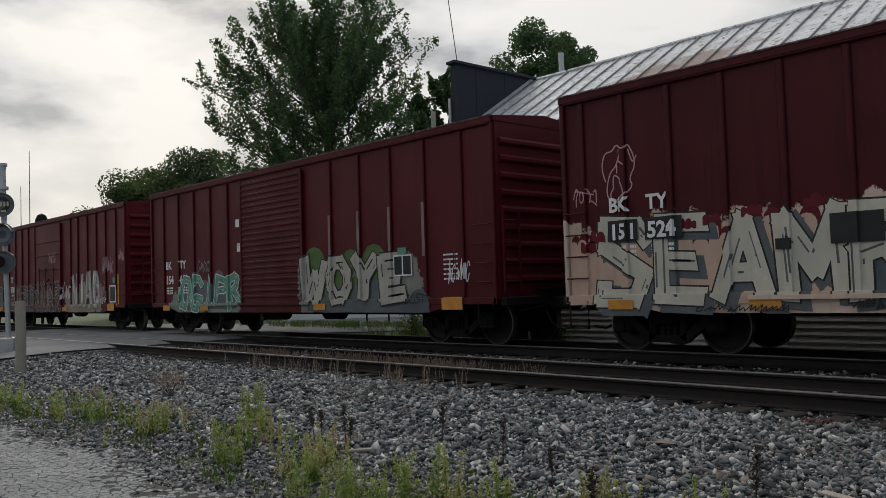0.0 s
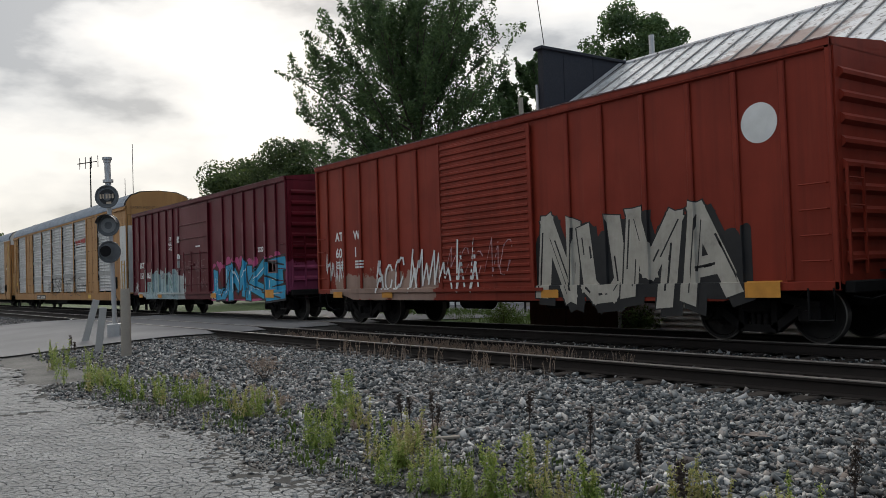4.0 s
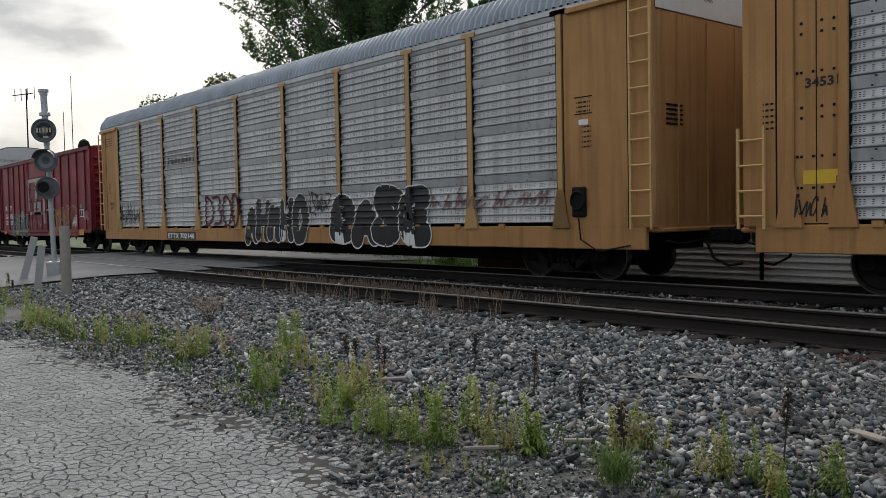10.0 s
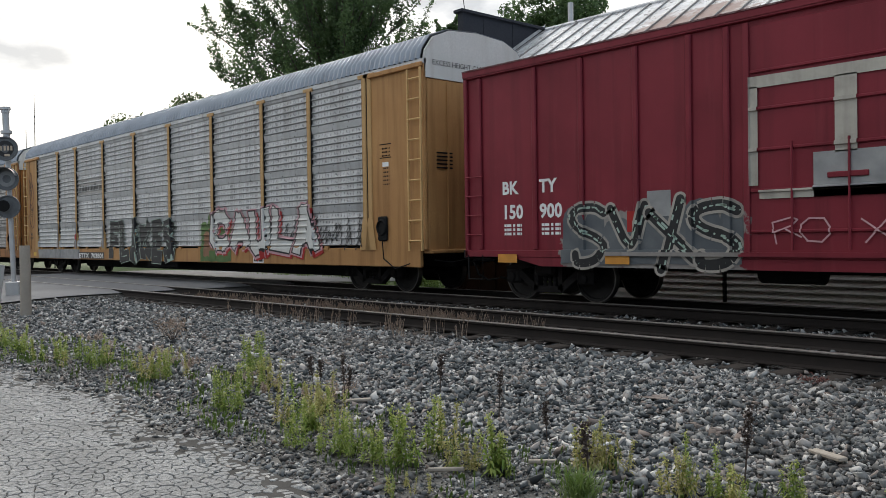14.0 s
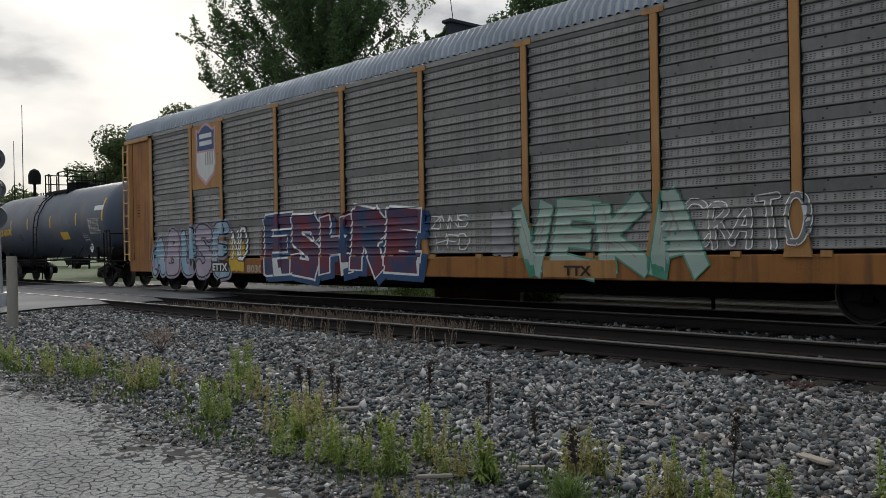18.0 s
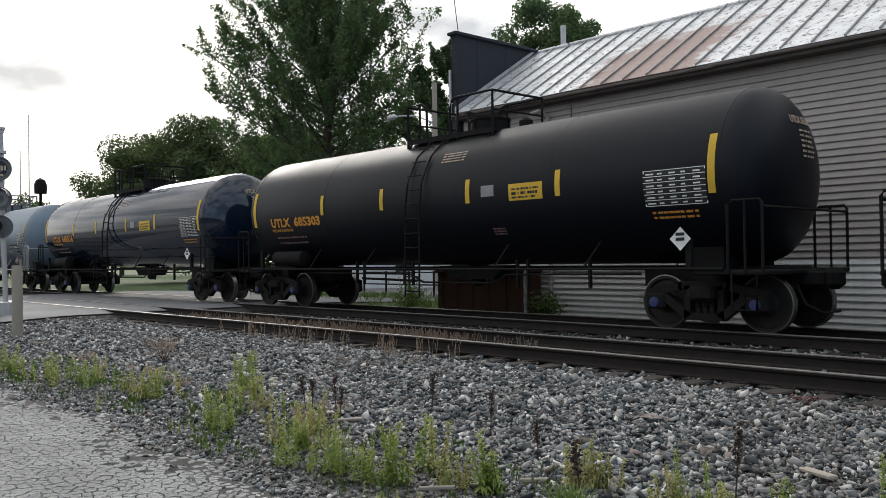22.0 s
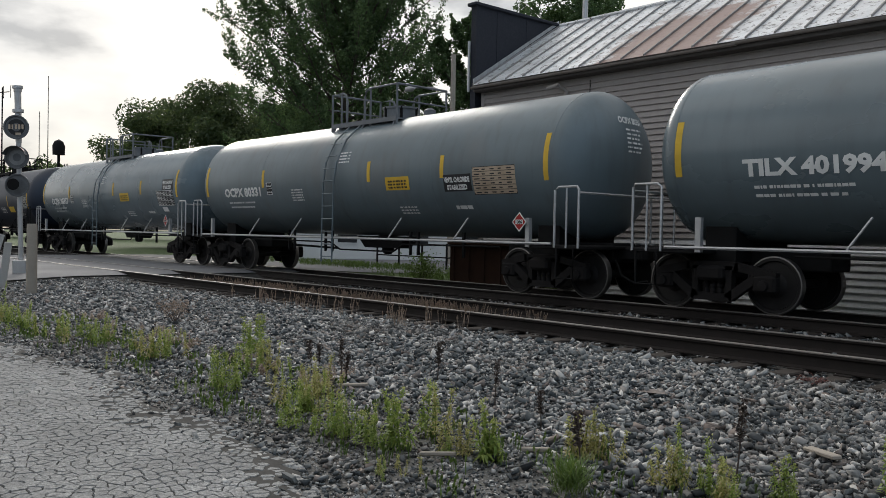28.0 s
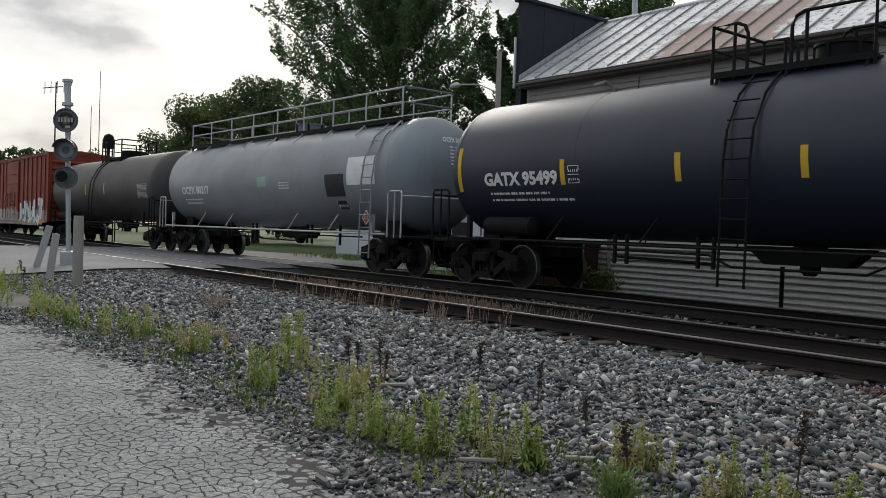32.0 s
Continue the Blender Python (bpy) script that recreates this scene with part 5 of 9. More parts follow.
def plant_weeds():
    green = [weed_template("green_weed", s, h, "weed", k, "leafy green roadside weed in gritty soil") for s, h, k in ((1, 0.50, 1), (2, 0.42, 2), (3, 0.45, 1), (6, 0.30, 3), (11, 0.38, 2))]
    pale = [weed_template("yellowing_weed", s, h, "weed_yellow", k, "yellowing leafy weed in gritty soil") for s, h, k in ((4, 0.42, 2), (5, 0.34, 3))]
    brown = [weed_template("dry_weed", s, h, "dry", k, "dry reddish-brown weed in gritty soil") for s, h, k in ((7, 0.24, 4), (8, 0.18, 5))]
    stalk = [seed_stalk(s, h) for s, h in ((1, 0.46), (2, 0.36))]
    rnd = random.Random(9)

    def put(src, x, y, k=1.0):
        o = copy_thing(src, pose(x, y, height(x, y) - 0.005, rnd.uniform(-5, 5), rnd.uniform(-5, 5), rnd.uniform(0, 360)))
        o.scale = (k, k, k)

    # clumps as they stand along the edge: x, y, how many, spread, greenness
    for cx, cy, n, sp, g, k in ((-22.3, 4.6, 5, 0.4, 0.8, 0.7), (-20.4, 4.4, 8, 0.7, 1.0, 1.1), (-18.8, 4.2, 8, 0.8, 0.9, 0.9), (-16.6, 3.85, 11, 0.7, 0.95, 0.95), (-15.2, 3.9, 11, 0.7, 0.95, 1.0), (-13.9, 3.8, 11, 0.6, 0.9, 1.0),
                                (-12.7, 4.0, 11, 0.5, 0.75, 0.95), (-11.5, 4.15, 10, 0.45, 0.7, 0.95), (-10.7, 4.3, 5, 0.3, 0.5, 0.7), (-9.8, 4.3, 11, 0.4, 0.35, 0.9), (-9.0, 5.1, 9, 0.22, 0.95, 1.05), (-8.1, 4.65, 9, 0.35, 0.5, 0.85),
                                (-7.7, 3.97, 10, 0.17, 1.0, 1.0), (-6.9, 4.45, 9, 0.3, 0.3, 0.85), (-6.3, 4.1, 10, 0.24, 0.6, 0.9), (-5.65, 3.75, 10, 0.27, 0.85, 0.75), (-5.1, 3.72, 12, 0.27, 0.9, 0.8), (-4.78, 3.88, 4, 0.06, 1.0, 1.2),
                                (-4.85, 4.27, 4, 0.08, 0.8, 1.0), (-4.4, 4.1, 5, 0.15, 0.6, 0.7), (-4.1, 4.16, 5, 0.07, 1.0, 1.1), (-3.6, 4.65, 6, 0.15, 0.0, 0.85), (-4.2, 3.4, 4, 0.2, 0.5, 0.35), (-4.6, 3.5, 4, 0.3, 0.5, 0.3),
                                (-2.9, 4.57, 5, 0.1, 0.4, 0.8), (-2.6, 4.55, 6, 0.12, 0.6, 0.85), (-2.3, 4.78, 4, 0.08, 0.8, 0.9), (-1.9, 5.3, 4, 0.08, 0.9, 0.9), (-7.4, 3.6, 3, 0.4, 0.6, 0.3), (-9.5, 3.7, 3, 0.4, 0.6, 0.35), (-10.6, 4.9, 3, 0.4, 0.5, 0.6)):
        for _ in range(n):
            x, y = rnd.gauss(cx, sp * 0.7), rnd.gauss(cy, sp * 0.35)
            put(rnd.choice(green if rnd.random() < g else pale), x, y, k * rnd.uniform(0.62, 1.0))
    for cx, cy, n, sp in ((-10.6, 4.95, 5, 0.6), (-6.9, 4.75, 4, 0.4), (-7.4, 5.15, 3, 0.4), (-12.2, 4.9, 5, 0.7), (-14.5, 4.9, 4, 0.8), (-8.3, 4.7, 3, 0.4)):
        for _ in range(n):
            put(rnd.choice(brown), rnd.gauss(cx, sp * 0.7), rnd.gauss(cy, sp * 0.3), rnd.uniform(0.6, 1.1))
    for x, y, k in ((-7.55, 4.95, 1.0), (-7.5, 5.0, 0.9), (-6.95, 4.95, 0.9), (-6.9, 4.88, 1.0), (-3.42, 4.3, 1.15), (-2.72, 4.95, 1.1), (-4.3, 4.9, 0.9), (-5.2, 5.3, 0.9), (-6.3, 5.6, 1.1), (-21.3, 4.9, 1.0), (-21.9, 5.0, 1.0)):
        put(rnd.choice(stalk), x, y, k)
    for o in green + pale + brown + stalk:
        for c in [*o.children_recursive, o]:
            bpy.data.objects.remove(c)


def dry_grass(name, spots, tall, material, label, seed, blades=5):
    rng = np.random.default_rng(seed)
    verts, faces = [], []
    for x, y in spots:
        for _ in range(blades):
            bx, by = x + rng.normal(0, 0.05), y + rng.normal(0, 0.04)
            h, a = tall * rng.uniform(0.35, 1.1), rng.uniform(0, 6.28)
            z, w = height(bx, by) - 0.02, 0.004
            lx, ly = h * 0.22 * math.cos(a), h * 0.22 * math.sin(a)
            k = len(verts)
            ca, sa = w * math.sin(a + 0.8), w * math.cos(a + 0.8)
            verts += [(bx - ca, by - sa, z), (bx + ca, by + sa, z), (bx + lx * 0.35 + ca, by + ly * 0.35 + sa, z + h * 0.6), (bx + lx * 0.35 - ca, by + ly * 0.35 - sa, z + h * 0.6), (bx + lx, by + ly, z + h)]
            faces += [(k, k + 1, k + 2, k + 3), (k + 3, k + 2, k + 4)]
            for s in range(3):
                q = len(verts)
                zz, e = z + h * (0.7 + 0.1 * s), 0.010
                px, py = bx + lx * (0.5 + 0.15 * s), by + ly * (0.5 + 0.15 * s)
                verts += [(px - e, py, zz), (px, py - e, zz + 0.012), (px + e, py, zz + 0.03), (px, py + e, zz + 0.012)]
                faces += [(q, q + 1, q + 2, q + 3)]
    return tagged(part(name, arrays(name, verts, faces, M[material]), None), label, "grass", kind="stuff")


def grasses():
    rng = np.random.default_rng(31)
    xs = np.concatenate([rng.normal(-15.5, 2.4, 170), rng.normal(-12.0, 1.5, 110), rng.uniform(-20, -8, 80)])
    spots = [(x, NEAR_TRACK + rng.uniform(-0.6, 0.62)) for x in xs]
    dry_grass("dry_track_grass", spots, 0.21, "dry", "dry reddish grass between the near rails", 33, 6)
    spots = [(rng.uniform(-16, -9), rng.uniform(7.9, 8.7)) for _ in range(40)]
    dry_grass("dry_shoulder_grass", spots, 0.34, "dry", "dry grass stalks beside the near rail", 35, 4)
    spots = [(rng.uniform(-15, -2), rng.uniform(3.4, 4.9)) for _ in range(170)]
    dry_grass("low_grass", spots, 0.10, "grass", "short grass among the grit", 37, 6)
    spots = [(rng.uniform(-30, -17.5), rng.uniform(16.5, 21)) for _ in range(700)]
    dry_grass("verge_grass", spots, 0.25, "grass", "green verge grass beyond the tracks", 39, 6)


def small_ground_things():
    b = tagged(empty("reddish_bush", pose(-12.6, 5.7, height(-12.6, 5.7))), "small dry reddish-brown bush on the ballast", "bush")
    rng = np.random.default_rng(3)
    bm = bmesh.new()
    for i in range(14):
        a = rng.uniform(0, 6.28)
        tube(bm, [(0, 0, -0.02), (0.1 * math.cos(a), 0.1 * math.sin(a), 0.14), (0.26 * math.cos(a), 0.2 * math.sin(a), rng.uniform(0.2, 0.36))], 0.006, 4, 0.002)
    tagged(part("twig", bm, M["dark_stem"], b), kind="stuff")
    c = rng.normal(0, 1, (420, 3)) * (0.16, 0.12, 0.08) + (0, 0, 0.24)
    n = rng.normal(size=(420, 3))
    part("leaves", leaf_mesh("leaves", c, n / np.linalg.norm(n, axis=1)[:, None], np.full(420, 0.022), rng, M["dry"], 1.8), None, b)
    w = tagged(empty("wispy_bush", pose(-3.25, 3.98, height(-3.25, 3.98))), "low wispy dark green bush at the lot's edge", "bush")
    m = 420
    a, tip = rng.uniform(0, 6.28, m), rng.uniform(0.25, 1.1, m)
    ways = np.column_stack([np.cos(a) * 0.45, np.sin(a) * 0.45, tip])
    ways /= np.linalg.norm(ways, axis=1)[:, None]
    roots = np.column_stack([rng.normal(0, 0.05, m), rng.normal(0, 0.05, m), rng.uniform(-0.02, 0.12, m)])
    tagged(part("foliage", blades("foliage", roots, ways, rng.uniform(0.1, 0.25, m), np.full(m, 0.004), rng.uniform(0, 0.3, m), rng, M["grass"]), None, w), kind="stuff")
    r = tagged(empty("red_sprig", pose(-3.7, 8.1, height(-3.7, 8.1) + 0.02)), "low dark red sprig among the ballast", "weed")
    m = 60
    a = rng.uniform(0, 6.28, m)
    ways = np.column_stack([np.cos(a), np.sin(a), rng.uniform(0.2, 1.2, m)])
    ways /= np.linalg.norm(ways, axis=1)[:, None]
    tagged(part("foliage", blades("foliage", rng.normal(0, 0.05, (m, 3)) * (1.6, 1, 0.3), ways, rng.uniform(0.05, 0.12, m), np.full(m, 0.012), rng.uniform(0.1, 0.6, m), rng, M["red_leaf"]), None, r), kind="stuff")
    for x, y, l, w, yaw, mat, nm, lab in ((-2.55, 5.75, 0.36, 0.035, -34, "post_wood", "board_scrap", "weathered grey scrap of board on the gravel"), (-4.37, 3.92, 0.26, 0.011, 36, "post_wood", "fallen_stick", "thin pale stick lying on the grit"),
                                          (-3.95, 4.45, 0.2, 0.016, 30, "post_wood", "fallen_stick", "thin pale stick lying on the grit"), (-6.75, 4.9, 0.3, 0.025, 40, "post_wood", "board_scrap", "short pale splinter of board on the gravel")):
        o = tagged(part(nm, B(-l / 2, l / 2, -w, w, -0.008, 0.02, bevel=0.006), M[mat], None), lab, "wood scrap")
        o.matrix_basis = pose(x, y, height(x, y) + 0.02, 3, -4, yaw)
    for x, y, s, flat, lab in ((-4.42, 6.55, 0.15, 0.25, "flat pale stone slab on the ballast"), (-6.34, 2.93, 0.045, 0.7, "dark loose stone on the asphalt"), (-4.55, 2.85, 0.06, 0.6, "dark lump of broken asphalt")):
        sh, tri = stone_shapes(1, int(s * 1000))
        v = sh[0] * s * (1, 0.8, flat)
        o = tagged(part("stone", arrays("stone", [tuple(p) for p in v], [tuple(t) for t in tri], M["stone"]), None), lab, "stone")
        o.matrix_basis = pose(x, y, height(x, y) + s * flat * 0.5)


small_ground_things()
plant_weeds()
grasses()


# ---- crossing signal, posts, poles ----
def crossing_signal():
    sx, sy = -24.0, 6.6
    z = height(sx, sy)
    s = tagged(empty("crossing_signal", pose(sx, sy, z, 0, -1.6, 57)), "old crossing signal mast with round lamps and a bell", "railway signal")
    k = 0.86
    part("mast", T([(0, 0, 0), (0, 0, 3.95 * k)], 0.065, 12), M["alu"], s, "dull silver pipe mast")
    part("base", B(-0.17, 0.17, -0.17, 0.17, -0.05, 0.34, bevel=0.02), M["alu"], s)
    part("finial", lathe(bmesh.new(), [(4.72, 0.10), (4.80, 0.10), (4.80, 0.13), (4.87, 0.13), (4.88, 0.02)], 14, "z"), M["alu"], s)
    part("top_pipe", T([(0, 0, 3.4), (0, 0, 4.75)], 0.075, 12, 0.085), M["alu"], s)
    part("collar", lathe(bmesh.new(), [(4.17, 0.09), (4.18, 0.14), (4.26, 0.14), (4.27, 0.09)], 12, "z"), M["alu"], s)
    for name, zz, r, lens, lab in (("sign_disc", 3.78, 0.315, "black", "round dark sign with worn lettering"), ("signal_lamp", 3.00, 0.30, "galv_dirty", "round hooded lamp with a grey lens"), ("bell", 2.28, 0.30, "signal_grey", "round dark bell housing")):
        bm = lathe(bmesh.new(), [(-0.10, 0.02), (-0.10, r * 0.55), (-0.14, r * 0.9), (-0.15, r), (-0.19, r), (-0.19, r * 0.9), (-0.16, r * 0.86)], 28, "y", (0, 0, zz))
        d = part(name, bm, M["signal_grey"], s, lab)
        bm = lathe(bmesh.new(), [(-0.150, 0.01), (-0.165, r * 0.5), (-0.155, r * 0.84)], 24, "y", (0, 0, zz))
        part("lens", bm, M[lens], d)
        if name == "sign_disc":
            pcs = []
            for i, w in enumerate((0.05, 0.03, 0.05, 0.05, 0.05)):
                v, f = rect(w, 0.12)
                pcs.append((on_side(v, -0.19 + i * 0.08, zz - 0.05, -0.172), f))
            v, f = rect(0.13, 0.06)
            pcs.append((on_side(v, -0.02, zz - 0.2, -0.172), f))
            tagged(decal("worn_lettering", pcs, M["cream"], d), kind="stuff")
        if name == "signal_lamp":
            bm = bmesh.new()
            quad_strip(bm, [[((r - 0.02) * math.cos(a), yy, zz + (r - 0.02) * math.sin(a)) for a in np.linspace(0.2, math.pi - 0.2, 12)] for yy in (-0.19, -0.42)], closed=False)
            part("hood", bm, M["signal_grey"], d)
        if name == "bell":
            part("horn", lathe(bmesh.new(), [(-0.16, 0.07), (-0.26, 0.09), (-0.3, 0.15)], 16, "y", (-0.06, 0, zz + 0.02)), M["under"], d)
        part("bracket", T([(0, -0.02, zz), (0, -0.12, zz)], 0.05, 8), M["alu"], d)
    return s


crossing_signal()
p = tagged(part("wooden_bollard", T([(0, 0, -0.1), (0, 0, 1.42), (0, 0, 1.5)], 0.115, 12, 0.105), M["post_wood"], None), "grey weathered wooden post beside the crossing signal", "post")
p.matrix_basis = pose(-19.75, 5.65, height(-19.75, 5.65))
for px, py, tilt, yaw, tall in ((-23.6, 5.72, 15, 136, 1.1), (-21.95, 5.62, 7, 134, 1.05)):
    o = tagged(empty("marker_post", pose(px, py, height(px, py), 0, tilt, yaw - 60)), "leaning white marker post at the crossing", "post", group="marker posts")
    part("post_blade", B(-0.085, 0.085, -0.025, 0.025, -0.1, tall, bevel=0.01), M["concrete"], o)
    v, f = rect(0.09, 0.05)
    decal("marking", [(on_side(v, -0.045, zz, -0.023), f) for zz in (0.62, 0.72, 0.82)], M["under"], o)


def pole(x, y, tall, lab):
    o = tagged(empty("utility_pole", pose(x, y, 0)), lab, "utility pole")
    part("shaft", T([(0, 0, -0.2), (0, 0, tall)], 0.16, 10, 0.11), M["post_wood"], o)
    return o


up = pole(-29.7, 26.8, 9.9, "weathered wooden utility pole with a street lamp")
arm = part("lamp_arm", T([(0, 0, 8.0), (-1.0, -0.35, 8.45), (-1.9, -0.7, 8.5)], 0.035, 6), M["alu"], up)
bm = lathe(bmesh.new(), [(-0.34, 0.03), (-0.3, 0.11), (0.1, 0.15), (0.3, 0.06)], 12, "x", (-2.15, -0.8, 8.47))
part("lamp_head", bm, M["alu"], up, "grey cobra-head street lamp")


def antenna():
    ax, ay = -92.5, 23.4
    a = tagged(empty("radio_mast", pose(ax, ay, 0)), "thin radio mast with a small yagi antenna", "antenna")
    part("mast_tube", T([(0, 0, 0), (0, 0, 15.2)], 0.09, 6, 0.06), M["under"], a)
    y0 = part("yagi", T([(-1.9, -0.8, 14.7), (0.9, 0.4, 14.7)], 0.05, 5), M["under"], a)
    for q in (-1.0, -0.45, 0.1, 0.7):
        part("element", T([(q * 1.6, q * 0.66, 14.1), (q * 1.6, q * 0.66, 15.3)], 0.035, 5), M["under"], y0)
    for dx, h in ((4.2, 16.6), (3.4, 13.0)):
        part("whip_antenna", T([(dx * 0.42, dx * 0.9, 0), (dx * 0.42, dx * 0.9, h)], 0.06, 5, 0.03), M["under"], a)


antenna()


def far_signal():
    o = tagged(empty("far_crossing_signal", pose(-57.0, 17.75, 0.1)), "far crossing signal with a bell-topped mast", "railway signal")
    part("mast", T([(0, 0, 0), (0, 0, 6.4)], 0.09, 8), M["under"], o)
    part("bell_hood", lathe(bmesh.new(), [(6.0, 0.36), (6.55, 0.38), (6.85, 0.26), (6.98, 0.03)], 14, "z"), M["under"], o)
    for dx in (0.55, 1.0):
        part("brace", T([(dx, 0.2, 0), (dx, 0.2, 5.4)], 0.04, 6), M["under"], o)
    part("crossbar", T([(-0.2, 0, 5.2), (1.2, 0.2, 5.2)], 0.04, 6), M["under"], o)


far_signal()


def low_house():
    h = tagged(empty("white_shed", pose(-36.0, 29.5, 0, 0, 0, 50)), "low white-walled shed beyond the road", "shed")
    part("wall", B(-6, 6, -2, 2, 0, 2.5), M["house"], h)
    part("roof", prism(bmesh.new(), [(-2.3, 2.4), (0, 3.3), (2.3, 2.4)], "x", -6.2, 6.2), M["trim"], h)
    for x in (-3.2, 0.5, 3.4):
        w = part("window", B(x - 0.5, x + 0.5, -2.03, -1.99, 1.0, 2.0), M["black"], h)
        part("window_frame", B(x - 0.56, x + 0.56, -2.045, -2.03, 0.94, 1.0), M["house"], w)
    f = tagged(empty("dark_fence", pose(-26.5, 22.4, 0.0, 0, 0, 0)), "dark pipe rail fence on the grass", "fence")
    for i in range(6):
        part("post", T([(i * 1.5 - 3, 0, -0.1), (i * 1.5 - 3, 0, 1.15)], 0.045, 6), M["under"], f)
    for z in (0.6, 1.1):
        part("rail", T([(-3, 0, z), (4.5, 0, z)], 0.03, 6), M["under"], f)
    k = tagged(empty("rusty_bin", pose(-15.8, 16.2, 0.0)), "low rusty steel bin against the clapboard wall", "bin")
    part("body", B(-1.75, 1.5, -0.35, 0.28, 0, 1.3, bevel=0.03), M["rusty"], k)
    part("rim", B(-1.8, 1.55, -0.4, 0.30, 1.25, 1.34, bevel=0.02), M["rusty"], k)
    for q in range(6):
        part("side_rib", B(-1.6 + q * 0.6, -1.54 + q * 0.6, -0.385, -0.345, 0.05, 1.25), M["rusty"], k)
    part("corner_strip", B(1.5, 1.56, -0.4, -0.33, 0.0, 1.34), M["alu"], k, "pale edge strip")
    rng = np.random.default_rng(12)
    for bx, by, s in ((-19.2, 16.3, 0.55), (-13.75, 15.95, 0.42), (-3.4, 16.2, 0.35), (-5.4, 16.25, 0.25)):
        b = tagged(empty("shrub", pose(bx, by, 0.05)), "small dark green shrub by the tracks", "shrub")
        part("twig", T([(0, 0, 0), (0.05, 0, s)], 0.02, 5, 0.008), M["bark"], b)
        c = rng.normal(0, 1, (900, 3)) * (s * 0.5, s * 0.35, s * 0.4) + (0, 0, s * 0.8)
        n = rng.normal(size=(900, 3))
        part("leaves", leaf_mesh("leaves", c, n / np.linalg.norm(n, axis=1)[:, None], np.full(900, 0.05), rng, M["grass"], 1.8), None, b)
    for px in (-9.2, 2.5):
        g = tagged(part("steel_post", T([(0, 0, -0.1), (0, 0, 0.95)], 0.045, 8), M["under"], None), "short dark steel post before the clapboard wall", "post", group="posts by the wall")
        g.matrix_basis = pose(px, 16.1, 0.1)


low_house()

# ---- the freight train ----
SPEED = 10.2
CARS, WHEELS = [], []
WHEEL_R = 0.457
SIDE = -1.6


def shared():
    """Meshes that all trucks use."""
    d = {}
    bm = bmesh.new()
    for s in (-1, 1):
        lathe(bm, [(s * 0.7 - 0.06, 0.06), (s * 0.7 - 0.05, 0.16), (s * 0.7 - 0.02, 0.2), (s * 0.7 - 0.02, 0.37), (s * 0.7 - 0.06, 0.39), (s * 0.7 - 0.06, WHEEL_R - 0.02), (s * 0.7 + 0.05, WHEEL_R - 0.02), (s * 0.7 + 0.06, 0.38), (s * 0.7 + 0.03, 0.36), (s * 0.7 + 0.03, 0.19), (s * 0.7 + 0.06, 0.12), (s * 0.7 + 0.06, 0.06)], 30, "y")
    lathe(bm, [(-1.02, 0.075), (1.02, 0.075)], 12, "y")
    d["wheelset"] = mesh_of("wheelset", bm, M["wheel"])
    d["tread"] = mesh_of("tread", lathe(bmesh.new(), [(-0.065, WHEEL_R - 0.022), (-0.06, WHEEL_R), (0.06, WHEEL_R), (0.065, WHEEL_R - 0.022)], 36, "y", caps=False), M["tread"])
    bm = bmesh.new()
    out = [(-1.1, 0.38), (-1.08, 0.62), (-0.78, 0.66), (-0.42, 0.76), (0.42, 0.76), (0.78, 0.66), (1.08, 0.62), (1.1, 0.38), (0.82, 0.36), (0.62, 0.36), (0.34, 0.20), (-0.34, 0.20), (-0.62, 0.36), (-0.82, 0.36)]
    top = [(-0.70, 0.55), (-0.42, 0.64), (-0.30, 0.64), (-0.34, 0.34)]
    n = len(out)
    for y0, y1 in ((-0.07, 0.07),):
        # a frame with two slanting windows, built from bars
        def bar(a, b, w):
            dx, dz = b[0] - a[0], b[1] - a[1]
            k = w / math.hypot(dx, dz) / 2
            prism(bm, [(a[0] - dz * k, a[1] + dx * k), (b[0] - dz * k, b[1] + dx * k), (b[0] + dz * k, b[1] - dx * k), (a[0] + dz * k, a[1] - dx * k)], "y", y0, y1)
        bar((-1.08, 0.60), (-0.40, 0.74), 0.13)
        bar((0.40, 0.74), (1.08, 0.60), 0.13)
        bar((-0.46, 0.74), (0.46, 0.74), 0.13)
        bar((-0.74, 0.56), (-0.30, 0.24), 0.14)
        bar((0.30, 0.24), (0.74, 0.56), 0.14)
        bar((-0.36, 0.24), (0.36, 0.24), 0.12)
        bar((-0.30, 0.24), (-0.30, 0.74), 0.11)
        bar((0.30, 0.24), (0.30, 0.74), 0.11)
        for s in (-1, 1):
            box(bm, s * 0.9 - 0.19, s * 0.9 + 0.19, -0.10, 0.10, 0.34, 0.62, bevel=0.04)
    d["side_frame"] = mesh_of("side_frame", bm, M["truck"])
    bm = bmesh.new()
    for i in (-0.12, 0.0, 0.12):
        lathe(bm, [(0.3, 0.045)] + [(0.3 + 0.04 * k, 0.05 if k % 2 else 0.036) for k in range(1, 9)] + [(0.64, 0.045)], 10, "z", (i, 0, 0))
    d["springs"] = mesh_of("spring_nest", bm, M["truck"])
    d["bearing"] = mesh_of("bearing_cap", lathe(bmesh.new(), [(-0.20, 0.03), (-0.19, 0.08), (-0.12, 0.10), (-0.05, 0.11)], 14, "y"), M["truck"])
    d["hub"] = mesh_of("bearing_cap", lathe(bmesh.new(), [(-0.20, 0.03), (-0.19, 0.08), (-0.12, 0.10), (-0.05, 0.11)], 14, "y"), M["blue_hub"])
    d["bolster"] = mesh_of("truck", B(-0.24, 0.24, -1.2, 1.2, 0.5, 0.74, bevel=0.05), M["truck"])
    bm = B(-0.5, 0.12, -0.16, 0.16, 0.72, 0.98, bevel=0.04)
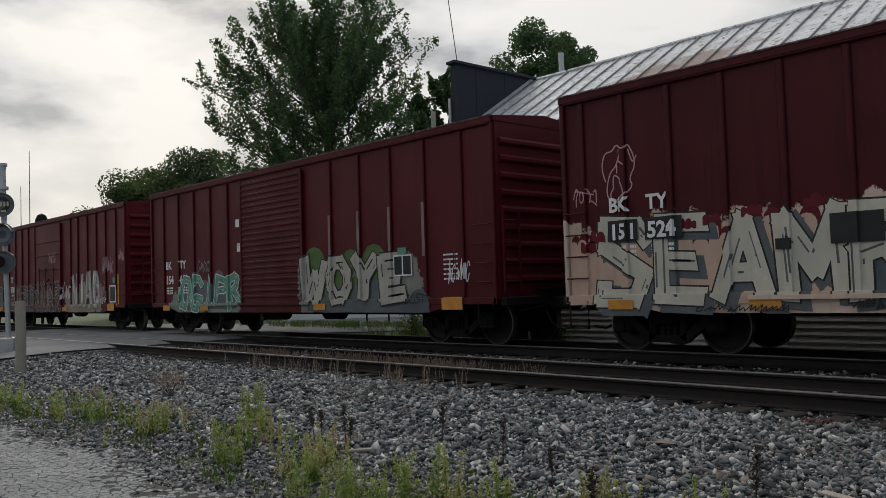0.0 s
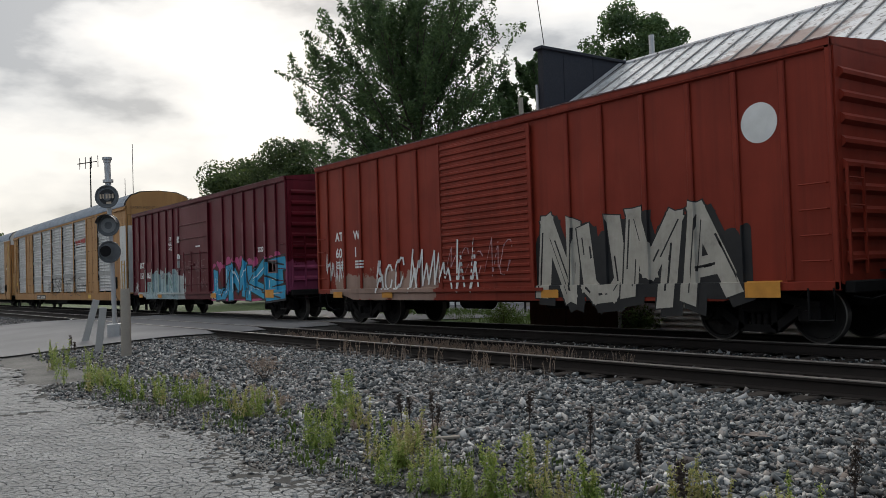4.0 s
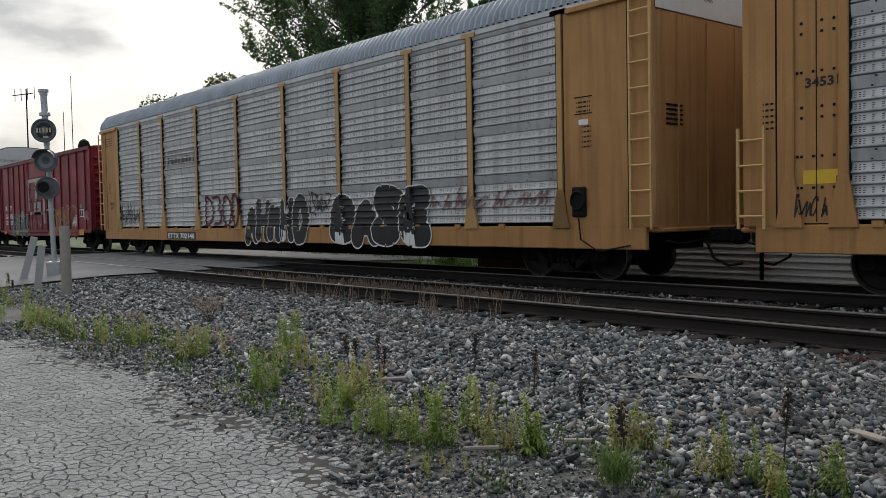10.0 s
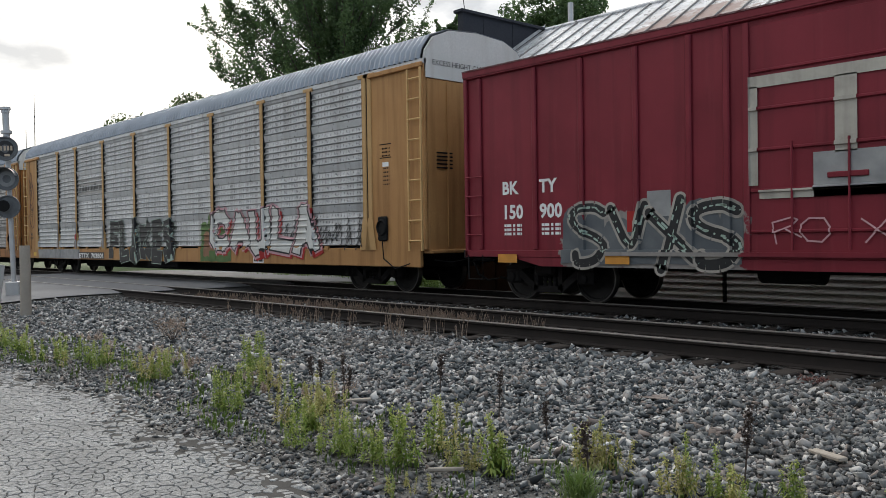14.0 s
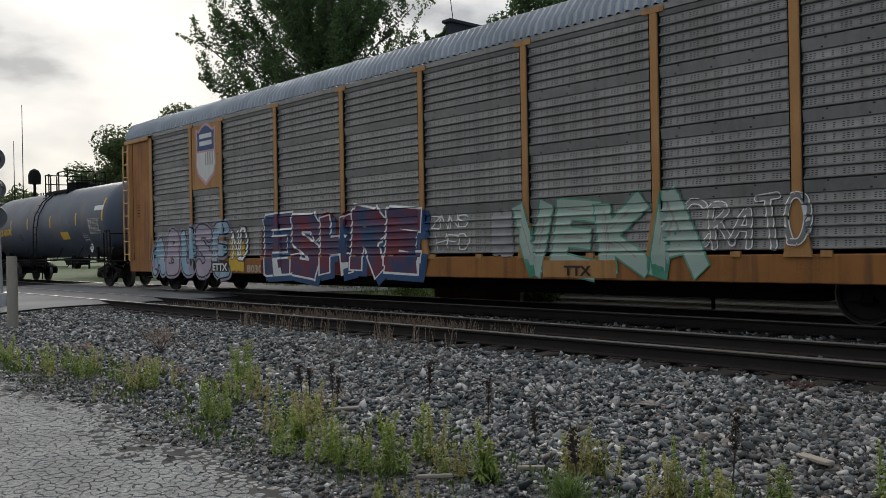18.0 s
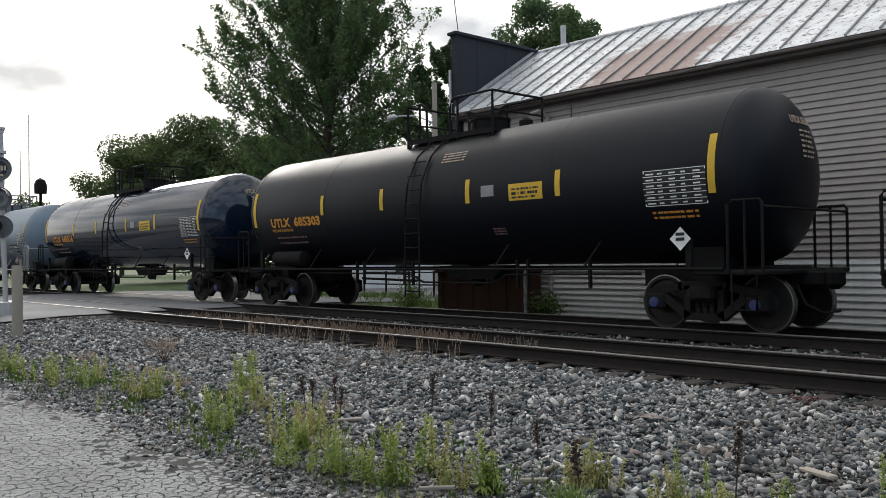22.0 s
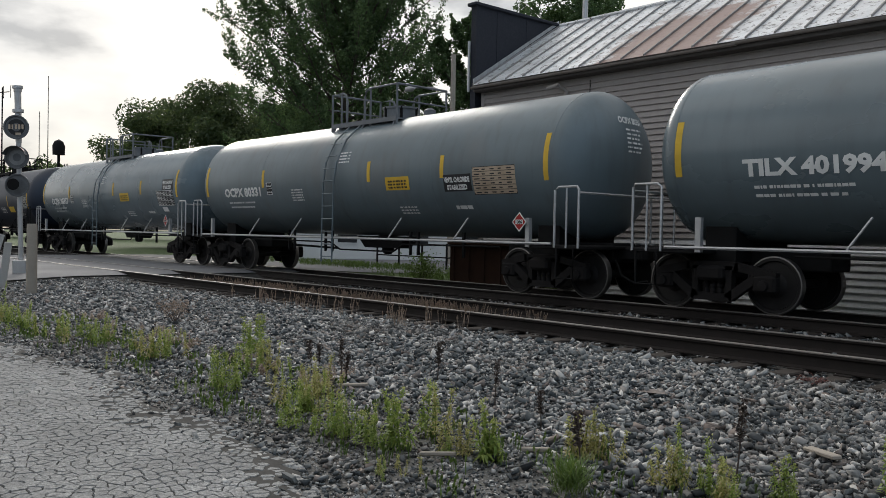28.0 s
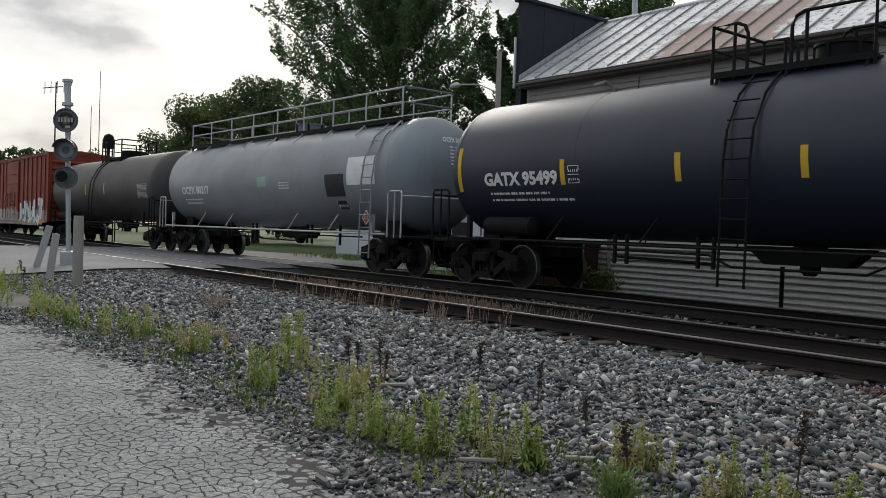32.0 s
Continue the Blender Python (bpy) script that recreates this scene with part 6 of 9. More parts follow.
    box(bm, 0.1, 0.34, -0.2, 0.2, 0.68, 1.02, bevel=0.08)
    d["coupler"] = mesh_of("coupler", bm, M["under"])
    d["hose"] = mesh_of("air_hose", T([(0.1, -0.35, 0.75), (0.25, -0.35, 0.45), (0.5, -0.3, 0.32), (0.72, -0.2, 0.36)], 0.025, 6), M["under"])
    return d


M["alu_dark"] = surface("grey_painted_steel", (0.17, 0.18, 0.19), (0.12, 0.125, 0.13), 0.5, scale=4)
M["slot"] = surface("dark_slot", (0.03, 0.03, 0.032), (0.05, 0.05, 0.05), 0.9, fine=0, relief=0)
M["ladder_paint"] = surface("pale_ladder_paint", (0.62, 0.40, 0.17), (0.5, 0.3, 0.12), 0.6, scale=5)
M["rack_roof"] = surface("weathered_galvanised_roof", (0.30, 0.33, 0.37), (0.17, 0.185, 0.20), 0.5, metal=0.35, scale=1.5, fine=20, relief=0.05)
M["post_pale"] = surface("tan_weathered_post", (0.50, 0.31, 0.135), (0.40, 0.23, 0.09), 0.65, scale=2, fine=25, relief=0.05)
M["blue_hub"] = surface("blue_bearing_cap", (0.03, 0.06, 0.24), (0.05, 0.05, 0.09), 0.5, fine=0, relief=0)
KIT = shared()


def truck(car, x, blue=False):
    t = part("truck", KIT["bolster"], None, car, "cast steel four-wheel truck")
    t.location = (x, 0, 0)
    for s in (-1, 1):
        f = part("side_frame", KIT["side_frame"], None, t)
        f.location = (0, s * 1.0, 0)
        part("spring_nest", KIT["springs"], None, t).location = (0, s * 1.0, 0)
    for s in (-1, 1):
        w = part("wheelset", KIT["wheelset"], None, t)
        w.location = (s * 0.9, 0, WHEEL_R)
        for q in (-1, 1):
            part("tread", KIT["tread"], None, t).location = (s * 0.9, q * 0.7, WHEEL_R)
        WHEELS.append((w, car, s * 0.9))
        part("bearing_cap", KIT["hub" if blue else "bearing"], None, t).location = (s * 0.9, -0.95, WHEEL_R)


def start_car(name, left, length, label):
    c = tagged(empty(name, pose(left + length / 2, FAR_TRACK, RAIL_TOP)), label, "freight car", group="freight train")
    CARS.append((c, left + length / 2))
    return c


def couplers(c, half):
    for s in (-1, 1):
        o = part("coupler", KIT["coupler"], None, c)
        o.matrix_basis = pose(s * (half + 0.38), 0, 0, 0, 0, 0 if s > 0 else 180)
        o = part("air_hose", KIT["hose"], None, c)
        o.matrix_basis = pose(s * (half + 0.05), 0, 0, 0, 0, 0 if s > 0 else 180)


def cut_lever(c, half):
    for s in (-1, 1):
        part("cut_lever", T([(s * (half + 0.1), -1.45, 0.78), (s * (half + 0.14), -1.0, 0.72), (s * (half + 0.2), -0.4, 0.8), (s * (half + 0.3), 0.0, 0.95)], 0.014, 5), M["under"], c)


def ladder(parent, x, y, z0, z1, w, n, material, axis_x=True, r=0.016, name="ladder"):
    bm = bmesh.new()
    for s in (0, 1):
        p = (x + s * w, y) if axis_x else (x, y + s * w)
        box(bm, p[0] - 0.02, p[0] + 0.02, p[1] - 0.02, p[1] + 0.02, z0, z1)
    for i in range(n):
        z = z0 + (z1 - z0) * (i + 0.5) / n
        a, b = ((x, y - 0.01, z), (x + w, y - 0.01, z)) if axis_x else ((x - 0.0, y, z), (x, y + w, z))
        tube(bm, [a, b], r, 5)
    return part(name, bm, M[material] if isinstance(material, str) else material, parent)


BOX_L, BOX_Z0, BOX_Z1 = 15.75, 0.72, 4.56


def boxcar(left, material, label, door="plug", door_u=(6.1, 9.25), posts_l=(0.45, 1.3, 2.2, 3.15, 4.1, 5.05), posts_r=(10.3, 11.2, 12.2, 13.2, 14.1, 14.95)):
    c = start_car("boxcar", left, BOX_L, label)
    h = BOX_L / 2
    d0, d1 = door_u[0] - h, door_u[1] - h
    part("body", B(-h, h, SIDE + 0.06, -SIDE - 0.06, 0.95, BOX_Z1 - 0.1), material, c)
    # roof with a low ridge and cross ribs
    bm = bmesh.new()
    prism(bm, [(SIDE - 0.02, BOX_Z1 - 0.12), (SIDE - 0.02, BOX_Z1), (0, BOX_Z1 + 0.16), (-SIDE + 0.02, BOX_Z1), (-SIDE + 0.02, BOX_Z1 - 0.12)], "x", -h, h)
    roof = part("roof", bm, material, c)
    for s in (-1, 1):
        part("roof_edge", B(-h, h, *sorted((s * 1.605, s * 1.635)), BOX_Z1 - 0.012, BOX_Z1 + 0.012), M["roof_flake"], roof)
    rib = mesh_of("roof_rib", prism(bmesh.new(), [(SIDE, 0.0), (SIDE, 0.02), (0, 0.18), (-SIDE, 0.02), (-SIDE, 0.0)], "x", -0.05, 0.05), M["galv_dirty"])
    for i in range(13):
        part("roof_rib", rib, None, roof).location = (-h + 0.6 + i * (BOX_L - 1.2) / 12, 0, BOX_Z1 + 0.004)
    for s in (-1, 1):
        y0, y1 = sorted((s * 1.54, s * 1.605))
        part("top_chord", B(-h, h, y0, y1, BOX_Z1 - 0.16, BOX_Z1 - 0.005, bevel=0.012), material, c)
        part("side_sill", B(-h + 0.0, h - 0.0, y0, y1, 0.86, 1.0, bevel=0.012), material, c)
        part("sill_skirt", prism(bmesh.new(), [(-h + 1.2, 0.88), (-h + 2.0, 0.70), (h - 2.0, 0.70), (h - 1.2, 0.88)], "y", y0 + 0.012, y1 - 0.012), material, c)
        post = mesh_of("side_post", B(-0.055, 0.055, y0 + 0.01, y1 - 0.006, 1.0, BOX_Z1 - 0.17, bevel=0.02), material)
        for u in (*posts_l, *posts_r):
            x = (u - h) * (1 if s < 0 else -1)
            part("side_post", post, None, c).location = (x, 0, 0)
        for u in (0.0, BOX_L):
            part("corner_post", B(u - h - (0.09 if u else 0), u - h + (0 if u else 0.09), y0, y1 + (0.003 if s > 0 else 0), 0.86, BOX_Z1 - 0.1, bevel=0.015), material, c)
    # corrugated ends
    for s in (-1, 1):
        e = part("end_wall", B(min(s * (h - 0.02), s * (h + 0.02)), max(s * (h - 0.02), s * (h + 0.02)), -1.53, 1.53, 0.95, BOX_Z1 - 0.12), material, c)
        for i in range(9):
            z = 1.25 + i * 0.34
            part("end_rib", prism(bmesh.new(), [(s * (h + 0.018), z), (s * (h + 0.09), z + 0.06), (s * (h + 0.09), z + 0.12), (s * (h + 0.018), z + 0.18)], "y", -1.42, 1.42), material, e)
        part("end_sill", B(min(s * h, s * (h + 0.16)), max(s * h, s * (h + 0.16)), -1.5, 1.5, 0.82, 1.0, bevel=0.02), M["under"], c)
        part("brake_step", B(min(s * (h + 0.03), s * (h + 0.3)), max(s * (h + 0.03), s * (h + 0.3)), -0.5, 0.5, 1.12, 1.15), M["under"], c)
    # door on the camera's side and its twin behind
    for s in (-1, 1):
        dy = s * 1.60
        a0, a1 = (d0, d1) if s < 0 else (-d1, -d0)
        y0, y1 = sorted((dy, dy - s * 0.09))
        dr = part("door", B(a0, a1, y0, y1, 0.98, BOX_Z1 - 0.25, bevel=0.01), material, c)
        f0, f1 = sorted((dy, dy + s * 0.035))
        for x in (a0, a1):
            part("door_edge", B(x - 0.05, x + 0.05, f0, f1, 0.96, BOX_Z1 - 0.2, bevel=0.008), material, dr)
        zs = (1.25, 1.85, 2.45, 3.05, 3.6) if door == "plug" else tuple(1.1 + 0.155 * k for k in range(21))
        for z in zs:
            part("door_rib", B(a0 + 0.06, a1 - 0.06, f0, f1 - (0.004 if s > 0 else -0.0), z, z + (0.05 if door == "plug" else 0.07), bevel=0.012), material, dr)
        if door == "plug":
            for x in (a0 + 0.7, a0 + 1.5, a1 - 0.7):
                part("locking_rod", T([(x, dy + s * 0.05, 1.0), (x, dy + s * 0.05, 2.55)], 0.018, 6), material, dr)
            part("door_handle", B(a0 + 1.2, a0 + 1.75, f0 - 0.02, f1 + 0.02, 2.0, 2.08, bevel=0.01), material, dr)
        part("door_track", B(a0 - 2.6, a1 + 0.3, *sorted((dy - s * 0.01, dy + s * 0.06)), 0.90, 0.965), material, c)
    # the relief of the near side, for paint that lies on it
    steps = [(-h, -h + 0.09, -1.605), (d0 - 0.05, d0 + 0.05, -1.635), (d1 - 0.05, d1 + 0.05, -1.635), (h - 0.09, h, -1.605)] + [(u - h - 0.055, u - h + 0.055, -1.595) for u in (*posts_l, *posts_r) if not door_u[0] < u < door_u[1]]
    ribs = [(z, z + (0.05 if door == "plug" else 0.07)) for z in zs]

    def surf(x, z):
        if z <= 1.0:
            return -1.605
        for a, b, y in steps:
            if a - 1e-4 <= x <= b + 1e-4:
                return y
        if d0 < x < d1:
            return -1.635 if any(a - 1e-4 <= z <= b + 1e-4 for a, b in ribs) else -1.60
        return -1.54

    RELIEF[c.name] = ([q for a, b, y in steps for q in (a - 0.008, a, b, b + 0.008)], [1.0, 1.008] + [q for a, b in ribs for q in (a - 0.006, a, b, b + 0.006)] * (1 if door == "plug" else 0), surf)
    # ladders and grab irons
    grab = mesh_of("grab_iron", T([(0, 0.03, 0), (0, 0, 0), (0.44, 0, 0), (0.44, 0.03, 0)], 0.014, 5), material)
    for x in (-h + 0.08, h - 0.56):
        for q in range(4):
            part("grab_iron", grab, None, c).matrix_basis = pose(x, SIDE - 0.03, 1.3 + q * 0.38)
    ladder(c, h + 0.1, -1.45, 1.1, 2.7, 0.45, 4, material, False)
    for x in (-h + 0.3, h - 0.3):
        part("sill_step", T([(x - 0.2, SIDE, 0.9), (x - 0.2, SIDE, 0.42), (x + 0.2, SIDE, 0.42), (x + 0.2, SIDE, 0.9)], 0.018, 6), M["under"], c)
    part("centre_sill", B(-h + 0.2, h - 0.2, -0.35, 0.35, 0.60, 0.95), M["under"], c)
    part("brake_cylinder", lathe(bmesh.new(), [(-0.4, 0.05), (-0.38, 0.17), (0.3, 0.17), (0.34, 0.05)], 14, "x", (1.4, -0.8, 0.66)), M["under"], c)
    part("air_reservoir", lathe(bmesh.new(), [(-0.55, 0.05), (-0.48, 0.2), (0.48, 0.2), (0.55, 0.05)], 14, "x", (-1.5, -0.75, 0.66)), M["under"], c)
    for s in (-1, 1):
        truck(c, s * (h - 1.72))
    couplers(c, h)
    cut_lever(c, h)
    return c


def u_text(c, text, u, z, size, material="white", half=BOX_L / 2, width=0.0, y=SIDE - 0.012, name="lettering", label="", bold=0.0):
    v, f = letters(text, size * 1.39, width, bold or size * 0.045)
    return decal(name, [(on_side(v, u - half, z, y), f)], M[material], c, label)


def panels(c, items, half=BOX_L / 2, y=SIDE - 0.012, name="painted_panel"):
    for u, z, w, h, material, label in items:
        v, f = rect(w, h)
        decal(name, [(on_side(v, u - half, z, y), f)], M[material], c, label)


def small_print(c, u, z, rows, material="white", half=BOX_L / 2, y=SIDE - 0.012):
    tagged(decal("small_print", bars(u - half, z, y, rows), M[material], c, "rows of small lettering"), kind="stuff")


def marks(c, a, b, c1, c2, u1=1.0, u2=2.25, z=2.02, y=SIDE - 0.012):
    u_text(c, a, u1, z + 0.05, 0.24, y=y)
    u_text(c, b, u2, z + 0.05, 0.24, y=y)
    u_text(c, c1, u1, z - 0.42, 0.26, y=y)
    u_text(c, c2, u2, z - 0.42, 0.26, y=y)
    small_print(c, u1 + 0.05, z - 0.50, [(0.45, 0.05, 0.08)] * 3)
    small_print(c, u2 + 0.05, z - 0.50, [(0.45, 0.05, 0.08)] * 3)
    for u in (0.95, 3.5, 9.5, 14.2):
        panels(c, [(u, 0.76, 0.5 if u < 14 else 0.62, 0.16 if u < 14 else 0.26, "orange", "faded orange reflector patch")], y=SIDE - 0.06)


OX = (0.088, 0.005, 0.009)
H = BOX_L / 2
m_a = painted_car("oxide_red_car_paint_buff", (0.066, 0.004, 0.007), [(-8.2, 6.5, 0.6, 2.25, (0.66, 0.50, 0.40))])
a = boxcar(-9.84, m_a, "oxide-red boxcar with buff sprayed lettering along its side")
marks(a, "BK", "TY", "151", "524", 1.0, 1.75, 2.36, SIDE - 0.10)
panels(a, [(0.96, 1.90, 0.60, 0.36, "black", "black number patch"), (1.70, 1.90, 0.70, 0.36, "black", "black number patch"), (4.72, 1.66, 0.72, 0.42, "black", "black stencil panel"), (3.92, 1.62, 0.24, 0.16, "black", "black stencil panel")], y=SIDE - 0.075)
cloud(a, 0.15 - H, 0.88, 6.3, 1.3, SIDE - 0.0085, "dark_red", 3, 0.22, "red bubbly edge round the lettering")
cloud(a, 0.1 - H, 0.86, 6.35, 1.2, SIDE - 0.0105, "buff", 3, 0.22, "buff sprayed backing")
wild(a, "SEAMR", 0.75 - H, 0.80, 5.3, 1.44, SIDE - 0.012, "bone", "black", "", "slate", 0.20, 0.018, 5, 2, "tall bone-white sprayed letters edged in black", drop="slate")
for q, (u, z) in enumerate(((2.75, 2.08), (3.4, 2.16), (4.35, 2.2), (2.3, 2.02), (0.35, 1.75), (0.55, 1.9))):
    cloud(a, u - H, z, 0.34, 0.12, SIDE - 0.030, "dark_red", 30 + q, 0.14)
scribble(a, 2.6 - H, 0.72, 1.5, 0.12, SIDE - 0.07, 9, "black", 77, 0.008, "thin black signature along the sill")
scribble(a, 5.0 - H, 0.75, 0.4, 0.2, SIDE - 0.07, 3, "black", 78, 0.012)
line_tag(a, 0.22 - H, 2.52, 0.5, 0.42, "04 18 27 14 11|35 47 54 42 33 35|66 58 75 62 73 91|86 97 92|17 85", SIDE - 0.012, "pale_pink", 0.011, "thin pink signature")
line_tag(a, 0.85 - H, 2.45, 0.72, 1.12, "14 06 18 38 49 68 79 96 74 83 62 31 12 25 46 58|33 22 31 51 62 54 35 33|45 47 66|78 86 97", SIDE - 0.012, "pale_pink", 0.012, "thin pink sprayed figure")

m_b = painted_car("oxide_red_car_paint_green", OX, [(0.9, 5.6, 0.6, 1.9, (0.30, 0.30, 0.26)), (-6.4, -2.0, 0.6, 1.3, (0.24, 0.30, 0.25))])
b = boxcar(-27.3, m_b, "oxide-red boxcar with a ribbed door and pale green lettering", "ribbed", (5.95, 9.0), (0.9, 1.95, 3.0, 4.05, 5.1), (10.2, 11.35, 12.5, 13.65, 14.8))
marks(b, "BK", "TY", "154", "618", 1.0, 2.0)
cloud(b, 2.0 - H, 0.8, 3.6, 0.85, SIDE - 0.0085, "slate", 4, 0.5)
wild(b, "OGIPR", 2.0 - H, 0.78, 3.8, 1.0, SIDE - 0.012, "green", "white", "", "mint", 0.17, 0.016, 14, 5, "mint and green sprayed lettering")
cloud(b, 8.95 - H, 0.95, 3.9, 1.0, SIDE - 0.0085, "bush_green", 6, 0.8, "olive green backing of the letters")
cloud(b, 9.2 - H, 0.72, 4.6, 0.26, SIDE - 0.0088, "slate", 8, 0.9)
wild(b, "WOYE", 8.95 - H, 0.92, 4.1, 1.12, SIDE - 0.046, "chalk", "black", "", "black", 0.21, 0.022, 7, 6, "grey-white sprayed letters edged in black")
wild(b, "DUST", 13.0 - H, 0.9, 0.7, 0.2, SIDE - 0.046, "black", "", thick=0.08, line0=0.0, seed=4)
panels(b, [(12.6, 1.5, 0.62, 0.46, "white", "boxed stencil panel"), (12.75, 1.98, 0.3, 0.14, "green", "green sticker")], y=SIDE - 0.076)
panels(b, [(12.63, 1.53, 0.26, 0.4, "black", ""), (12.93, 1.53, 0.26, 0.4, "black", "")], y=SIDE - 0.080)
small_print(b, 14.2, 1.98, [(0.45, 0.035, 0.1)] * 6)
panels(b, [(5.55, 3.1, 0.32, 0.22, "white", "white stencil square"), (5.6, 2.4, 0.35, 0.22, "white", "white stencil square"), (5.62, 2.55, 0.2, 0.1, "white", "")] + [(u, 1.9, 0.09, 1.15, "faint", "pale rubbed streak on the post") for u in (10.15, 11.3, 12.45, 13.6)])

m_c = painted_car("oxide_red_car_paint_tan", (0.10, 0.006, 0.010), [(-7.6, -2.2, 0.6, 1.6, (0.10, 0.075, 0.07)), (1.8, 5.6, 0.6, 1.8, (0.34, 0.28, 0.21)), (-1.7, 1.2, 0.6, 1.5, (0.17, 0.12, 0.105))])
c = boxcar(-45.2, m_c, "oxide-red boxcar with tan and white graffiti patches", posts_l=(0.4, 1.3, 2.2, 3.2, 4.15, 5.05), posts_r=(10.3, 11.1, 12.1, 13.0, 13.9, 14.85))
marks(c, "BK", "TY", "150", "158", 1.75, 2.55, 2.02, SIDE - 0.09)
cloud(c, 0.3 - H, 0.74, 5.6, 0.9, SIDE - 0.0085, "slate", 11, 0.8, "dark sprayed band low on the side")
wild(c, "CNEWST", 0.4 - H, 0.76, 5.4, 1.1, SIDE - 0.012, "umber", "stone_white", "", "pale_pink", 0.18, 0.014, 20, 7, "rough pale sprayed lettering")
wild(c, "WXAR", 5.9 - H, 0.8, 3.4, 1.15, SIDE - 0.046, "umber", "stone_white", "", "stone_white", thick=0.17, line0=0.022, lean=20, seed=8, label="white outlined lettering across the door")
wild(c, "VIAO", 10.4 - H, 0.86, 2.9, 1.35, SIDE - 0.012, "chalk", "slate", "", "white", 0.2, 0.025, 8, 9, "tall pale sprayed letters")
wild(c, "RAD", 13.35 - H, 1.05, 0.6, 0.22, SIDE - 0.012, "white", "", thick=0.08, line0=0.0, seed=4)
panels(c, [(14.2, 1.05, 0.7, 0.62, "white", ""), (14.5, 1.75, 0.32, 0.2, "green", "green sticker"), (14.93, 0.95, 0.12, 1.1, "orange", "orange stripe")])
panels(c, [(14.25, 1.1, 0.6, 0.52, "black", "black stencil panel")], y=SIDE - 0.015)
scribble(c, 15.05 - H, 2.5, 0.6, 0.6, SIDE - 0.012, 4, "pale_pink", 8, 0.013)
scribble(c, 13.5 - H, 2.1, 1.1, 0.7, SIDE - 0.012, 6, "pale_pink", 9, 0.012)
scribble(c, 7.9 - H, 2.7, 0.9, 0.6, SIDE - 0.046, 5, "pale_pink", 10, 0.012)

m_d = painted_car("orange_red_car_paint", (0.24, 0.030, 0.015), [(-7.0, -2.0, 0.6, 1.4, (0.36, 0.25, 0.20))], fade=(0.30, 0.07, 0.04))
d = boxcar(-63.05, m_d, "faded orange-red boxcar with a ribbed door and white graffiti", "ribbed", posts_l=(0.6, 1.5, 2.4, 3.3, 4.2, 5.1))
marks(d, "AT", "W", "60", "1", 1.0, 2.0, 2.3)
cloud(d, 9.3 - H, 0.76, 5.0, 1.25, SIDE - 0.0085, "black", 44, 0.5, "black sprayed backing")
wild(d, "NUMA", 9.4 - H, 0.72, 4.6, 1.6, SIDE - 0.014, "chalk", "black", "", "black", 0.2, 0.022, 9, 3, "grey-white sprayed letters edged in black", drop="black")
scribble(d, 3.0 - H, 0.9, 4.5, 1.2, SIDE - 0.046, 9, "white", 12, 0.03, "looping white tag")
decal("round_emblem", [([(14.52 - H + 0.32 * math.cos(q), SIDE - 0.012, 3.5 + 0.32 * math.sin(q)) for q in np.linspace(0, 2 * math.pi, 28, endpoint=False)], [tuple(range(28))])], M["white"], d, "round white emblem")

m_e = painted_car("oxide_red_car_paint_blue", (0.105, 0.006, 0.014), [(-7.0, -1.2, 0.5, 1.75, (0.50, 0.56, 0.55)), (1.9, 8.5, 0.5, 1.9, (0.26, 0.055, 0.12))], rough=0.48)
e = boxcar(-80.8, m_e, "oxide-red boxcar with bright blue and pink graffiti", posts_l=(0.85, 1.79, 2.7, 3.55, 4.5, 5.3), posts_r=(10.58, 11.5, 12.4, 13.3, 14.15, 14.95))
marks(e, "BKTY", "", "151", "861", 0.95, 1.95, 2.02, SIDE - 0.06)
panels(e, [(0.9, 1.0, 0.86, 1.3, "maroon", "lighter red number patch"), (1.88, 1.45, 0.78, 0.85, "maroon", "lighter red number patch")], y=SIDE - 0.050)
panels(e, [(u, 0.95, 0.09, 1.05, "mint", "pale green stripe on the post") for u in (1.745, 2.655, 3.505, 4.455)], y=SIDE - 0.045)
cloud(e, 9.5 - H, 0.66, 6.0, 1.55, SIDE - 0.0085, "pink", 7, 0.42, "pink bubbly backing of the letters")
cloud(e, 9.6 - H, 0.72, 5.9, 1.05, SIDE - 0.0100, "dark_red", 8, 0.7)
wild(e, "UMKE", 9.65 - H, 0.70, 6.0, 1.25, SIDE - 0.014, "blue", "black", "", "white", 0.225, 0.045, 6, 4, "bright blue sprayed letters edged in black")
wild(e, "VIKE", 9.9 - H, 0.8, 5.5, 1.1, SIDE - 0.034, "black", "", thick=0.032, line0=0.0, lean=10, seed=44)
wild(e, "MHC", 9.45 - H, 0.72, 0.55, 0.2, SIDE - 0.03, "white", "", thick=0.09, line0=0.0, seed=4)
panels(e, [(u - 0.055, 2.0 + 0.12 * (k % 3), 0.11, 1.1 + 0.2 * (k % 2), "rubbed", "pale rubbed streak on the post") for k, u in enumerate((10.58, 11.5, 12.4, 13.3, 14.15, 1.79, 2.7, 3.55))])
panels(e, [(14.3, 1.55, 0.72, 0.42, "faint", "boxed stencil panel"), (14.34, 1.59, 0.3, 0.34, "dark_red", ""), (14.68, 1.59, 0.3, 0.34, "dark_red", "")], y=SIDE - 0.05)
cloud(e, 1.85 - H, 0.7, 4.1, 1.0, SIDE - 0.0085, "pale_blue", 13, 0.9, "pale blue-white sprayed backing")
wild(e, "NIIN", 1.9 - H, 0.85, 3.6, 1.0, SIDE - 0.012, "pale_blue", "slate", "", "green", 0.17, 0.02, 3, 8, "pale blue-white sprayed letters")
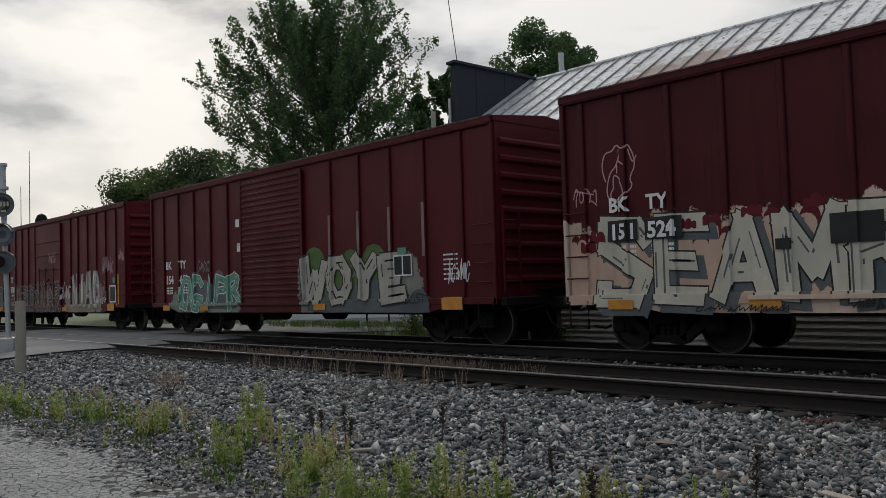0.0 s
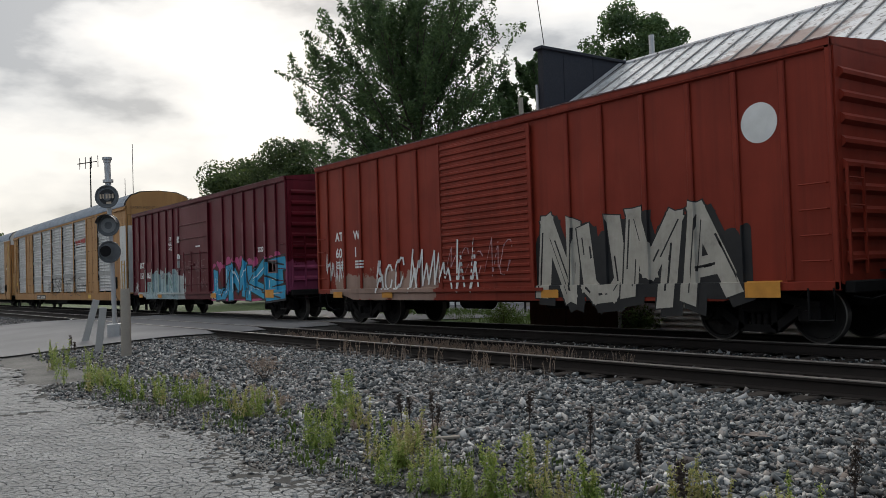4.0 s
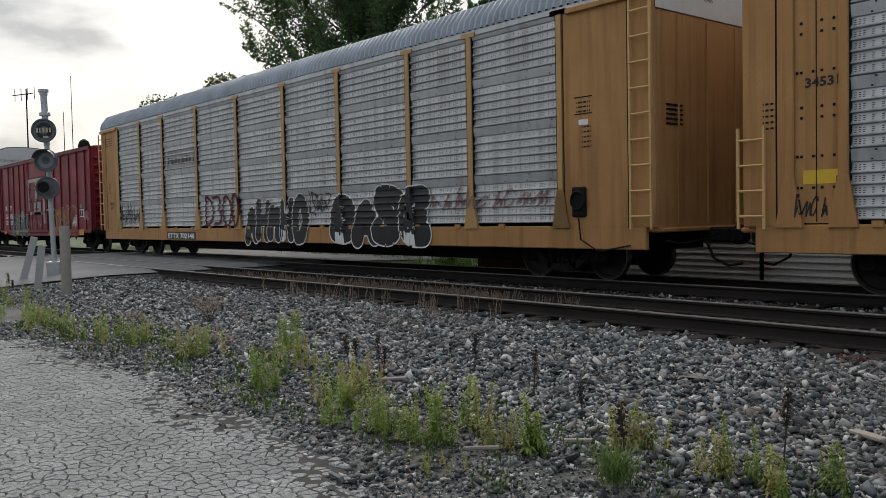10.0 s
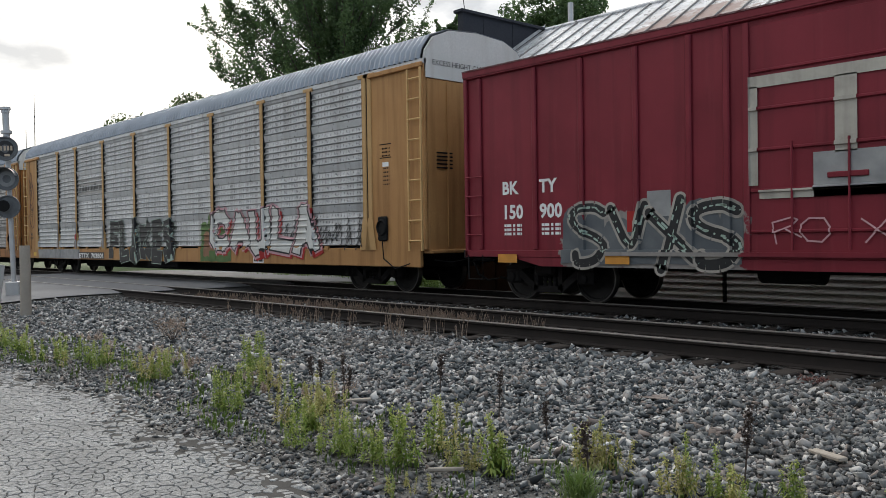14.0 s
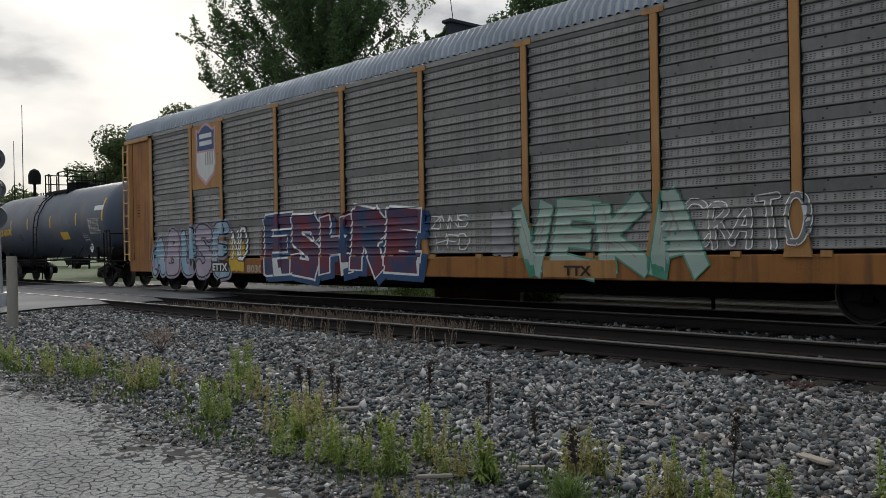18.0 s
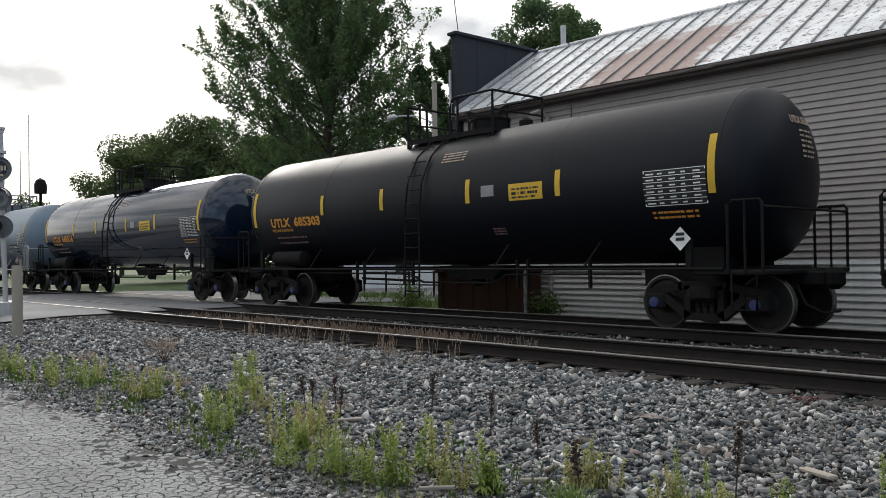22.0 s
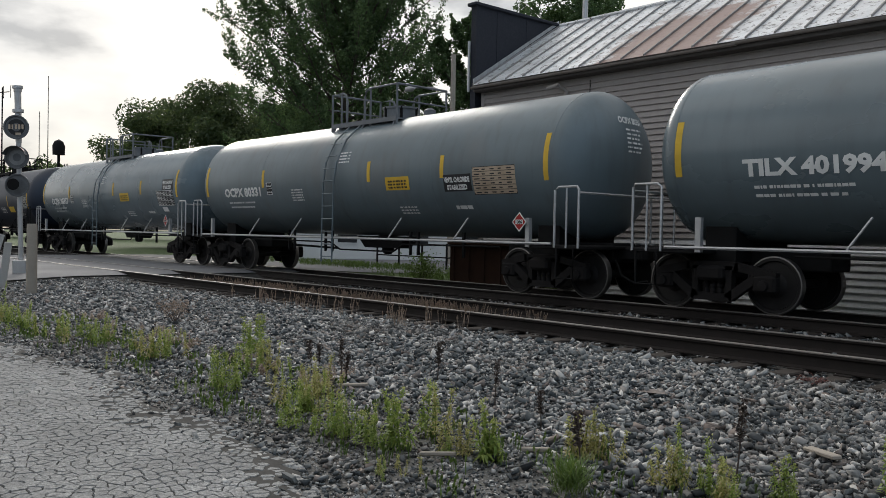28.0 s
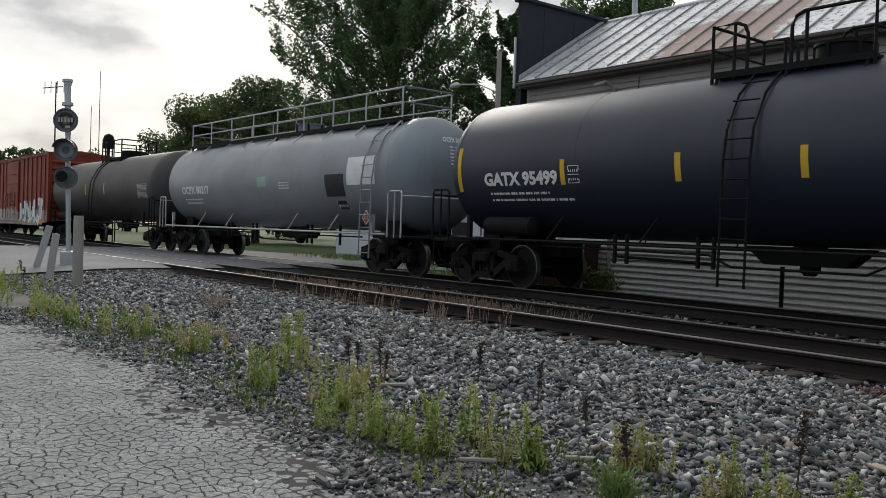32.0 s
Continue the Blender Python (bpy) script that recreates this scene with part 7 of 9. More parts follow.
wild(e, "SCFN", 3.75 - H, 1.55, 0.6, 0.18, SIDE - 0.03, "dark_red", "", thick=0.07, line0=0.0, seed=4)
panels(e, [(5.95, 2.95, 0.3, 0.26, "white", "white stencil square"), (6.0, 2.3, 0.3, 0.2, "white", "white stencil square"), (5.95, 1.95, 0.3, 0.3, "grey_spray", ""), (8.0, 2.7, 0.5, 0.05, "white", "")], y=SIDE - 0.046)
u_text(e, "178", 4.75, 3.1, 0.16)
u_text(e, "4562", 4.72, 2.9, 0.14)
u_text(e, "4412", 4.74, 2.7, 0.14)
wild(e, "THE WGE", 6.5 - H, 1.75, 2.5, 0.42, SIDE - 0.046, "faint", "", thick=0.035, line0=0.0, lean=14, seed=14, label="thin white scrawl across the door")
wild(e, "L IT TWN", 6.5 - H, 1.12, 2.6, 0.4, SIDE - 0.046, "faint", "", thick=0.035, line0=0.0, lean=14, seed=15)
u_text(e, "2020", 13.5, 2.28, 0.16)

m_h = painted_car("oxide_red_car_paint_bright", (0.20, 0.022, 0.034), [(-5.3, -1.8, 0.5, 1.6, (0.26, 0.25, 0.23)), (1.4, 5.6, 0.6, 1.7, (0.30, 0.06, 0.05))], rough=0.5, fade=(0.28, 0.06, 0.07))
h_ = boxcar(-155.3, m_h, "crimson boxcar with a white-sprayed door and tan graffiti", posts_l=(0.42, 1.86, 2.95, 4.1, 5.1, 5.75), posts_r=(10.34, 11.44, 12.68, 13.81, 14.94))
marks(h_, "BK", "TY", "150", "900", 1.0, 1.95)
cloud(h_, 2.5 - H, 0.76, 3.5, 0.8, SIDE - 0.0085, "slate", 17, 0.5)
wild(h_, "SVXS", 2.7 - H, 0.74, 3.3, 1.05, SIDE - 0.012, "black", "stone_white", "", "mint", 0.13, 0.03, 20, 12, "grey and black curling graffiti", soft=True)
wild(h_, "JAWP", 9.35 - H, 0.74, 4.3, 1.3, SIDE - 0.012, "rust_spray", "cream", "", "", 0.25, 0.014, 10, 11, "tan and red sprayed letters", soft=True)
cloud(h_, 10.3 - H, 1.5, 1.1, 0.34, SIDE - 0.0085, "tan", 3, 0.5)
cloud(h_, 12.2 - H, 1.5, 1.2, 0.34, SIDE - 0.0085, "tan", 4, 0.6)
panels(h_, [(6.15, 3.38, 2.95, 0.17, "chalk", "sprayed white bar on the door"), (7.4, 2.35, 0.3, 1.05, "chalk", "sprayed white bar on the door"), (8.72, 1.3, 0.28, 2.1, "chalk", "sprayed white bar on the door"), (7.1, 1.75, 1.2, 0.62, "grey_spray", "grey sprayed patch"), (6.15, 1.95, 0.13, 1.45, "chalk", "sprayed white bar on the door"), (6.3, 1.75, 2.4, 0.13, "chalk", "sprayed white bar on the door")], y=SIDE - 0.050)
panels(h_, [(4.3, 1.55, 0.45, 0.42, "grey_spray", "grey steel placard plate"), (14.1, 1.95, 0.25, 0.16, "green", "green sticker"), (14.05, 1.55, 0.55, 0.34, "white", ""), (11.85, 1.33, 0.4, 0.1, "yellow", "yellow label"), (3.9, 1.3, 0.25, 0.35, "red", "red patch")], y=SIDE - 0.018)
panels(h_, [(14.09, 1.59, 0.21, 0.26, "black", "black stencil panel"), (14.34, 1.59, 0.21, 0.26, "black", "black stencil panel")], y=SIDE - 0.022)
wild(h_, "RO XAU", 6.5 - H, 1.12, 2.5, 0.34, SIDE - 0.046, "pale_pink", "", thick=0.05, line0=0.0, lean=16, seed=18)

small_print(h_, 13.0, 1.7, [(0.5, 0.04, 0.07)] * 6)
for o, t in ((a, "BKTY 151524"), (c, "BKTY 150158"), (h_, "BKTY 150900")):
    v, f = letters(t, 0.2, 1.0)
    decal("end_lettering", [([(H + 0.03, -0.4 + p, 4.22 + q) for p, q in v], f)], M["white"], o)

# ---- enclosed auto racks ----
RACK_L, RACK_Z0, RACK_Z1 = 27.3, 0.62, 5.02


PITCH_Z, BAND_Z, GROUP = 0.159, 0.192, 6


def courses(z0, z1):
    """Heights at which the courses of a side panel begin, each with whether it is a broad smooth band."""
    out, z, k = [], z0, 0
    while z < z1 - 0.03:
        out.append((z, k % GROUP == GROUP - 1))
        z += BAND_Z if k % GROUP == GROUP - 1 else PITCH_Z
        k += 1
    return out


def course_profile(z0, z1):
    """(depth, height) pairs up a galvanised side panel: leaning courses with a rolled lower lip, and broad proud bands between groups of them."""
    prof = []
    for z, band in courses(z0, z1):
        if band:
            prof += [(0.0, z), (-0.030, z + 0.008), (-0.052, z + 0.176), (-0.002, z + 0.190)]
        else:
            prof += [(0.0, z), (-0.048, z + 0.010), (-0.050, z + 0.022), (-0.024, z + 0.044), (-0.010, z + 0.070), (-0.001, z + PITCH_Z - 0.001)]
    return [(a, min(b, z1)) for a, b in prof]


def corrugated(x0, x1, z0, z1, y):
    """A galvanised side panel."""
    prof = course_profile(z0, z1)
    bm = bmesh.new()
    quad_strip(bm, [[(x, y + a, b) for a, b in prof] for x in (x0, x1)], closed=False)
    return bm


def perforated(x0, x1, z0, z1, y):
    """Small dark slots in clustered columns on the leaning courses, and bolts along the smooth bands."""
    v, f = [], []
    prof = course_profile(z0, z1)
    pz, py = [p[1] for p in prof], [p[0] for p in prof]

    def spot(x, z, w, h, yy):
        n = len(v)
        v.extend(((x, y + float(np.interp(z, pz, py)) - yy, z), (x + w, y + float(np.interp(z, pz, py)) - yy, z), (x + w, y + float(np.interp(z + h, pz, py)) - yy, z + h), (x, y + float(np.interp(z + h, pz, py)) - yy, z + h)))
        f.append((n, n + 1, n + 2, n + 3))

    cols, x, k = [], x0 + 0.07, 0
    while x < x1 - 0.08:
        cols.append(x)
        x += (0.058, 0.058, 0.12, 0.13, 0.13, 0.06, 0.06, 0.13, 0.15)[k % 9]
        k += 1
    for z, band in courses(z0, z1):
        if z > z1 - PITCH_Z:
            continue
        if band:
            for q in np.arange(x0 + 0.3, x1 - 0.1, 0.62):
                spot(q, z + 0.022, 0.034, 0.024, 0.004)
                spot(q + 0.06, z + 0.145, 0.034, 0.024, 0.004)
        else:
            for q in cols:
                for dz in (0.052, 0.082, 0.112):
                    spot(q, z + dz, 0.033, 0.012, 0.002)
    return v, f


def autorack(left, panel, frame_mat, label, posts, solid=(), end_mat="rack_white", end_panel="rack_yellow", right_end=2.0, left_end=0.75, sill="rack_yellow", plate=(), post_mat="", ladder_top=RACK_Z1 - 0.15):
    c = start_car("autorack_car", left, RACK_L, label)
    h = RACK_L / 2
    fm = M[frame_mat]
    for s in (-1, 1):
        y0, y1 = sorted((s * 1.5, s * 1.6))
        part("side_sill", B(-h + 0.2, h - 0.2, y0, y1, RACK_Z0, 1.04, bevel=0.015), M[sill], c)
        part("top_rail", B(-h, h, *sorted((s * 1.52, s * 1.61)), RACK_Z1 - 0.07, RACK_Z1 + 0.05, bevel=0.01), fm if solid else M[panel], c)
    part("floor", B(-h + 0.2, h - 0.2, -1.5, 1.5, 0.95, 1.05), M["under"], c)
    part("inner_wall", B(-h + 0.3, h - 0.3, 1.40, 1.5, 1.0, RACK_Z1), M[panel], c)
    # camera side: panels between posts
    edges = [left_end, *posts, RACK_L - right_end]
    for u0, u1 in zip(edges, edges[1:]):
        if plate and plate[0] <= u0 and u1 <= plate[1]:
            part("emblem_plate", B(u0 - h + 0.05, u1 - h - 0.05, SIDE - 0.002, SIDE + 0.03, 3.08, RACK_Z1 - 0.06), fm, c)
        if any(a <= u0 and u1 <= b for a, b in solid):
            part("steel_panel", B(u0 - h + 0.05, u1 - h - 0.05, SIDE + 0.02, SIDE + 0.05, 1.06, RACK_Z1 - 0.06), fm, c)
            bm = bmesh.new()
            for z in (1.55, 2.0, 2.55, 2.7, 3.2, 3.75, 3.9, 4.4, 4.75):
                for q in (0.12, 0.2, 0.42, 0.58, 0.8, 0.9):
                    if (int(z * 20) + int(q * 50)) % 3:
                        box(bm, u0 - h + (u1 - u0) * q, u0 - h + (u1 - u0) * q + 0.035, SIDE + 0.008, SIDE + 0.022, z, z + 0.035)
            tagged(part("rivet", bm, M["under"], c), kind="stuff")
            xm = (u0 + u1) / 2 - h
            part("panel_seam", B(xm - 0.006, xm + 0.006, SIDE + 0.012, SIDE + 0.03, 1.08, RACK_Z1 - 0.1), M["under"], c)
            continue
        part("side_panel", corrugated(u0 - h + 0.06, u1 - h - 0.06, 1.10, RACK_Z1 - 0.08, SIDE + 0.05), M[panel], c)
        tagged(part("vent_perforation", arrays("vents", *perforated(u0 - h + 0.06, u1 - h - 0.06, 1.10, RACK_Z1 - 0.08, SIDE + 0.05), M["slot"]), None, c), kind="stuff")
        for x in (u0 - h + 0.085, u1 - h - 0.093):
            part("panel_gap", B(x, x + 0.008, SIDE - 0.012, SIDE + 0.04, 1.1, RACK_Z1 - 0.08), M["under"], c)
    post = mesh_of("side_post", B(-0.075, 0.075, SIDE - 0.03, SIDE + 0.05, 1.02, RACK_Z1 - 0.02, bevel=0.015), M[post_mat] if post_mat else fm)
    foot = mesh_of("post_foot", prism(bmesh.new(), [(-0.21, 1.0), (0.21, 1.0), (0.17, 1.2), (0.08, 1.72), (-0.08, 1.72), (-0.17, 1.2)], "y", SIDE - 0.034, SIDE + 0.03), M[post_mat] if post_mat else fm)
    for u in edges:
        part("side_post", post, None, c).location = (u - h, 0, 0)
        part("post_foot", foot, None, c).location = (u - h, 0, 0)
        if frame_mat != "rack_yellow" or not solid:
            part("post_cap", B(u - h - 0.2, u - h + 0.2, SIDE - 0.034, SIDE + 0.02, RACK_Z1 - 0.09, RACK_Z1 - 0.005), M[post_mat] if post_mat else fm, c)
    n = int((RACK_L - 4) / 1.35)
    for i in range(n):
        x = -h + 2 + i * 1.35
        part("bracket", B(x - 0.08, x + 0.08, SIDE - 0.022, SIDE + 0.03, 1.0, 1.09), fm, c)
    # the relief of the near side, for paint that lies on it
    prof = [(-1.0, -1.6), (1.045, -1.6)] + [(b, SIDE + 0.05 + a) for a, b in course_profile(1.10, RACK_Z1 - 0.08)]
    pz, py = [p[0] for p in prof], [p[1] for p in prof]
    bars_ = [(u - h - 0.075, u - h + 0.075) for u in edges]
    plain = [(u0 - h + 0.05, u1 - h - 0.05) for u0, u1 in zip(edges, edges[1:]) if any(a <= u0 and u1 <= b for a, b in solid)]

    def surf(x, z):
        if z <= 1.0:
            return -1.6
        for a, b in bars_:
            if abs(x - (a + b) / 2) <= max(0.076, float(np.interp(z, (1.0, 1.2, 1.72, 1.73), (0.215, 0.178, 0.092, 0.0)))):
                return -1.634
        if x < left_end - h or x > h - right_end:
            return -1.6
        if any(a < x < b for a, b in plain) or (plate and z > 3.07 and plate[0] - h < x < plate[1] - h):
            return -1.605 if plate else -1.58
        return float(np.interp(z, pz, py))

    RELIEF[c.name] = ([q for a, b in bars_ for q in (a - 0.14, a - 0.10, a - 0.055, a - 0.006, a, b, b + 0.006, b + 0.055, b + 0.10, b + 0.14)], [q for q in pz if 0.9 < q < 2.6] + [1.2, 1.45, 1.72], surf)
    # curved roof of cross-corrugated sheet
    arc = [(SIDE, RACK_Z1 + 0.03), (SIDE + 0.05, RACK_Z1 + 0.25), (SIDE + 0.28, RACK_Z1 + 0.55), (SIDE + 0.75, RACK_Z1 + 0.74), (0, RACK_Z1 + 0.80)]
    arc = arc + [(-a, b) for a, b in arc[-2::-1]]
    bm = bmesh.new()
    rings, step = [], 0.09
    x, k = -h + 0.02, 0
    while x < h - 0.02:
        r = 0.05 if k % 4 in (1, 2) else 0.0
        rings.append([(x, a * (1 + r / 1.6), b + r * 0.6) for a, b in arc])
        x += step / 2
        k += 1
    quad_strip(bm, rings, closed=False)
    part("roof", bm, M["rack_roof"], c, "curved corrugated galvanised roof")
    # ends: plated corners, door leaves, roof cap and ladders
    for s in (-1, 1):
        low = [(a * 0.995, b - 0.01) for a, b in arc]
        cap = part("end_cap", prism(bmesh.new(), [(SIDE + 0.03, RACK_Z1 - 0.35), *low, (-SIDE - 0.03, RACK_Z1 - 0.35)], "x", *sorted((s * (h - 0.06), s * h))), M[end_mat], c, "painted roof end cap")
        part("end_door", B(*sorted((s * (h - 0.10), s * (h - 0.02))), SIDE + 0.1, -SIDE - 0.1, 0.98, RACK_Z1 - 0.35, bevel=0.02), M[end_panel], c)
        ue = right_end if s > 0 else left_end
        x0, x1 = sorted((s * (h - ue + 0.05), s * (h - 0.0)))
        part("corner_panel", B(x0, x1, SIDE + 0.0, SIDE + 0.07, 1.0, RACK_Z1 - 0.02, bevel=0.02), M[end_panel], c)
        part("far_corner_panel", B(x0, x1, -SIDE - 0.07, -SIDE, 1.0, RACK_Z1 - 0.02, bevel=0.02), M[end_panel], c)
        part("end_platform", B(*sorted((s * (h - 0.4), s * (h + 0.1))), -1.5, 1.5, 0.92, 1.0, bevel=0.02), fm, c)
        v, f = letters("EXCESS HEIGHT CAR", 0.16, 1.5)
        decal("end_lettering", [([(s * (h + 0.006), -1.35 + p, RACK_Z1 - 0.06 + q) for p, q in v], f)], M["black"], cap)
        for q in range(5):
            part("door_vent", B(*sorted((s * (h - 0.02), s * (h + 0.004))), -1.25, -0.8, 2.75 + q * 0.08, 2.78 + q * 0.08), M["under"], c)
        for q in range(3):
            part("end_door_fold", B(*sorted((s * (h - 0.02), s * (h + 0.01))), -0.95 + q * 0.9, -0.9 + q * 0.9, 1.05, RACK_Z1 - 0.4), M[end_panel], c)
        ladder(c, h - 0.44 if s > 0 else -h - 0.02, SIDE - 0.09, 0.98, ladder_top, 0.42, 9 if ladder_top > 3 else 4, "ladder_paint", r=0.02)
        part("corner_seam", B(s * (h - 0.55) - 0.012, s * (h - 0.55) + 0.012, SIDE - 0.006, SIDE + 0.02, 1.0, RACK_Z1 - 0.1), M["under"], c)
        part("top_bracket", B(*sorted((s * (h - 1.9), s * (h - 0.02))), SIDE - 0.075, SIDE + 0.0, RACK_Z1 - 0.13, RACK_Z1 - 0.03, bevel=0.012), fm, c)
        small_print(c, ue * 0.45 if s < 0 else RACK_L - ue * 0.75, 2.9, [(0.22, 0.03, 0.09)] * 5, "under", h)
        if s > 0:
            part("brake_wheel", lathe(bmesh.new(), [(-0.03, 0.16), (0.0, 0.19), (0.03, 0.16), (0.0, 0.14)], 18, "y", (s * (h - ue + 0.45), SIDE - 0.06, 1.5), caps=False), M["under"], c)
            part("brake_gear_box", B(h - ue + 0.28, h - ue + 0.62, SIDE - 0.05, SIDE + 0.01, 1.2, 1.75, bevel=0.03), M["under"], c)
            part("brake_chain", T([(h - ue + 0.45, SIDE - 0.05, 1.25), (h - ue + 0.5, SIDE - 0.05, 0.8), (h - ue + 0.9, SIDE - 0.04, 0.58), (h - 0.5, SIDE - 0.04, 0.7)], 0.014, 5), M["under"], c)
            panels(c, [(RACK_L - ue + 0.35, 3.35, 0.42, 0.02, "under", ""), (RACK_L - ue + 0.35, 3.05, 0.42, 0.02, "under", ""), (RACK_L - ue + 0.45, 2.86, 0.22, 0.1, "white", "white sticker")], h, SIDE - 0.012)
            small_print(c, RACK_L - ue + 0.4, 3.33, [(0.32, 0.03, 0.08)] * 3, "under", h)
    part("centre_sill", B(-h + 4.2, h - 4.2, -0.5, 0.5, 0.30, 0.95, bevel=0.03), M["under"], c)
    for s in (-1, 1):
        part("stub_sill", B(*sorted((s * (h - 4.2), s * (h - 0.4))), -0.4, 0.4, 0.6, 0.95), M["under"], c)
    part("battery_box", B(-1.2, 1.2, -1.4, -0.8, 0.42, 0.8, bevel=0.03), M["under"], c)
    for s in (-1, 1):
        truck(c, s * (h - 2.6))
    couplers(c, h)
    cut_lever(c, h)
    return c


RH = RACK_L / 2
f_ = autorack(-109.1, "galv", "rack_yellow", "auto-rack car with silver panels, yellow plates and frame", (1.54, 4.28, 6.39, 9.15, 11.9, 14.65, 17.4, 20.2, 22.3, 25.0), solid=((0.7, 1.6), (4.2, 6.5), (20.1, 22.4)), end_mat="rack_yellow", right_end=2.1, left_end=0.75, ladder_top=2.5)
panels(f_, [(7.5, 0.66, 2.65, 0.26, "black", "black number board"), (20.4, 0.72, 0.55, 0.2, "yellow", "")], RH, SIDE - 0.016)
u_text(f_, "CTTX  691990", 7.68, 0.70, 0.17, "white", RH, 2.3, SIDE - 0.022)
panels(f_, [(17.75 + 0.56 * q, 3.66 + 0.02 * q, 0.48, 0.24, "red", "red block of a company emblem") for q in range(4)] + [(17.75, 3.52, 2.1, 0.06, "black", "black bar of a company emblem")], RH, SIDE - 0.012)
wild(f_, "ANSR", 10.9 - RH, 1.0, 3.7, 0.95, SIDE - 0.012, "black", "", thick=0.032, line0=0.0, lean=14, seed=21, label="black line graffiti", soft=True)
wild(f_, "HEXR", 11.1 - RH, 0.95, 3.5, 0.9, SIDE - 0.012, "black", "", thick=0.028, line0=0.0, lean=18, seed=25, soft=True, crowd=1.3)
wild(f_, "WOTE", 15.5 - RH, 0.85, 3.2, 1.0, SIDE - 0.012, "black", "", thick=0.028, line0=0.0, lean=16, seed=26, soft=True, crowd=1.3)
wild(f_, "MOTE", 15.4 - RH, 1.0, 3.3, 0.9, SIDE - 0.012, "black", "", thick=0.032, line0=0.0, lean=12, seed=22, label="black line graffiti", soft=True)
scribble(f_, 18.8 - RH, 1.35, 1.3, 0.2, SIDE - 0.012, 6, "black", 23, 0.016)
u_text(f_, "34531", 0.98, 3.0, 0.13, "black", RH, 0.5, SIDE - 0.012)
panels(f_, [(0.95, 1.62, 0.5, 0.2, "yellow", "yellow warning label")], RH, SIDE - 0.012)
scribble(f_, 0.8 - RH, 1.15, 0.5, 0.35, SIDE - 0.012, 4, "black", 24, 0.012)
part("end_sheet", B(RH - 0.015, RH + 0.016, SIDE + 0.1, 1.5, 1.0, 4.15), M["rack_white"], f_, "white painted lower end doors")
panels(f_, [(26.32, 1.05, 0.97, 3.1, "rack_white", "white painted end post")], RH, SIDE - 0.012)

g_posts = (1.9, 4.2, 6.35, 9.2, 12.1, 14.95, 17.7, 20.6, 22.7, 25.2)
g_ = autorack(-138.0, "galv", "rack_yellow", "auto-rack car with silver panels and yellow ends", g_posts, end_mat="rack_white", right_end=2.1, left_end=1.9 - 0.15, post_mat="post_pale")
panels(g_, [(6.6, 0.66, 2.4, 0.26, "black", "black number board")], RH, SIDE - 0.016)
u_text(g_, "ETTX 702146", 6.7, 0.70, 0.17, "white", RH, 2.2, SIDE - 0.022)
panels(g_, [(6.70, 3.08, 2.5, 0.62, "galv_dirty", "smooth grey band of a company emblem")], RH, SIDE - 0.010)
panels(g_, [(6.80 + 0.3 * q, 3.24, 0.2 if q % 3 else 0.12, 0.26 if q in (0, 5) else 0.2, "black", "") for q in range(8)], RH, SIDE - 0.020, "emblem_bar")
wild(g_, "D3OO", 9.75 - RH, 1.1, 2.5, 0.95, SIDE - 0.036, "dark_red", "black", "", "", 0.075, 0.007, 6, 5, "red outlined sprayed letters", soft=True)
wild(g_, "AHMHO", 12.6 - RH, 0.62, 3.5, 1.25, SIDE - 0.036, "black", "white", "", "", 0.34, 0.020, 6, 6, "fat black sprayed letters edged in white", soft=True, crowd=1.15)
wild(g_, "BASE", 17.35 - RH, 0.62, 3.9, 1.3, SIDE - 0.036, "black", "white", "", "", 0.36, 0.022, 8, 7, "fat black sprayed letters edged in white", soft=True, crowd=1.25)
line_tag(g_, 16.25 - RH, 1.15, 1.05, 0.85, "04 09|28 37 26 17 19 28 38 45 34 25 16|57 66 75 64 55 57|78 98 74|05 03 23|22 25|36 33 45 44|58 55 64 53 46", SIDE - 0.036, "black", 0.02, "thin black sprayed numerals")
line_tag(g_, 15.85 - RH, 0.95, 0.4, 0.6, "18 09 28 68 97 94 71 41 13 18|34 55 57|65 86 75|43 62 72", SIDE - 0.036, "white", 0.018, "small sprayed face")
scribble(g_, 2.0 - RH, 1.15, 2.1, 1.0, SIDE - 0.012, 7, "black", 26, 0.024, "black line graffiti")
scribble(g_, 20.8 - RH, 1.4, 4.0, 0.5, SIDE - 0.036, 10, "faint", 27, 0.02)
u_text(g_, "NKCR", 0.88, 1.98, 0.125, "black", RH, 0, SIDE - 0.012)
u_text(g_, "4997", 0.90, 1.80, 0.125, "black", RH, 0, SIDE - 0.012)
small_print(g_, 0.5, 4.7, [(0.8, 0.03, 0.09)] * 4, "black", RH)

i_ = autorack(-183.8, "galv", "rack_yellow", "auto-rack car with silver panels and dark blue graffiti", (4.2, 6.3, 9.15, 12.0, 14.8, 17.7, 20.6, 22.9, 25.2), end_mat="rack_white", right_end=1.9, left_end=1.45, post_mat="post_pale")
panels(i_, [(6.45, 0.66, 2.7, 0.24, "black", "black number board"), (20.05, 0.64, 0.55, 0.26, "white", "")], RH, SIDE - 0.016)
panels(i_, [(20.09, 0.68, 0.21, 0.18, "black", ""), (20.34, 0.68, 0.21, 0.18, "black", "")], RH, SIDE - 0.020)
u_text(i_, "ETTX  703801", 6.55, 0.69, 0.17, "white", RH, 2.5, SIDE - 0.022)
panels(i_, [(6.55, 3.08, 2.5, 0.62, "galv_dirty", "smooth grey band of a company emblem")], RH, SIDE - 0.010)
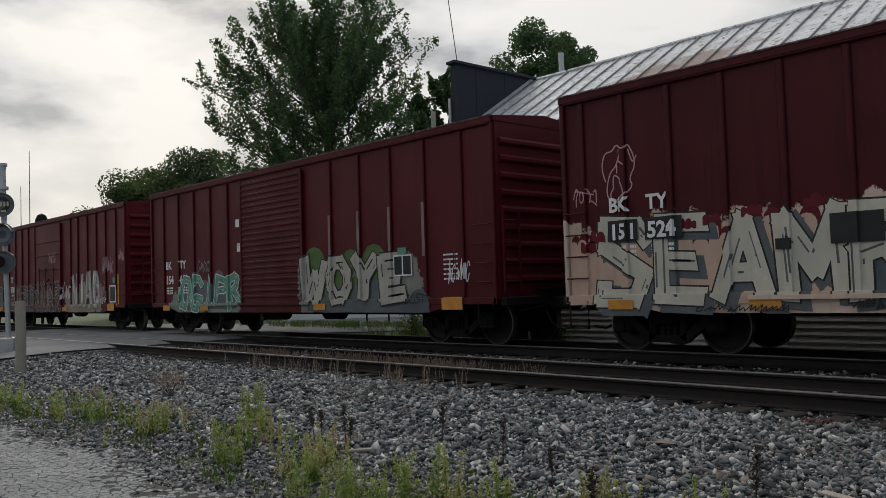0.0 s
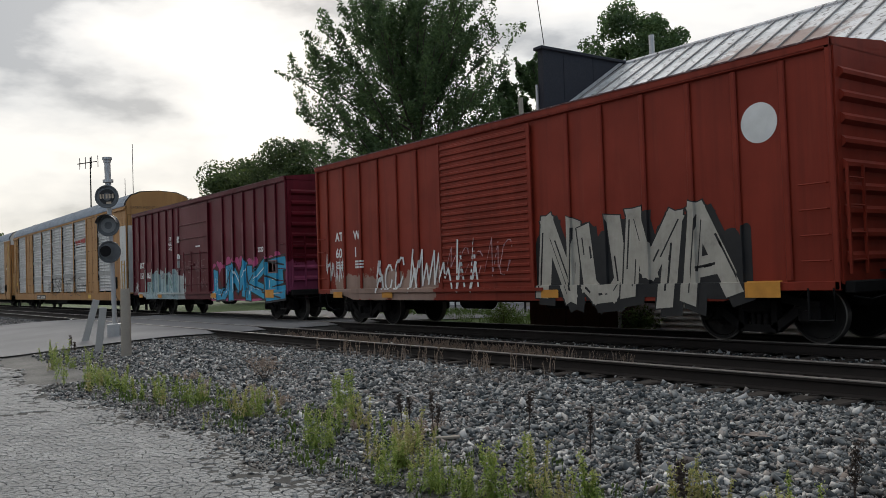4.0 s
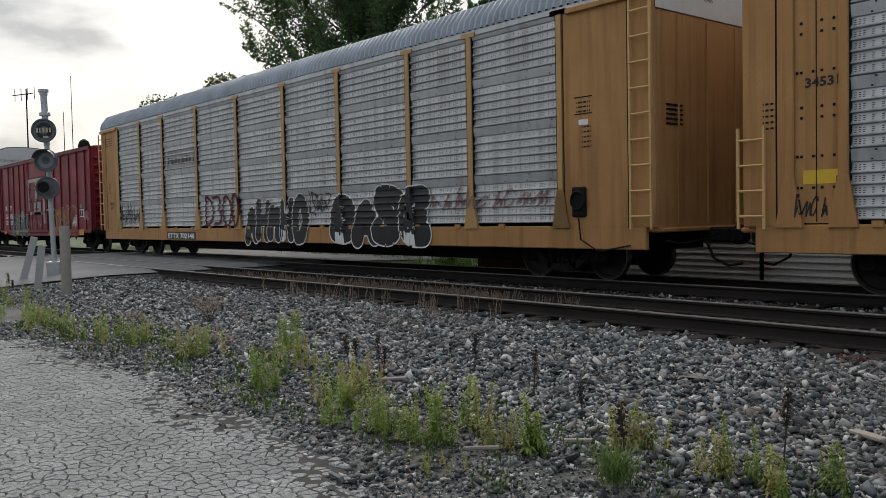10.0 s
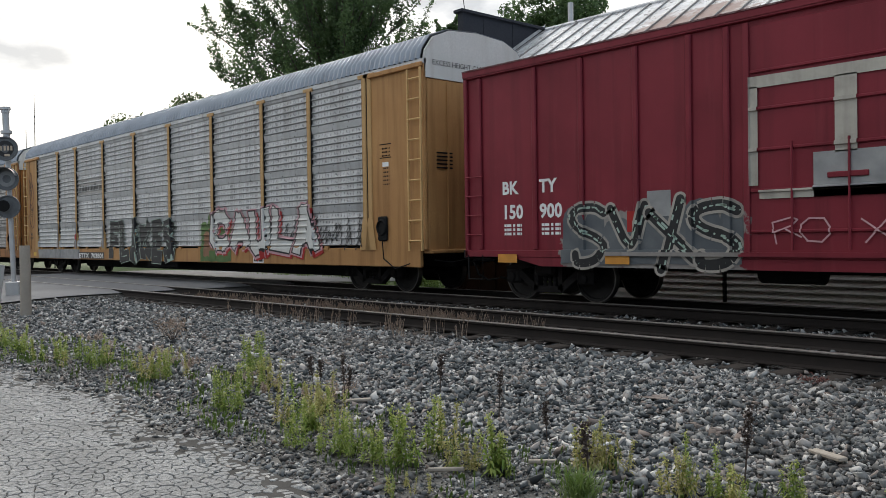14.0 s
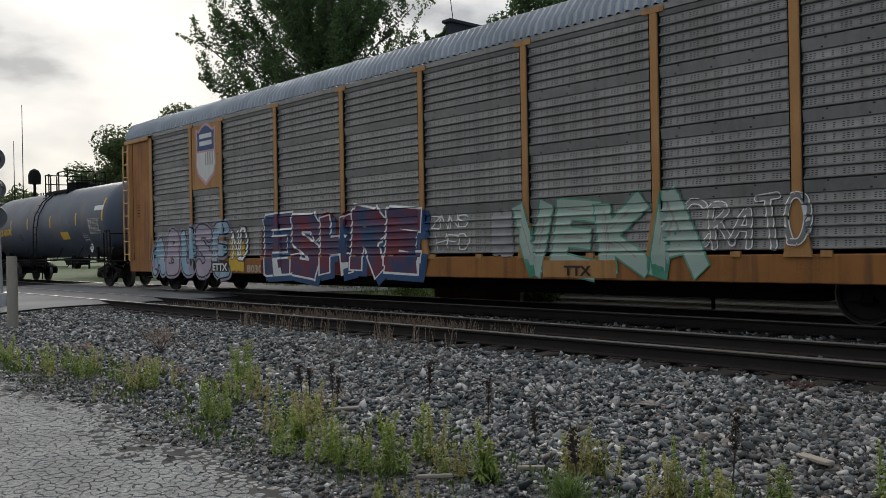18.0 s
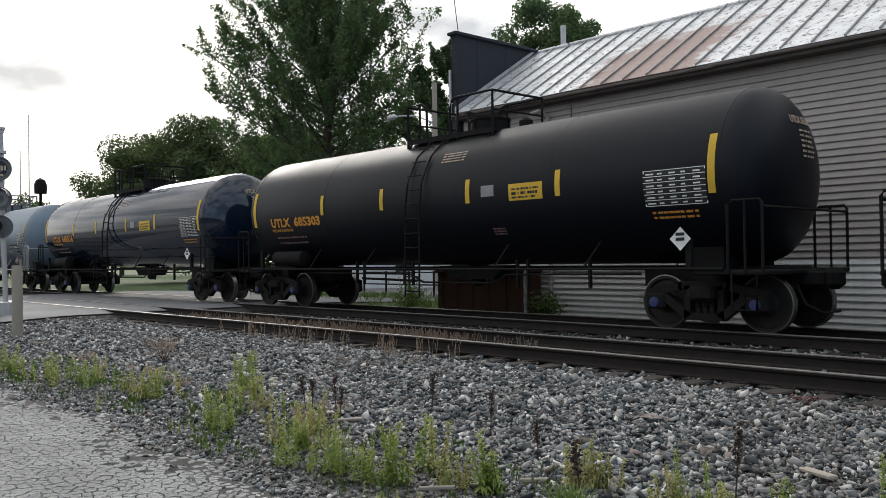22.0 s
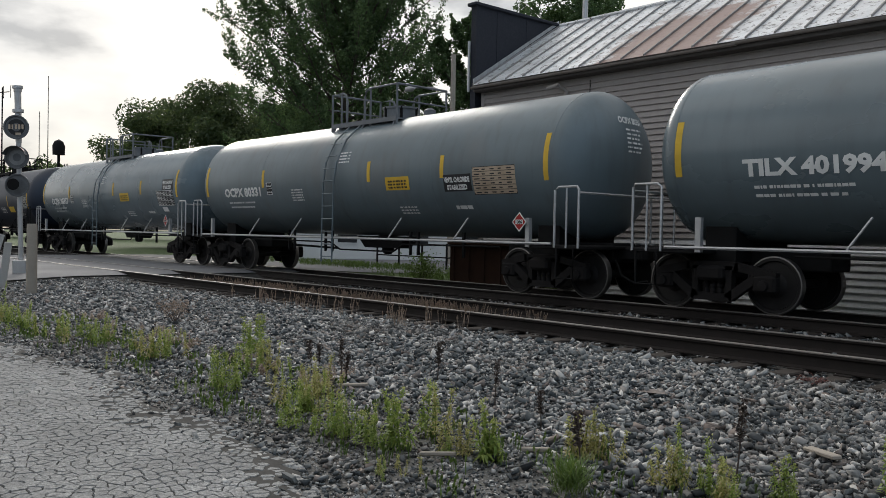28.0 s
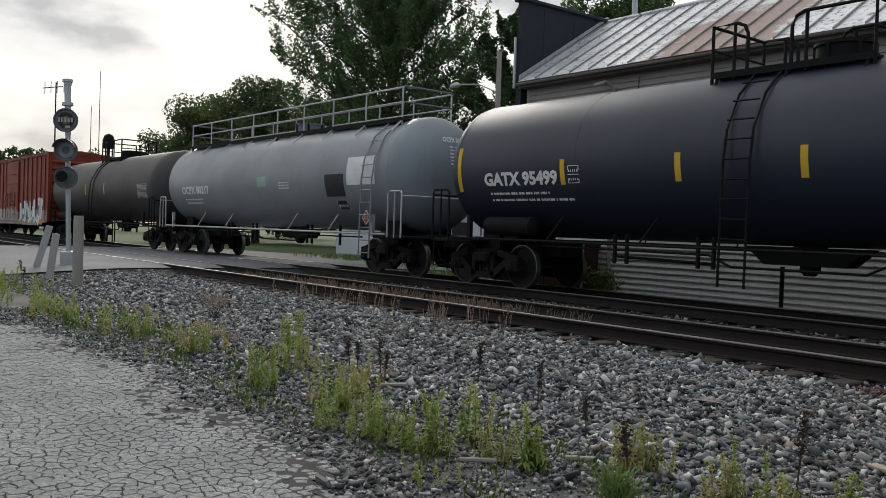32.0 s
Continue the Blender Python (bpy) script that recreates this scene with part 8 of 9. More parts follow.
panels(i_, [(6.65 + 0.3 * q, 3.24, 0.2 if q % 3 else 0.12, 0.26 if q in (0, 5) else 0.2, "black", "") for q in range(8)], RH, SIDE - 0.020, "emblem_bar")
wild(i_, "FLAKES", 9.7 - RH, 0.60, 5.5, 1.4, SIDE - 0.036, "black", "mint", "", "mint", 0.30, 0.013, 9, 8, "black sprayed letters with thin mint edges")
wild(i_, "CAULA", 17.6 - RH, 0.95, 5.6, 1.15, SIDE - 0.036, "rack_white", "black", "pale_pink", "", 0.19, 0.03, 7, 9, "white graffiti edged in red", drop="red")
for q, (u, w) in enumerate(((1.6, 2.45), (4.35, 1.8), (6.45, 2.55))):
    cloud(i_, u - RH, 1.12, w, 0.72, SIDE - 0.030, "wash", 60 + q, 0.5, "pale washed-out spray over the panel")
panels(i_, [(u - 0.075, 1.06, 0.15, 1.0, "grey_spray", "grey sprayed post foot") for u in (4.2, 6.3, 9.15)], RH, SIDE - 0.04)
decal("round_sticker", [([(6.3 - RH + 0.1 * math.cos(q), SIDE - 0.05, 1.5 + 0.12 * math.sin(q)) for q in np.linspace(0, 2 * math.pi, 16, endpoint=False)], [tuple(range(16))])], M["red"], i_, "round red sticker")
line_tag(i_, 0.40 - RH, 1.95, 0.66, 2.5, "28 49 68 57 36 28|37 18 06 25 56 77 66 45 24 13 34 63 72 51 30 11 02|58 86 95 74|64 83 91 70 50|26 46 55|33 53 43", SIDE - 0.012, "umber", 0.02, "dark bubble tag down the corner plate")
u_text(i_, "FXE", 0.55, 1.62, 0.10, "black", RH, 0, SIDE - 0.012)
u_text(i_, "310237", 0.48, 1.46, 0.10, "black", RH, 0, SIDE - 0.012)
panels(i_, [(0.9, 0.72, 0.35, 0.16, "yellow", "yellow sticker on the sill"), (1.6, 0.64, 5.0, 0.38, "grey_spray", "grey washed-out paint along the sill")], RH, SIDE - 0.010)
scribble(i_, 21.5 - RH, 1.0, 3.6, 0.9, SIDE - 0.036, 8, "black", 31, 0.016)
cloud(i_, 16.9 - RH, 0.66, 1.9, 1.3, SIDE - 0.030, "bush_green", 41, 0.5, "green sprayed patch")
cloud(i_, 17.1 - RH, 0.8, 0.75, 0.85, SIDE - 0.036, "tan", 42, 0.3, "tan sprayed face")

k_ = autorack(-212.25, "galv_dirty", "rack_yellow", "grimy auto-rack car with a shield emblem and graffiti", (2.0, 4.75, 6.6, 9.5, 12.4, 15.2, 18.1, 20.9, 23.2), plate=(4.7, 6.65), end_mat="rack_white", end_panel="rack_brown", right_end=1.9, left_end=1.95, sill="rack_brown")
shield = [(-0.62, 0.78), (-0.42, 0.72), (-0.2, 0.86), (0, 0.92), (0.2, 0.86), (0.42, 0.72), (0.62, 0.78), (0.56, 0.35), (0.62, -0.3), (0.5, -0.62), (0.2, -0.8), (0, -0.92), (-0.2, -0.8), (-0.5, -0.62), (-0.62, -0.3), (-0.56, 0.35)]
decal("shield_emblem", [([(5.72 - RH + p, SIDE - 0.012, 4.08 + q) for p, q in shield], [tuple(range(16))])], M["pale_pink"], k_, "faded shield emblem, dark blue above pale stripes")
top = [(-0.52, 0.70), (-0.42, 0.64), (-0.2, 0.78), (0, 0.84), (0.2, 0.78), (0.42, 0.64), (0.52, 0.70), (0.49, 0.35), (0.51, 0.12), (-0.51, 0.12), (-0.49, 0.35)]
decal("shield_field", [([(5.72 - RH + p, SIDE - 0.016, 4.08 + q) for p, q in top], [tuple(range(11))])], M["navy"], k_)
low = [(-0.51, 0.06), (0.51, 0.06), (0.55, -0.3), (0.44, -0.55), (0.15, -0.72), (0, -0.82), (-0.15, -0.72), (-0.44, -0.55), (-0.55, -0.3)]
decal("shield_field", [([(5.72 - RH + p, SIDE - 0.016, 4.08 + q) for p, q in low], [tuple(range(9))])], M["rack_white"], k_)
panels(k_, [(5.35, 4.55, 0.75, 0.13, "rack_white", ""), (5.35, 4.34, 0.75, 0.13, "rack_white", "")] + [(5.7 + 0.13 * q, 3.75, 0.06, 0.35 + 0.03 * q, "grey_spray", "") for q in range(4)], RH, SIDE - 0.020, "emblem_bar")
wild(k_, "A U E", 2.0 - RH, 0.58, 5.0, 1.4, SIDE - 0.032, "sky_blue", "black", "lilac", "lilac", 0.235, 0.03, 7, 10, "blue bubble letters edged in black", soft=True)
wild(k_, " B S ", 2.0 - RH, 0.58, 5.0, 1.4, SIDE - 0.036, "violet", "black", "lilac", "lilac", 0.235, 0.03, 7, 10, "violet bubble letters edged in black", soft=True)
cloud(k_, 7.0 - RH, 0.7, 0.8, 0.9, SIDE - 0.036, "yellow", 21, 0.4, "yellow-green sprayed shape")
wild(k_, "ND", 7.1 - RH, 1.0, 0.9, 0.85, SIDE - 0.040, "white", "black", thick=0.12, line0=0.02, seed=5, label="white sprayed figure")

cloud(k_, 8.7 - RH, 0.66, 6.5, 1.1, SIDE - 0.034, "dark_red", 24, 0.8, "dark red sprayed backing")
wild(k_, "ESHRE", 8.95 - RH, 0.62, 6.3, 1.5, SIDE - 0.036, "camo", "white", "", "", 0.22, 0.034, 8, 11, "red and navy sprayed letters edged in white", drop="navy")
wild(k_, "ZNNS", 15.45 - RH, 1.62, 1.1, 0.26, SIDE - 0.036, "white", "", thick=0.06, line0=0.0, seed=14, label="thin white sprayed tag")
wild(k_, "HFD", 15.6 - RH, 1.2, 1.0, 0.3, SIDE - 0.036, "white", "", thick=0.05, line0=0.0, seed=15)
cloud(k_, 17.2 - RH, 1.05, 0.55, 0.9, SIDE - 0.036, "grey_spray", 47, 0.3, "pale grey sprayed patch on the post")
wild(k_, "VEKA", 17.8 - RH, 0.7, 3.9, 1.3, SIDE - 0.036, "mint", "green", "", "stone_white", 0.22, 0.02, 10, 12, "pale mint sprayed letters")
wild(k_, "CRATO", 21.4 - RH, 1.15, 2.0, 0.75, SIDE - 0.036, "galv_dirty", "white", "", "", 0.12, 0.012, 14, 13, "thin white and black curling letters", soft=True)
panels(k_, [(18.5, 0.66, 1.6, 0.3, "rack_yellow", "clean yellow patch of the sill")], RH, SIDE - 0.05)
u_text(k_, "TTX", 19.0, 0.70, 0.17, "black", RH, 0.6, SIDE - 0.09)
u_text(k_, "ETTX", 6.05, 0.70, 0.2, "white", RH, 0.85, SIDE - 0.060)
panels(k_, [(5.98, 0.66, 1.0, 0.3, "black", "black number board")], RH, SIDE - 0.056)
u_text(k_, "8030", 7.95, 0.66, 0.2, "cream", RH, 0.8, SIDE - 0.022)
scribble(k_, 25.75 - RH, 2.25, 0.7, 0.35, SIDE - 0.012, 3, "black", 34, 0.014)
scribble(k_, 25.8 - RH, 1.75, 0.6, 0.3, SIDE - 0.012, 3, "black", 35, 0.012)

for o, items in ((b, ((14.3, 1.3, 0.7, 0.5), (10.6, 1.5, 1.6, 0.7), (3.2, 1.9, 0.9, 0.4))), (c, ((9.2, 1.2, 1.2, 0.8), (12.9, 1.2, 1.0, 0.7))), (d, ((0.5, 1.2, 1.0, 0.8), (6.3, 1.2, 2.4, 0.9))), (e, ((0.2, 1.0, 0.5, 0.5),)), (h_, ((9.3, 1.9, 0.9, 0.3), (14.7, 1.4, 0.6, 0.5), (11.0, 1.0, 1.6, 0.6), (13.0, 1.1, 0.8, 0.6)))):
    for k, (u, z, w, hh) in enumerate(items):
        scribble(o, u - H, z, w, hh, SIDE - 0.030 - (0.02 if 6.0 < u < 9.3 else 0.0), 5, ("white", "pale_pink", "grey_spray")[k % 3], 50 + k + int(u * 10), 0.011)

# ---- tank cars ----
TANK_R, TANK_Z = 1.455, 2.55
PITCH = 16.3
TL = 7.0
U0 = 7.1
HEAD = 0.70


def strip(c, u, s0, s1, w, material, name="yellow_stripe", label=""):
    rows = 5
    v = [(0, (s1 - s0) * i / rows) for i in range(rows + 1)] + [(w, (s1 - s0) * i / rows) for i in range(rows + 1)]
    f = [(i, i + rows + 1, i + rows + 2, i + 1) for i in range(rows)]
    return decal(name, [(on_tank(v, u - U0, s0, TANK_R, TANK_Z, 0.006), f)], M[material], c, label)


def t_text(c, text, u, s, size, material, width=0.0, label=""):
    v, f = letters(text, size * 1.3, width, size * 0.06)
    return decal("lettering", [(on_tank(v, u - U0, s, TANK_R, TANK_Z), f)], M[material], c, label)


def t_rows(c, u, s, rows, material):
    pcs = []
    for w, h, ds in rows:
        s -= ds
        for a, b in words(w, h):
            v, f = rect(b, h)
            pcs.append((on_tank(v, u + a - U0, s, TANK_R, TANK_Z, 0.010), f))
    return tagged(decal("small_print", pcs, M[material], c, "rows of small lettering"), kind="stuff")


def table(c, u, s, w, h, line="white", back="black", rows=6):
    strip(c, u, s, s + h, w, back, "data_table", "stencilled data table")
    pcs = []
    for i in range(rows + 1):
        v, f = rect(w, 0.012)
        pcs.append((on_tank(v, u - U0, s + h * i / rows - 0.006, TANK_R, TANK_Z, 0.012), f))
        if i < rows:
            for k in range(5):
                v, f = rect(w * (0.13, 0.08, 0.1, 0.07, 0.11)[k], h / rows * 0.26)
                pcs.append((on_tank(v, u + w * (0.05 + 0.19 * k) - U0, s + h * (i + 0.3) / rows, TANK_R, TANK_Z, 0.012), f))
    for x in (0, w - 0.02):
        v, f = rect(0.02, h)
        pcs.append((on_tank(v, u + x - U0, s, TANK_R, TANK_Z, 0.012), f))
    decal("table_print", pcs, M[line], c)


def placard(c, u, z, material, y=-1.56):
    d = 0.19
    h = U0
    o = decal("placard", [([(u - h - d, y, z), (u - h, y, z - d), (u - h + d, y, z), (u - h, y, z + d)], [(0, 1, 2, 3)])], M["white"], c, "diamond hazard placard")
    k = 0.84
    if material != "white":
        decal("placard_field", [([(u - h - d * k, y - 0.004, z), (u - h, y - 0.004, z - d * k), (u - h + d * k, y - 0.004, z), (u - h, y - 0.004, z + d * k)], [(0, 1, 2, 3)])], M[material], o)
        v, f = rect(0.2, 0.085)
        decal("placard_panel", [(on_side(v, u - h - 0.1, z - 0.0425, y - 0.008), f)], M["white"], o)
        v, f = letters("1086", 0.085, 0.17, 0.004)
        decal("placard_print", [(on_side(v, u - h - 0.085, z - 0.03, y - 0.012), f)], M["black"], o)
    else:
        v, f = rect(0.16, 0.05)
        decal("placard_print", [(on_side(v, u - h - 0.08, z + q, y - 0.008), f) for q in (-0.03, 0.05)], M["black"], o)


def tank_car(centre, paint, label, metal="under", blue=False, walkway=False, light="alu", tank_x=-TL + 1.5):
    c = start_car("tank_car", centre - PITCH / 2, PITCH, label)
    body = lathe(bmesh.new(), [(-TL - HEAD * math.cos(q), max(0.02, TANK_R * math.sin(q))) for q in np.linspace(0.0, math.pi / 2, 12)] + [(TL + HEAD * math.cos(q), max(0.02, TANK_R * math.sin(q))) for q in np.linspace(math.pi / 2, 0.0, 12)], 60, "x", (0, 0, TANK_Z))
    shell = part("tank_shell", body, paint, c)
    for x in (-TL, -3.6, 0.02, 3.6, TL):
        part("weld_seam", lathe(bmesh.new(), [(x - 0.02, TANK_R - 0.03), (x - 0.012, TANK_R + 0.004), (x + 0.012, TANK_R + 0.004), (x + 0.02, TANK_R - 0.03)], 48, "x", (0, 0, TANK_Z)), paint, shell)
    dk = M[metal]
    # dome, platform and rails
    zt = TANK_Z + TANK_R - 0.12
    dome = part("dome", lathe(bmesh.new(), [(zt - 0.15, 0.43), (zt + 0.36, 0.43), (zt + 0.365, 0.46), (zt + 0.41, 0.46), (zt + 0.415, 0.40), (zt + 0.43, 0.02)], 26, "z", (0.72, 0, 0)), M["alu_dark"] if light == "alu" else dk, c, "squat valve housing with a flat lid")
    for q in range(6):
        a = q * math.pi / 3 + 0.4
        part("lid_strap", B(0.72 + 0.435 * math.cos(a) - 0.025, 0.72 + 0.435 * math.cos(a) + 0.025, 0.435 * math.sin(a) - 0.025, 0.435 * math.sin(a) + 0.025, zt - 0.05, zt + 0.40), M["under"], dome)
    part("valve", lathe(bmesh.new(), [(zt - 0.1, 0.15), (zt + 0.30, 0.15), (zt + 0.36, 0.06)], 12, "z", (1.55, 0.25, 0)), dk, c)
    part("valve", lathe(bmesh.new(), [(zt - 0.1, 0.11), (zt + 0.22, 0.11), (zt + 0.26, 0.05)], 12, "z", (-0.35, 0.3, 0)), dk, c)
    px0, px1 = (-1.15, 1.55) if not walkway else (-TL + 0.4, TL - 0.3)
    rail = M["alu_dark"] if light == "alu" else dk
    for s in (-1, 1):
        part("platform", B(px0, px1, *sorted((s * 0.50, s * 0.80)), zt, zt + 0.04), dk, c)
        part("platform_edge", B(px0, px1, *sorted((s * 0.80, s * 0.815)), zt - 0.04, zt + 0.07), dk, c)
        for x in (px0 + 0.1, (px0 + px1) / 2, px1 - 0.1):
            part("platform_bracket", T([(x, s * 0.76, zt), (x, s * 0.84, zt - 0.2)], 0.03, 5), dk, c)
        if walkway:
            bm = bmesh.new()
            for i in range(9):
                x = px0 + 0.04 + (px1 - px0 - 0.08) * i / 8
                tube(bm, [(x, s * 0.78, zt - 0.1), (x, s * 0.78, zt + 0.82)], 0.024, 6)
                tube(bm, [(x, s * 0.78, zt), (x, s * 1.1, zt - 0.3)], 0.02, 5)
            tube(bm, [(px0, s * 0.78, zt + 0.82), (px1, s * 0.78, zt + 0.82)], 0.024, 6)
            tube(bm, [(px0, s * 0.78, zt + 0.45), (px1, s * 0.78, zt + 0.45)], 0.02, 6)
            part("handrail", bm, M[light], c)
            continue
        # two bent loops with a gap for the ladder
        for a, b in ((px0, -0.50), (px1, 0.26)):
            k = 1 if b > a else -1
            bm = T([(a, s * 0.78, zt - 0.12), (a, s * 0.78, zt + 0.84), (b - k * 0.2, s * 0.78, zt + 0.84), (b - k * 0.06, s * 0.78, zt + 0.78), (b, s * 0.78, zt + 0.64), (b, s * 0.78, zt - 0.06)], 0.03, 7)
            tube(bm, [(b - k * 0.24, s * 0.78, zt + 0.84), (b - k * 0.24, s * 0.78, zt - 0.08)], 0.028, 6)
            part("handrail", bm, rail, c)
    for x in (px0, px1):
        bm = T([(x, -0.78, zt + 0.84), (x, 0.78, zt + 0.84)], 0.028, 6)
        tube(bm, [(x, -0.78, zt + 0.45), (x, 0.78, zt + 0.45)], 0.022, 6)
        part("cross_rail", bm, rail, c)
    # side ladder following the shell
    lx = -0.35 if not walkway else TL - 0.9
    bm = bmesh.new()
    for k in (0.0, 0.46):
        tube(bm, [(lx + k, -0.72, zt + 0.02), (lx + k, -1.2, zt - 0.42), (lx + k, -1.5, zt - 1.0), (lx + k, -1.58, zt - 1.55), (lx + k, -1.6, 0.42)], 0.022, 5)
    for q in range(11):
        z = 0.55 + q * 0.31
        y = -1.6 if z < 2.6 else -1.57 if z < 3.0 else -1.5 if z < 3.2 else -1.36 if z < 3.5 else -1.14
        tube(bm, [(lx, y, z), (lx + 0.46, y, z)], 0.015, 5)
    part("ladder", bm, paint if light == "alu" and not blue else dk, c)
    # sill, running rails and end platforms
    for s in (-1, 1):
        part("stub_sill", B(*sorted((s * 4.9, s * (PITCH / 2 - 0.5))), -0.35, 0.35, 0.68, 1.05, bevel=0.02), M["under"], c)
        part("running_rail", T([(-TL - 0.1, s * 1.5, 1.02), (TL + 0.1, s * 1.5, 1.02)], 0.028, 6), M["alu"] if light == "alu" else dk, c)
        for x in (-4.2, -2.0, 2.2, 4.4):
            part("rail_brace", T([(x, s * 1.5, 1.02), (x + 0.28, s * 1.33, 1.5)], 0.018, 5), M["alu"] if light == "alu" else dk, c)
        e = part("end_platform", B(*sorted((s * (TL - 0.45), s * (TL + 0.78))), -1.5, 1.5, 0.92, 1.0, bevel=0.02), M["under"], c)
        part("bolster_saddle", B(*sorted((s * 6.2, s * 6.75)), -0.85, 0.85, 0.8, 1.5), M["under"], c)
        bm = bmesh.new()
        for q in (-1, 1):
            tube(bm, [(s * (TL + 0.18), q * 1.5, 0.95), (s * (TL + 0.18), q * 1.5, 2.0), (s * (TL + 0.26), q * 1.5, 2.06), (s * (TL + 0.7), q * 1.5, 2.06), (s * (TL + 0.74), q * 1.5, 2.0), (s * (TL + 0.74), q * 1.5, 0.95)], 0.024, 6)
            tube(bm, [(s * (TL + 0.46), q * 1.5, 0.95), (s * (TL + 0.46), q * 1.5, 2.06)], 0.02, 6)
        tube(bm, [(s * (TL + 0.74), -1.5, 1.95), (s * (TL + 0.74), 1.5, 1.95)], 0.024, 6)
        part("end_handrail", bm, M["alu"] if light == "alu" else dk, c)
        bm = T([(s * (TL + 0.25), -1.52, 0.95), (s * (TL + 0.25), -1.52, 0.4), (s * (TL + 0.65), -1.52, 0.4), (s * (TL + 0.65), -1.52, 0.95)], 0.02, 6)
        part("sill_step", bm, M["under"], c)
        part("stanchion", B(s * (TL - 0.5) - 0.05, s * (TL - 0.5) + 0.05, -1.5, -1.42, 0.95, 1.5), M["alu"] if light == "alu" else dk, c)
    if light != "alu":
        part("air_reservoir", lathe(bmesh.new(), [(-0.72, 0.04), (-0.66, 0.19), (0.66, 0.19), (0.72, 0.04)], 14, "x", (tank_x, -1.2, 1.3)), M["under"], c)
        part("reservoir_bracket", B(tank_x - 0.2, tank_x + 0.2, -1.2, -0.5, 1.0, 1.1), M["under"], c)
    part("bottom_outlet", lathe(bmesh.new(), [(0.62, 0.09), (0.7, 0.16), (0.9, 0.16), (1.1, 0.26)], 12, "z", (0.3, 0, 0)), M["under"], c)
    part("outlet_skid", prism(bmesh.new(), [(-0.75, 1.08), (-0.4, 0.78), (0.95, 0.78), (1.3, 1.08)], "y", -0.22, 0.22), M["under"], c)
    for x in (-3.0, -2.72, -1.2, -0.9, 2.3, 2.58, 4.1):
        part("pipe_hanger", B(x - 0.025, x + 0.025, -0.93, -0.87, 0.66, 1.2), M["under"], c)
    part("brake_pipe", T([(-5.2, -0.9, 0.92), (-1.0, -0.9, 0.90), (-0.6, -0.86, 0.72), (1.6, -0.86, 0.72), (2.0, -0.9, 0.90), (5.2, -0.9, 0.92)], 0.022, 6), M["under"], c)
    part("brake_lever", T([(-3.2, -0.6, 0.78), (-1.1, -0.6, 0.74)], 0.03, 5), M["under"], c)
    for s in (-1, 1):
        truck(c, s * 6.5, blue)
    couplers(c, PITCH / 2 - 0.6)
    return c


def end_mark(c, text, material):
    def on_head(p, q):
        return (TL + HEAD * math.sqrt(max(0.02, 1 - (p ** 2 + q ** 2) / TANK_R ** 2)) + 0.015, p, TANK_Z + q)

    v, f = letters(text, 0.17, 0.78, 0.006)
    pieces = [([on_head(-0.2 + p, 0.80 + q) for p, q in v], f)]
    for i in range(6):
        for a, b in words(0.55 - 0.06 * (i % 3), 0.05):
            v, f = rect(b, 0.035)
            pieces.append(([on_head(-0.02 + a + p, 0.66 - 0.085 * i + q) for p, q in v], f))
    decal("end_lettering", pieces, M[material], c)


def stripes(c, us, s=0.0):
    for u in us:
        strip(c, u, s - 0.2, s + 0.28, 0.12, "yellow", label="yellow reflective stripe")


P_SLATE = tank_paint("faded_slate_tank_paint", (0.062, 0.082, 0.118), 0.5, 0.3, rust=0.3)
P_BLACK = tank_paint("matt_black_tank_paint", (0.003, 0.004, 0.008), 0.48, 0.08, (0.007, 0.007, 0.009), spec=0.22)
# Black paint whose base carries the blue of the reflected sky.
P_GLOSS = tank_paint("glossy_black_tank_paint", (0.005, 0.013, 0.028), 0.09, 0.03, (0.006, 0.007, 0.009), spec=0.55)
P_GREY = tank_paint("blue_grey_tank_paint", (0.155, 0.200, 0.245), 0.36, 0.25, (0.10, 0.10, 0.105))
P_GREEN = tank_paint("grey_green_tank_paint", (0.125, 0.162, 0.180), 0.27, 0.3, (0.06, 0.06, 0.06))
P_DIRTY = tank_paint("brown_stained_grey_tank_paint", (0.115, 0.15, 0.165), 0.38, 0.35, (0.06, 0.055, 0.05), rust=0.12)
P_CHAR = tank_paint("charcoal_tank_paint", (0.012, 0.020, 0.038), 0.48, 0.25, (0.025, 0.024, 0.024))
P_PALE = tank_paint("pale_grey_tank_paint", (0.225, 0.25, 0.265), 0.42, 0.3, (0.16, 0.15, 0.14))
P_SOOT = tank_paint("sooty_brown_tank_paint", (0.045, 0.040, 0.038), 0.55, 0.4, (0.02, 0.018, 0.017))

t1 = tank_car(-221.75, P_SLATE, "faded slate-blue tank car with yellow markings", "under", light="under", tank_x=TL - 0.05)
t_text(t1, "UTLX 660170", 1.1, -0.4, 0.30, "yellow", 2.15)
stripes(t1, (3.2, 5.5, 8.4, 11.3))
for u, s0 in ((0.12, 0.0), (13.93, -0.1)):
    strip(t1, u, s0, s0 + 0.85, 0.13, "yellow")
strip(t1, 9.5, -0.74, -0.42, 0.85, "yellow", "warning_label", "yellow warning label")
table(t1, 12.6, -0.55, 1.1, 0.55)
table(t1, 11.85, -0.85, 0.42, 0.3, rows=2)
strip(t1, 13.2, 0.3, 0.48, 0.85, "white", "painted_patch")
t_rows(t1, 4.25, -0.35, [(0.45, 0.04, 0.08)] * 4, "black")
t_rows(t1, 1.15, -0.55, [(1.5, 0.05, 0.12), (1.2, 0.05, 0.2), (1.1, 0.05, 0.12)], "faint")
placard(t1, 13.3, 1.46, "white")


